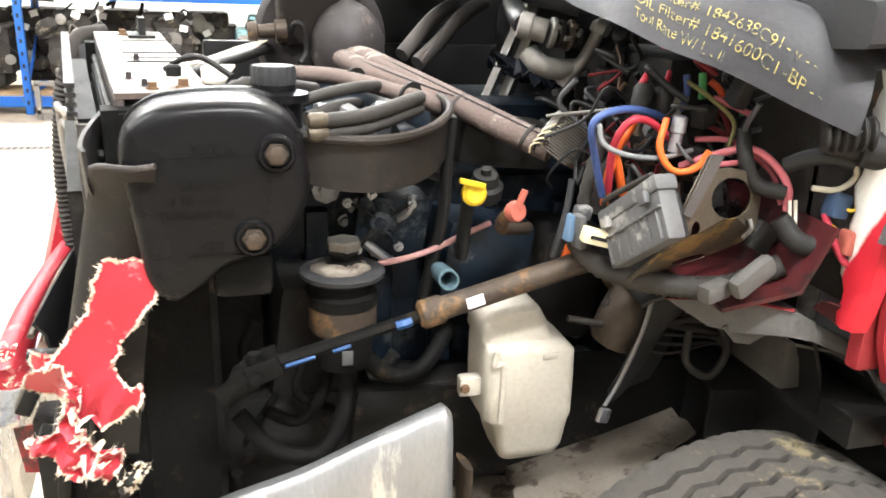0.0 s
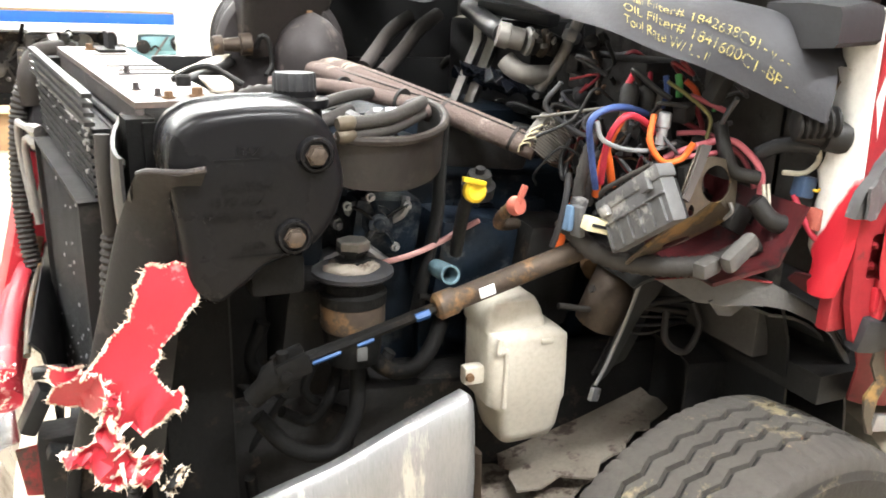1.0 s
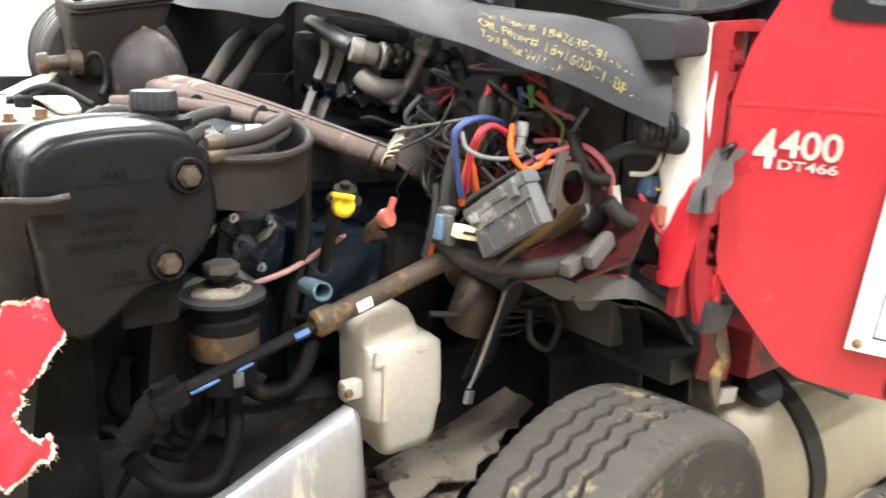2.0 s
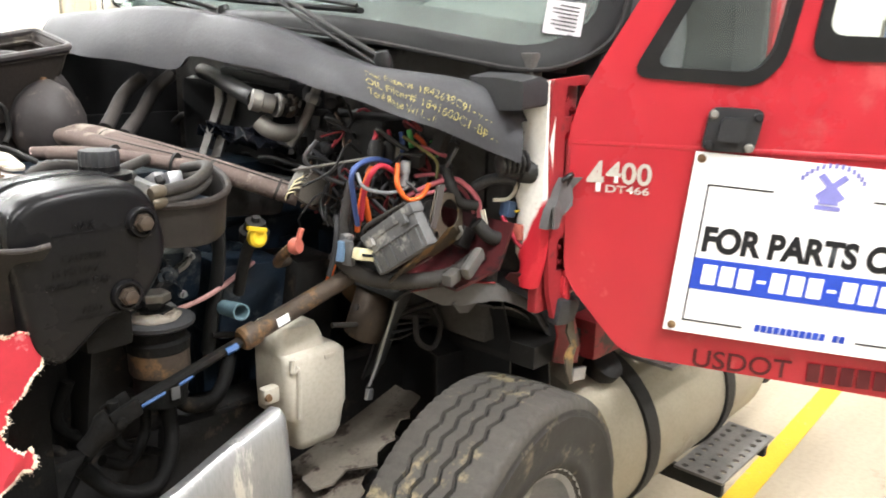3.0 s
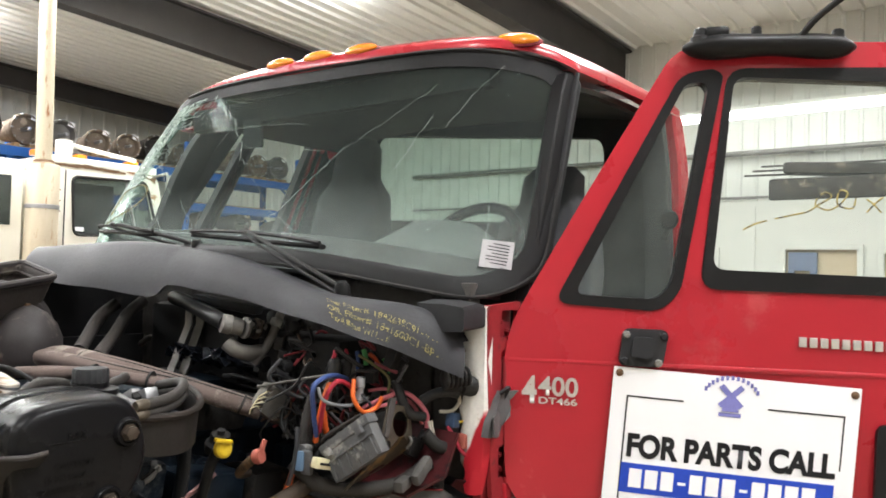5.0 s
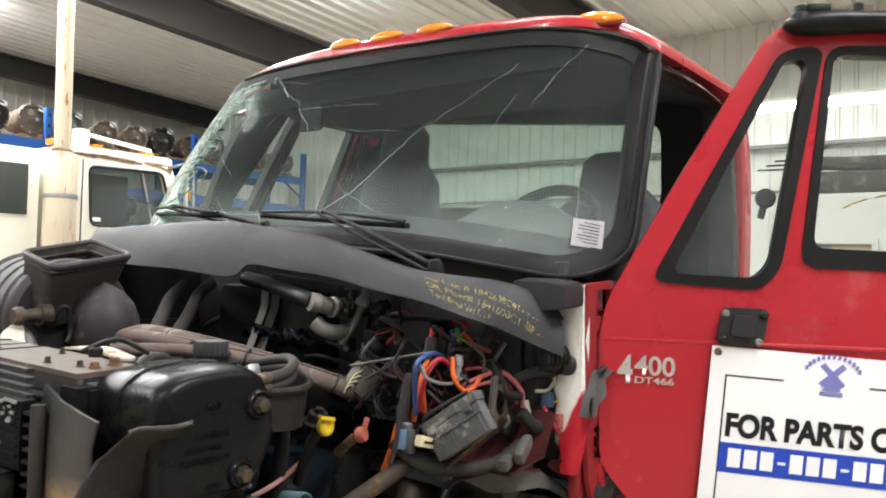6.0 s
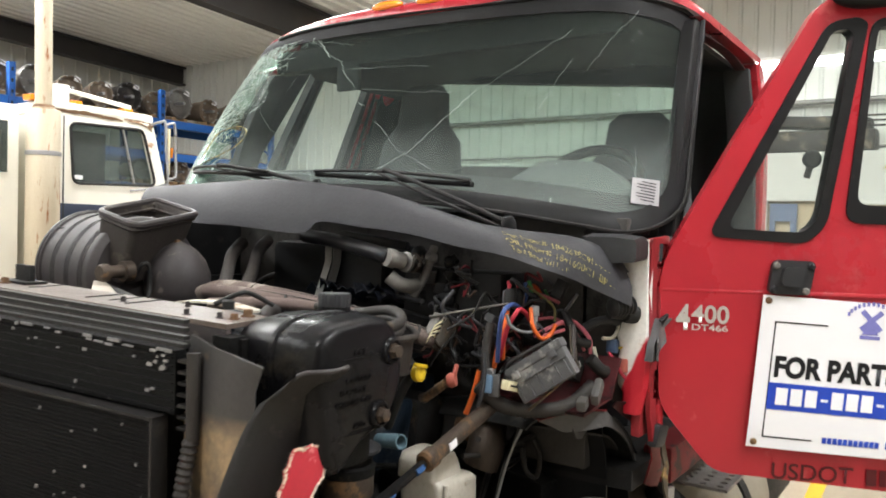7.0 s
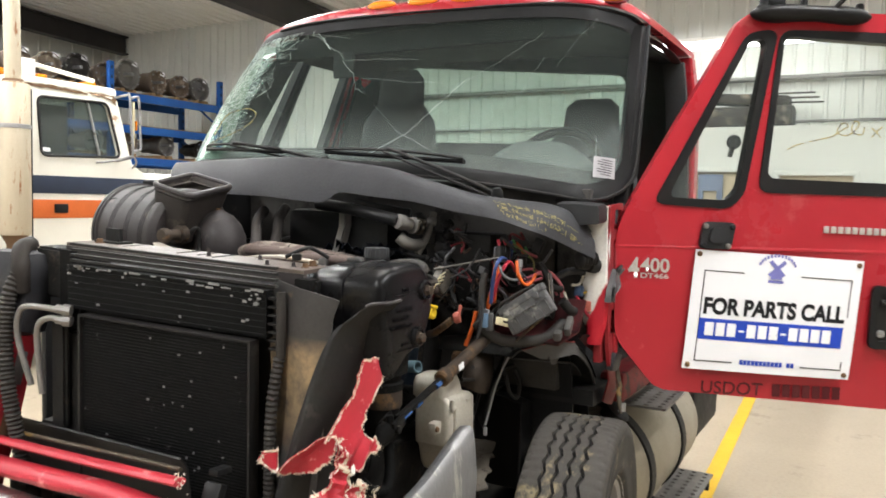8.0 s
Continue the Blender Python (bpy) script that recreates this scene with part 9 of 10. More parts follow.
sign = thing("parts_sign", *door_at(0.6, 1.35)[:], "white plastic sign lettered for parts, screwed to the red door", "sign")
bm = bmesh.new()
add_sheet(bm, [[sign_at(k / 12, j / 6) for k in range(13)] for j in range(7)], 0.004, DN)
board = part("board", bm, WHITE_SIGN, sign)


def patch(name, a0, b0, a1, b1, mat, lift=0.0012, label="", parent=sign):
    bm = bmesh.new()
    n = max(2, int((a1 - a0) * 14))
    add_sheet(bm, [[sign_at(a0 + (a1 - a0) * k / n, b, lift) for k in range(n + 1)] for b in (b0, b1)], 0.0006, DN)
    return part(name, bm, mat, parent, label)


def sign_text(text, a0, a1, base, height, mat, lift=0.0014, shear=0.0, bold=0.0):
    ob = lettering(text, 1.0, mat, Matrix.Identity(4), sign, "lettering", 0.0, 1.0, shear, "", bold)
    xs, ys = [v.co.x for v in ob.data.vertices], [v.co.y for v in ob.data.vertices]
    x0, x1, h = min(xs), max(xs), max(ys)
    for v in ob.data.vertices:
        v.co = sign_at(a0 + (a1 - a0) * (v.co.x - x0) / (x1 - x0), base - height * v.co.y / h, lift)
    return ob


for a0, b0, a1, b1 in ((0.064, 0.165, 0.30, 0.174), (0.64, 0.165, 0.945, 0.174), (0.064, 0.92, 0.29, 0.929), (0.70, 0.92, 0.945, 0.929), (0.064, 0.165, 0.0705, 0.929), (0.9385, 0.165, 0.945, 0.929)):
    patch("border_line", a0, b0, a1, b1, INK)
sign_text("FOR PARTS CALL", 0.085, 0.925, 0.522, 0.135, INK, bold=0.045)
band = patch("blue_band", 0.068, 0.566, 0.925, 0.742, BLUE_INK, 0.0012, "blue band with a row of white bars")
x = 0.105
for k, gap in enumerate((1, 1, 3, 1, 1, 3, 1, 1, 1, 1)):
    patch("white_bar", x, 0.597, x + 0.052, 0.708, WHITE_INK, 0.002)
    x += 0.052 + 0.014
    if gap == 3:
        patch("white_dash", x + 0.004, 0.648, x + 0.036, 0.665, WHITE_INK, 0.002)
        x += 0.052
x = 0.335
for k in range(14):
    if k != 11:
        patch("blue_bar", x, 0.895, x + 0.019, 0.935, BLUE_INK)
    x += 0.0235
# windmill emblem as plain shapes
for ang in (45, 135):
    bm = bmesh.new()
    ca, sa = math.cos(radians(ang)), math.sin(radians(ang))
    add_plate(bm, [sign_at(0.49 + (ca * l * 0.062 - sa * w * 0.012), 0.115 + (sa * l * 0.085 + ca * w * 0.016), 0.0014) for l, w in ((-1, -1), (1, -1), (1, 1), (-1, 1))], 0.0006)
    part("emblem_sail", bm, LILAC, sign, "lilac crossed sail")
bm = bmesh.new()
add_plate(bm, [sign_at(a, b, 0.0018) for a, b in ((0.472, 0.11), (0.508, 0.11), (0.525, 0.205), (0.455, 0.205))], 0.0006)
part("emblem_tower", bm, LILAC, sign, "lilac tower shape")
patch("emblem_base", 0.445, 0.212, 0.535, 0.235, LILAC)
for k in range(13):
    a = math.pi * (0.86 - 0.72 * k / 12)
    bm = bmesh.new()
    ca, cb = 0.49 + 0.115 * math.cos(a), 0.135 - 0.13 * math.sin(a)
    add_plate(bm, [sign_at(ca + dx, cb + dy, 0.0014) for dx, dy in ((-0.006, -0.013), (0.006, -0.013), (0.006, 0.013), (-0.006, 0.013))], 0.0006)
    part("emblem_bar", bm, LILAC, sign)
for a, b in ((0.025, 0.035), (0.975, 0.04), (0.03, 0.965), (0.97, 0.965)):
    bm = bmesh.new()
    add_turned(bm, sign_at(a, b, 0.0), sign_at(a, b, 0.006), [(0, 0.010), (0.4, 0.010), (0.5, 0.007), (1, 0.004)], 12)
    part("screw", bm, RUST, sign, "rusty screw and washer")

# ---- badges and fittings on the door ----
def door_text(text, s0, z0, s1, height, mat, depth=0.004, turn=0.0, name="badge", shear=0.0, bold=0.0, label=""):
    ob = lettering(text, 1.0, mat, Matrix.Identity(4), door, name, 0.0, 1.0, shear, label, bold)
    xs, ys = [v.co.x for v in ob.data.vertices], [v.co.y for v in ob.data.vertices]
    x0, x1, h = min(xs), max(xs), max(ys)
    t = math.tan(radians(turn))
    for v in ob.data.vertices:
        f = (v.co.x - x0) / (x1 - x0)
        v.co = door_at(s0 + (s1 - s0) * f + t * 0.0, z0 + height * v.co.y / h + t * (s1 - s0) * f, -depth)
    return ob


door_text("4", 0.070, 1.484, 0.110, 0.072, BADGE, 0.005, bold=0.03, label="chrome numeral")
door_text("400", 0.114, 1.506, 0.220, 0.050, BADGE, 0.005, -1.5, bold=0.02, label="chrome numerals")
door_text("DT466", 0.116, 1.482, 0.218, 0.018, BADGE, 0.005, -1.5, bold=0.02, label="chrome letters")
for k in range(13):
    s = 0.775 + k * 0.026
    bm = bmesh.new()
    add_box(bm, (0, 0, 0), (0.019, 0.025, 0.006), 0.002)
    bmesh.ops.transform(bm, matrix=door_matrix(s + 0.01, 1.672 - 0.0006 * k, -0.003), verts=bm.verts)
    part("chrome_bar", bm, BADGE, door, "raised chrome bar")
door_text("USDOT", 0.358, 1.058, 0.585, 0.048, DECAL_DARK, 0.0015, -1.6, "decal", bold=0.01, label="dark decal letters")
for k in range(7):
    s = 0.622 + k * 0.037
    bm = bmesh.new()
    add_box(bm, (0, 0, 0), (0.029, 0.047, 0.0012))
    bmesh.ops.transform(bm, matrix=door_matrix(s + 0.014, 1.073 - 0.0011 * k, -0.001), verts=bm.verts)
    part("decal_bar", bm, DECAL_DARK, door, "dark decal bar")

# mirror foot with bolts
bm = bmesh.new()
add_holed(bm, rounded([(0.322, 1.594), (0.436, 1.592), (0.452, 1.69), (0.335, 1.692)], 0.02), [], lambda u, v, w: door_at(u, v, w - 0.02), 0.022)
foot = part("mirror_foot", bm, RUBBER_G, door, "black mirror mounting foot")
bm = bmesh.new()
add_holed(bm, rounded([(0.352, 1.618), (0.410, 1.616), (0.418, 1.67), (0.36, 1.672)], 0.015), [], lambda u, v, w: door_at(u, v, w - 0.036), 0.02)
part("raised_pad", bm, RUBBER_G, foot)
for s, z, m in ((0.342, 1.676, FINNED), (0.438, 1.674, INK), (0.338, 1.607, INK), (0.425, 1.604, FINNED)):
    bm = bmesh.new()
    add_turned(bm, door_at(s, z, -0.018), door_at(s, z, -0.028), [(0, 0.011), (0.6, 0.011), (1, 0.007)], 8)
    part("bolt", bm, m, foot)
# upper mirror bracket
bm = bmesh.new()
rows = []
for k in range(25):
    f = k / 24
    r = 0.034 * max(0.05, 1 - abs(2 * f - 1) ** 5) ** 0.5 * (1 + 0.10 * math.sin(f * 9))
    c = door_at(0.475 + 0.43 * f, 2.440 + 0.010 * math.sin(f * 3.1) - 0.006 * f, -0.028)
    rows.append([c + DN * (r * 1.25 * math.cos(a)) + Vector((0, 0, r * math.sin(a) * (0.8 if math.sin(a) > 0 else 1.0))) for a in [6.283 * j / 16 for j in range(16)]])
add_rings(bm, rows)
mb = part("mirror_bracket", bm, BLACK_PL, door, "black upper mirror bracket", 60)
for s0, z0, r in ((0.52, 2.468, 0.020), (0.66, 2.470, 0.014), (0.86, 2.458, 0.016)):
    bm = bmesh.new()
    add_turned(bm, door_at(s0, z0 - 0.02, -0.035), door_at(s0, z0 + 0.022, -0.04), [(0, r * 1.5), (0.4, r * 1.3), (0.5, r), (0.9, r * 0.9), (1, r * 0.5)], 14)
    part("pivot_boss", bm, BLACK_PL, mb)
bm = bmesh.new()
add_box(bm, (0, 0, 0), (0.06, 0.03, 0.06), 0.01)
bmesh.ops.transform(bm, matrix=door_matrix(0.56, 2.475, -0.03), verts=bm.verts)
part("pivot_block", bm, BLACK_PL, mb)
bm = bmesh.new()
add_hose(bm, [door_at(0.76, 2.45, -0.05), door_at(0.80, 2.50, -0.08), door_at(0.88, 2.56, -0.12), door_at(0.98, 2.62, -0.14)], 0.009, 8)
part("stay", bm, RUBBER, mb)
# recessed handle
bm = bmesh.new()
add_holed(bm, rounded([(0.955, 1.24), (1.10, 1.235), (1.105, 1.46), (0.962, 1.475)], 0.03), [rounded([(0.98, 1.27), (1.075, 1.265), (1.08, 1.43), (0.985, 1.445)], 0.02)], lambda u, v, w: door_at(u, v, w - 0.014), 0.014)
hd = part("door_handle", bm, BLACK_PL, door, "black recessed door handle")
bm = bmesh.new()
add_holed(bm, rounded([(0.978, 1.268), (1.078, 1.262), (1.082, 1.435), (0.983, 1.448)], 0.02), [], lambda u, v, w: door_at(u, v, w - 0.004), 0.004)
part("recess", bm, RUBBER, hd)
bm = bmesh.new()
add_hose(bm, [door_at(0.995, 1.41, -0.012), door_at(1.03, 1.405, -0.022), door_at(1.07, 1.40, -0.012)], 0.012, 8)
part("paddle", bm, BLACK_PL, hd)
bm = bmesh.new()
add_turned(bm, door_at(1.0, 1.295, -0.004), door_at(1.0, 1.295, -0.014), [(0, 0.014), (0.8, 0.014), (1, 0.010)], 16)
part("lock", bm, ALLOY, hd)
# knob on the vent pane, curtain-like streaks of dust
bm = bmesh.new()
add_turned(bm, door_at(0.452, 1.985, 0.03), door_at(0.452, 1.985, 0.05), [(0, 0.02), (0.3, 0.027), (0.9, 0.025), (1, 0.015)], 18)
add_hose(bm, [door_at(0.452, 1.975, 0.045), door_at(0.447, 1.95, 0.05), door_at(0.442, 1.932, 0.05)], 0.010, 8)
part("vent_latch", bm, BLACK_PL, door, "round black vent latch")
# scrawl on the door pane
bm = bmesh.new()
add_hose(bm, [door_at(s, z, 0.018) for s, z in ((0.72, 1.99), (0.76, 2.0), (0.80, 2.01), (0.83, 2.03), (0.86, 2.05), (0.84, 2.06), (0.82, 2.03), (0.85, 2.015), (0.88, 2.03), (0.90, 2.06), (0.88, 2.065), (0.875, 2.03), (0.91, 2.02), (0.92, 2.05))], 0.0022, 4)
part("marker_scrawl", bm, CHALK, door, "yellow marker scrawl on the pane")
for a, b in (((0.945, 2.01), (0.985, 2.05)), ((0.945, 2.045), (0.98, 2.01)), ((0.64, 1.96), (0.70, 1.985))):
    bm = bmesh.new()
    add_hose(bm, [door_at(*a, 0.018), door_at((a[0] + b[0]) / 2, (a[1] + b[1]) / 2 + 0.003, 0.018), door_at(*b, 0.018)], 0.0022, 4)
    part("marker_scrawl", bm, CHALK, door, "yellow marker scrawl on the pane")

# ---- white truck parked beyond ----
wt = thing("parked_truck", 3.0, 8.2, 0.0, "parked white truck cab with navy and orange stripes", "truck")
WY = 7.05


def wt_box(name, x0, x1, y0, y1, z0, z1, mat, bevel=0.03, label="", parent=None):
    bm = bmesh.new()
    add_box(bm, ((x0 + x1) / 2, (y0 + y1) / 2, (z0 + z1) / 2), (x1 - x0, y1 - y0, z1 - z0), bevel)
    return part(name, bm, mat, parent or wt, label)


bm = bmesh.new()
cab_side = rounded([(2.62, 0.75), (4.05, 0.75), (4.05, 1.95), (3.86, 2.05), (3.70, 2.74), (2.66, 2.74), (2.62, 2.6)], 0.05)
add_holed(bm, cab_side, [rounded([(2.84, 2.09), (3.72, 2.12), (3.585, 2.67), (2.82, 2.65)], 0.07, 6)], lambda u, v, w: Vector((u, WY + w + 0.05 * max(0, v - 2.05), v)), 0.06)
part("cab_side", bm, TRUCK_WHITE, wt, "white cab side")
bm = bmesh.new()
add_plate(bm, [(2.80, WY + 0.05, 2.07), (3.74, WY + 0.05, 2.09), (3.6, WY + 0.08, 2.69), (2.80, WY + 0.08, 2.67)], 0.006)
pane = part("side_pane", bm, GLASS_DARK, wt, "dark side window")
bm = bmesh.new()
add_hose(bm, [(3.50, WY + 0.03, 2.09), (3.435, WY + 0.04, 2.38), (3.37, WY + 0.055, 2.68)], 0.014, 8)
part("pane_bar", bm, ALLOY, wt, "thin bright window bar")
bm = bmesh.new()
gasket = [Vector((u, WY - 0.002 + 0.05 * max(0, v - 2.05), v)) for u, v in rounded([(2.84, 2.09), (3.72, 2.12), (3.585, 2.67), (2.82, 2.65)], 0.07, 6)]
add_hose(bm, gasket + gasket[:1], 0.014, 6, 1)
part("pane_rubber", bm, RUBBER, wt, "black rubber round the side window")
wt_box("pane_sticker", 2.86, 2.95, WY + 0.03, WY + 0.04, 2.13, 2.17, WHITE_INK, 0.001)
wt_box("cab_inside", 2.66, 3.6, WY + 0.7, WY + 0.72, 0.9, 2.66, LINER, 0.0, "dark cab inside")
wt_box("cab_roof", 2.60, 3.72, WY + 0.04, WY + 2.2, 2.72, 2.84, TRUCK_WHITE, 0.05, "white cab roof with rust stains")
wt_box("cab_rear", 2.60, 2.66, WY + 0.06, WY + 2.2, 0.8, 2.72, TRUCK_WHITE, 0.01)
wt_box("cab_front", 3.70, 3.76, WY + 0.08, WY + 2.2, 1.9, 2.1, TRUCK_WHITE, 0.01)
wt_box("hood", 4.0, 5.6, WY + 0.15, WY + 2.05, 0.9, 1.98, TRUCK_WHITE, 0.12, "white hood")
wt_box("navy_stripe", 2.63, 5.2, WY - 0.006, WY - 0.002, 1.73, 1.90, NAVY, 0.001, "navy stripe")
wt_box("orange_stripe", 2.63, 5.0, WY - 0.007, WY - 0.003, 1.49, 1.67, ORANGE_ST, 0.001, "orange stripe")
wt_box("cab_handle", 2.96, 3.10, WY - 0.03, WY - 0.004, 1.54, 1.63, BLACK_PL, 0.01, "black door handle")
wt_box("door_gap", 2.735, 2.745, WY - 0.009, WY + 0.0, 0.85, 2.70, RUBBER, 0.001)
for k in range(3):
    wt_box("screw_dot", 2.69, 2.70, WY - 0.01, WY, 2.3 + 0.1 * k, 2.312 + 0.1 * k, RUST, 0.002)
q = random.Random(64)
bm = bmesh.new()
rim = [(3.36, 2.755), (3.46, 2.79), (3.56, 2.80), (3.66, 2.78), (3.70, 2.72), (3.68, 2.66), (3.63, 2.70), (3.55, 2.725), (3.45, 2.73)]
add_holed(bm, ragged(rim, 0.03, 0.008, 64), [], lambda u, v, w: Vector((u, WY + 0.02 + w + 0.05 * max(0, v - 2.05) - (0.026 if v < 2.75 else 0.0), v)), 0.004)
part("rust_patch", bm, RUST, wt, "rust stain on the roof corner")
bm = bmesh.new()
add_holed(bm, ragged([(2.62, 2.76), (2.95, 2.772), (3.36, 2.745), (3.36, 2.722), (2.95, 2.735), (2.62, 2.73)], 0.04, 0.006, 65), [], lambda u, v, w: Vector((u, WY + 0.028 + w, v)), 0.004)
part("rust_patch", bm, RUST, wt, "rust along the drip rail")
for dx in (0.0, 0.55, 0.95):
    wt_box("roof_marker", 3.52 - dx, 3.62 - dx, WY + 0.25, WY + 0.4, 2.84, 2.90, AMBER, 0.015, "amber roof marker")
# roof tube lying along the cab
bm = bmesh.new()
add_rod(bm, (2.80, WY + 0.12, 2.96), (3.55, WY + 0.2, 2.90), 0.022)
part("roof_horn", bm, TRUCK_WHITE, wt, "white tube on the roof")
wt_box("horn_block", 2.72, 2.84, WY + 0.08, WY + 0.2, 2.84, 3.0, TRUCK_WHITE, 0.01)
# sleeper body behind
wt_box("sleeper", 0.6, 2.48, WY + 0.25, WY + 2.2, 0.9, 2.78, TRUCK_WHITE, 0.05, "white sleeper body")
wt_box("sleeper_pane", 1.85, 2.36, WY + 0.235, WY + 0.245, 2.16, 2.62, GLASS_DARK, 0.002, "dark sleeper window")
wt_box("sleeper_inside", 1.85, 2.36, WY + 0.246, WY + 0.248, 2.16, 2.62, LINER, 0.0)
# mirror bracket
for pts, r in (([(3.64, WY - 0.02, 2.73), (3.66, WY - 0.16, 2.75), (3.68, WY - 0.2, 2.74), (3.69, WY - 0.2, 2.5), (3.715, WY - 0.2, 2.16), (3.70, WY - 0.1, 2.10), (3.66, WY - 0.01, 2.08)], 0.014),
               ([(3.69, WY - 0.2, 2.72), (3.76, WY - 0.2, 2.745), (3.79, WY - 0.2, 2.72), (3.80, WY - 0.2, 2.5), (3.813, WY - 0.2, 2.24), (3.79, WY - 0.2, 2.20), (3.715, WY - 0.2, 2.18)], 0.014),
               ([(3.42, WY - 0.01, 2.05), (3.56, WY - 0.15, 2.08), (3.70, WY - 0.2, 2.13), (3.80, WY - 0.15, 2.06), (3.92, WY + 0.12, 1.99)], 0.010)):
    bm = bmesh.new()
    add_hose(bm, pts, r, 8)
    part("mirror_loop", bm, ALLOY, wt, "bare mirror bracket loop")
bm = bmesh.new()
add_box(bm, (3.725, WY - 0.19, 2.46), (0.03, 0.03, 0.46), 0.01)
part("mirror_head", bm, CREAM, wt, "narrow mirror seen on edge")
wt_box("mirror_lamp", 3.75, 3.775, WY - 0.2, WY - 0.17, 2.40, 2.50, AMBER, 0.006, "small amber lamp on the mirror")
# exhaust stack
SX, SY = 2.45, 6.86
bm = bmesh.new()
add_turned(bm, (SX, SY, 1.35), (SX, SY, 2.70), [(0, 0.13), (0.01, 0.138), (0.99, 0.138), (1, 0.13)], 32)
stk = part("muffler", bm, STACK, wt, "stained upright exhaust muffler")
bm = bmesh.new()
add_turned(bm, (SX, SY, 2.68), (SX - 0.02, SY, 4.35), [(0, 0.095), (0.02, 0.095), (0.025, 0.07), (1, 0.07)], 28)
part("stack_pipe", bm, STACK, stk, "tall pale exhaust pipe")
bm = bmesh.new()
add_turned(bm, (SX, SY, 2.655), (SX, SY, 2.74), [(0, 0.13), (0.2, 0.12), (0.5, 0.10), (1, 0.082)], 28)
part("stack_cone", bm, RUST, stk, "rusty reducer")
bm = bmesh.new()
add_turned(bm, (SX, SY, 2.30), (SX, SY, 2.34), [(0, 0.139), (0.1, 0.145), (0.9, 0.145), (1, 0.139)], 32)
part("stack_clamp", bm, ALLOY, stk, "steel band clamp")
bm = bmesh.new()
add_turned(bm, (SX, SY, 0.9), (SX, SY, 1.36), [(0, 0.07), (0.8, 0.07), (1, 0.12)], 20)
part("stack_elbow", bm, RUST, stk)
for wx in (1.4, 4.7):
    bm = bmesh.new()
    add_turned(bm, (wx, WY + 0.05, 0.5), (wx, WY + 0.33, 0.5), [(0, 0.42), (0.1, 0.49), (0.9, 0.49), (1, 0.42)], 40)
    part("parked_tyre", bm, TYRE, wt, "dusty tyre")
wt_box("parked_frame", 0.4, 5.4, WY + 0.5, WY + 1.8, 0.55, 0.95, STEEL_DARK, 0.02)

# ---- pallet racks ----
def rack_post(rack, x, y, h):
    bm = bmesh.new()
    add_box(bm, (x, y, h / 2), (0.09, 0.08, h), 0.006)
    p = part("rack_post", bm, RACK_BLUE, rack)
    bm = bmesh.new()
    for k in range(int(h / 0.15)):
        add_box(bm, (x, y - 0.041, 0.15 + k * 0.15), (0.03, 0.004, 0.05))
    part("post_slots", bm, INK, p)["kind"] = "stuff"


def rack_beam(rack, x0, x1, y, z):
    bm = bmesh.new()
    add_box(bm, ((x0 + x1) / 2, y, z), (x1 - x0 - 0.1, 0.05, 0.13), 0.006)
    part("rack_beam", bm, RACK_BLUE, rack)


def make_rack(label, xs, y, levels, h, depth=1.0):
    r = thing("pallet_rack", xs[0], y, 0, label, "rack", "blue pallet racks")
    for x in xs:
        rack_post(r, x, y, h)
        rack_post(r, x, y + depth, h)
        for k in range(int(h / 0.9)):
            bm = bmesh.new()
            z = 0.3 + k * 0.9
            add_rod(bm, (x, y, z), (x, y + depth, z + 0.7), 0.018, 6)
            part("brace", bm, RACK_BLUE, r)
    for a, b in zip(xs, xs[1:]):
        for z in levels:
            rack_beam(r, a, b, y, z)
            rack_beam(r, a, b, y + depth, z)
            bm = bmesh.new()
            add_box(bm, ((a + b) / 2, y + depth / 2, z + 0.075), (b - a - 0.12, depth - 0.06, 0.02))
            part("deck", bm, WOOD, r, "wooden rack deck")
    return r


make_rack("blue pallet rack loaded with gearboxes", [1.85, 4.2, 6.55, 8.9], 10.9, (1.1, 2.28, 2.80, 3.33), 3.85)
make_rack("blue pallet rack with engines standing in it", [-8.0, -5.2, -2.4, 0.9], 10.9, (0.16, 1.47, 2.6), 3.4)


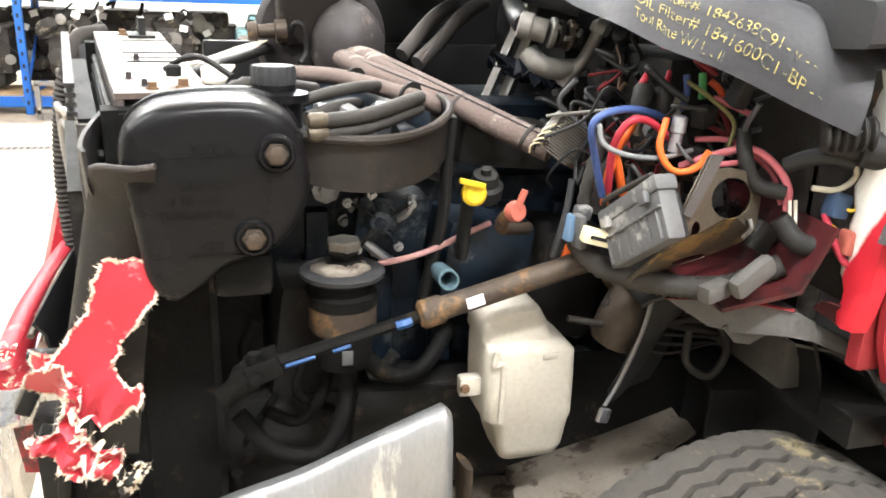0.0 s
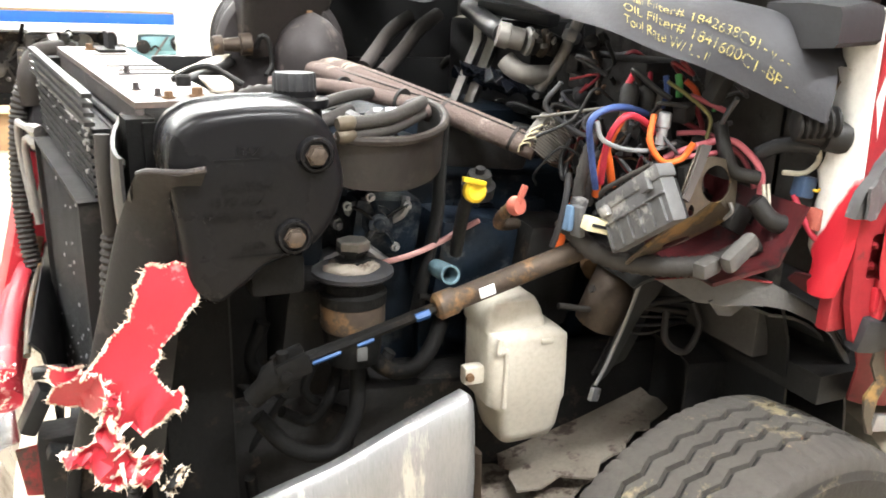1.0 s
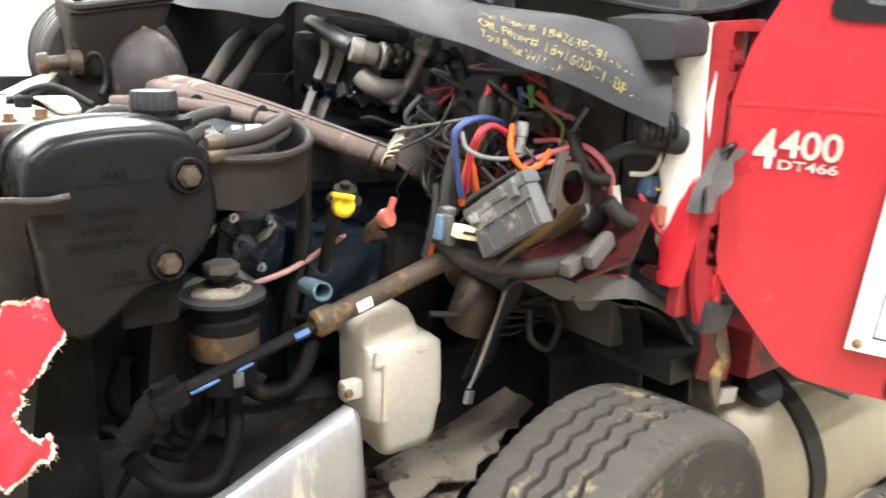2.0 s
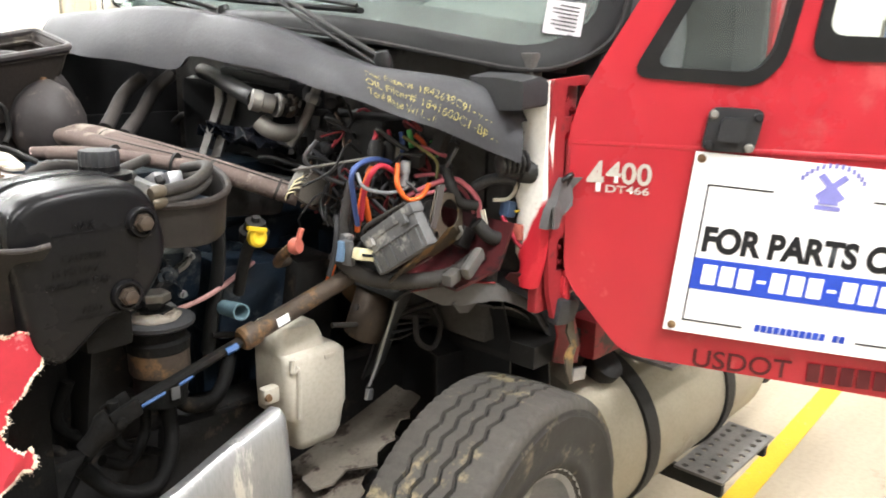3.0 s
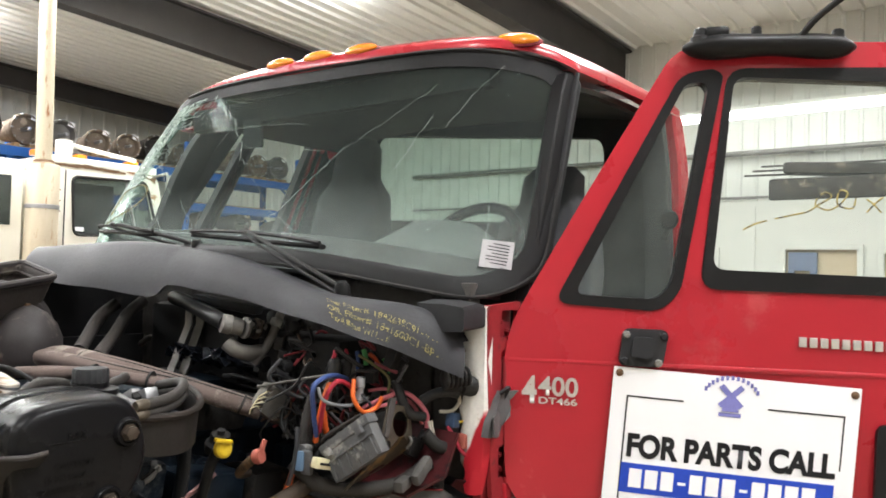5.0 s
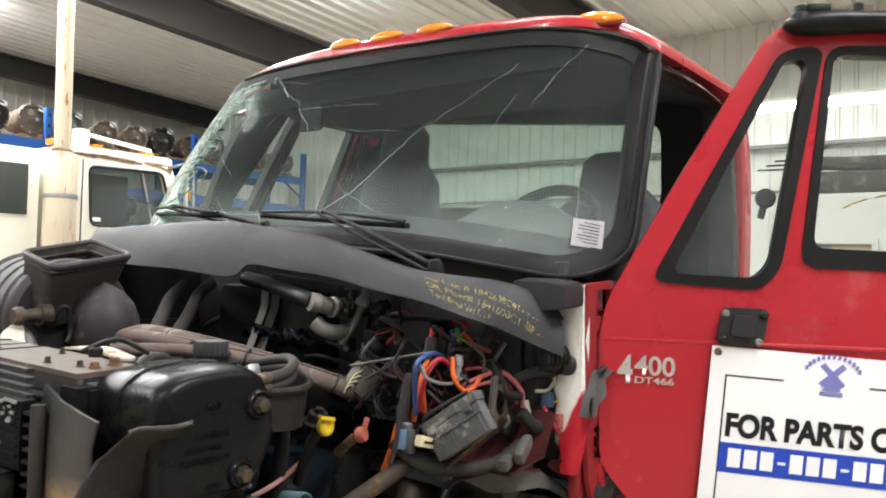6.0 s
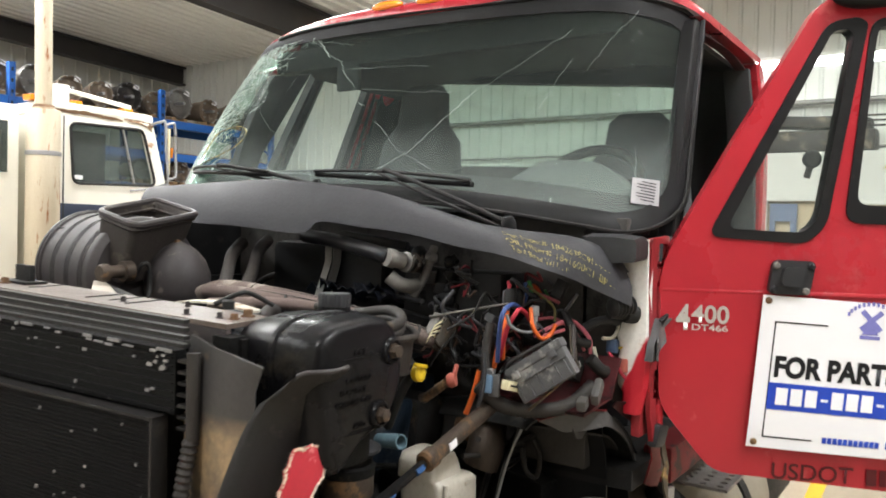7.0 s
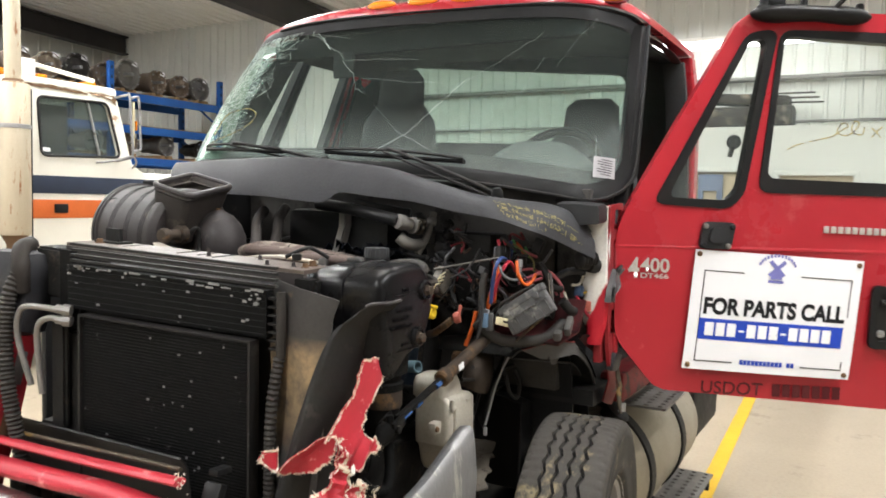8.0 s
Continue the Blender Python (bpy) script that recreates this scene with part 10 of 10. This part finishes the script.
def gearbox(x, y, z, r, mat, turn=0.0, long=0.6):
    t = thing("gearbox", x, y, z, "greasy used gearbox lying on the rack", "gearbox", "gearboxes on the racks")
    m = Matrix.Translation((x, y, z + r + 0.04)) @ pose(0, 0, 0, 0, 0, turn)
    bm = bmesh.new()
    add_rings(bm, [[m @ p for p in ring((0, o, 0), (0, 1, 0), rr, 28)] for rr, o in ((r * 0.25, 0.10), (r * 0.72, 0.08), (r * 0.86, 0.0), (r * 0.97, -0.01), (r, 0.01), (r, 0.05), (r * 0.9, 0.07), (r * 0.8, 0.2))])
    part("bell_housing", bm, mat, t, "open bell housing")
    for k in range(10):
        a = 6.283 * k / 10
        bm = bmesh.new()
        p = Vector((r * 0.93 * math.cos(a), -0.012, r * 0.93 * math.sin(a)))
        add_turned(bm, m @ p, m @ (p + Vector((0, -0.02, 0))), [(0, 0.016), (1, 0.012)], 6)
        part("stud", bm, ALLOY, t)
    bm = bmesh.new()
    add_rings(bm, [[m @ p for p in ring((0, o, 0), (0, 1, 0), rr, 14)] for rr, o in ((r * 0.8, 0.18), (r * 0.78, 0.3), (r * 0.66, 0.34), (r * 0.66, long - 0.08), (r * 0.45, long), (r * 0.3, long + 0.08))])
    part("case", bm, mat, t)
    bm = bmesh.new()
    add_rod(bm, m @ Vector((0, -0.09, 0)), m @ Vector((0, 0.1, 0)), r * 0.12, 12)
    part("input_shaft", bm, ALLOY, t)
    for dx in (-1, 1):
        bm = bmesh.new()
        add_box(bm, m @ Vector((dx * r * 0.5, 0.25, -r - 0.015)), (0.08, 0.6, 0.05), 0.006)
        part("skid", bm, WOOD, t, "wooden skid")
    bm = bmesh.new()
    p = m @ Vector((r * 0.55, 0.0, r * 0.75))
    add_box(bm, p, (0.10, 0.006, 0.07), 0.001, pose(0, 0, 0, 0, 15, 0))
    part("paper_tag", bm, WHITE_SIGN, t, "white paper tag")


rng = random.Random(8)
x = 2.1
while x < 8.7:
    r = rng.uniform(0.19, 0.26)
    gearbox(x, 11.05, 3.415, r, rng.choice((GEAR_BROWN, GEAR_GREY, GEAR_BROWN, GEAR_ALU)), rng.uniform(-18, 18))
    x += r * 2 + rng.uniform(0.04, 0.10)
x = 2.2
while x < 8.7:
    r = rng.uniform(0.17, 0.21)
    gearbox(x, 11.05, 2.365 - 0.53 * (rng.random() < 0.0), r, rng.choice((GEAR_BROWN, GEAR_GREY, GEAR_BROWN, GEAR_ALU)), rng.uniform(-18, 18))
    x += r * 2 + rng.uniform(0.1, 0.5)


def engine_on_stand(x, y, mat, label, seed, s=1.0):
    q = random.Random(seed)
    t = thing("spare_engine", x, y, 0.25, label, "engine", "spare engines")
    bm = bmesh.new()
    add_box(bm, (x, y + 0.3, 0.78), (0.62 * s, 0.7, 0.62), 0.05)
    part("block", bm, mat, t)
    bm = bmesh.new()
    add_box(bm, (x, y + 0.3, 1.16), (0.44 * s, 0.7, 0.2), 0.05)
    part("head", bm, mat, t)
    bm = bmesh.new()
    add_box(bm, (x, y + 0.3, 0.40), (0.40 * s, 0.6, 0.2), 0.05)
    part("oil_pan", bm, STEEL_DARK, t)
    for k in range(18):
        a, r = q.uniform(-0.3, 0.3) * s, q.uniform(0.03, 0.13)
        z = q.uniform(0.5, 1.25)
        bm = bmesh.new()
        add_turned(bm, (x + a, y - 0.04, z), (x + a, y - q.uniform(0.07, 0.16), z), [(0, r), (0.4, r), (0.42, r * 0.8), (0.6, r * 0.75), (0.62, r * 1.0), (0.9, r * 0.95), (1, r * 0.4)], 18)
        part("pulley", bm, q.choice((mat, STEEL_DARK, GEAR_ALU, GEAR_GREY)), t)
    for k in range(8):
        bm = bmesh.new()
        px, pz = x + q.uniform(-0.3, 0.3) * s, q.uniform(0.6, 1.3)
        add_hose(bm, [(px, y - 0.05, pz), (px + q.uniform(-0.1, 0.1), y - 0.15, pz + q.uniform(-0.1, 0.1)), (px + q.uniform(-0.25, 0.25), y - 0.08, pz + q.uniform(-0.25, 0.2))], q.uniform(0.012, 0.03), 8)
        part("engine_pipe", bm, q.choice((mat, STEEL_DARK, GEAR_ALU, CONDUIT)), t)
    for k in range(2):
        bm = bmesh.new()
        add_box(bm, (x + q.uniform(-0.3, 0.3), y - 0.17, q.uniform(0.9, 1.3)), (0.10, 0.004, 0.08), 0.001, pose(0, 0, 0, 0, q.uniform(-25, 25), 0))
        part("paper_tag", bm, WHITE_SIGN, t, "white paper tag")


for i, ex in enumerate((-6.8, -5.9, -4.6, -3.7, -2.9, -1.85)):
    engine_on_stand(ex, 11.2, GEAR_GREY, "greasy black used engine on the rack", 40 + i)
engine_on_stand(0.75, 11.05, TEAL, "pale teal painted engine wrapped in film", 50, 1.9)
for i, ex in enumerate((-0.75, 2.0, 2.8, 3.6)):
    engine_on_stand(ex, 11.2, GEAR_GREY, "greasy black used engine on the rack", 60 + i, 1.15)
for i, ex in enumerate((-5.3, -4.1, -3.3, -2.4, -1.3, -0.2, 1.5, 2.4, 3.2)):
    engine_on_stand(ex, 11.85, GEAR_GREY, "greasy black used engine deep in the rack", 80 + i, 1.3)

# bench legs and a cardboard box before the rack
for bx in (-3.3, -1.7):
    t = thing("work_bench", bx, 10.4, 0, "grey steel stand before the rack", "stand", "grey stands")
    for dx in (-0.5, 0.5):
        bm = bmesh.new()
        add_box(bm, (bx + dx, 10.45, 0.22), (0.06, 0.06, 0.44), 0.006)
        part("leg", bm, GEAR_ALU, t)
    for z in (0.10, 0.44):
        bm = bmesh.new()
        add_box(bm, (bx, 10.45, z), (1.06, 0.06, 0.06), 0.006)
        part("rail", bm, GEAR_ALU, t)
t = thing("cardboard_box", -1.15, 10.3, 0, "open brown cardboard box on the floor", "box")
bm = bmesh.new()
add_box(bm, (-1.15, 10.3, 0.22), (0.5, 0.4, 0.44), 0.01)
part("carton", bm, WOOD, t)
bm = bmesh.new()
add_box(bm, (-1.15, 10.07, 0.47), (0.48, 0.16, 0.01), 0.002, pose(0, 0, 0, 30, 0, 0))
part("lid_flap", bm, WOOD, t)

# floor drain
bm = bmesh.new()
add_box(bm, (-3.0, 8.72, 0.0035), (3.0, 0.16, 0.005), 0.001)
drain = tagged(part("floor_drain", bm, GEAR_ALU), "long slotted steel floor drain", "drain", "", "structure")
for k in range(48):
    bm = bmesh.new()
    add_box(bm, (-4.45 + k * 0.0615, 8.72, 0.0065), (0.028, 0.10, 0.003), 0.0)
    part("slot", bm, INK, drain)
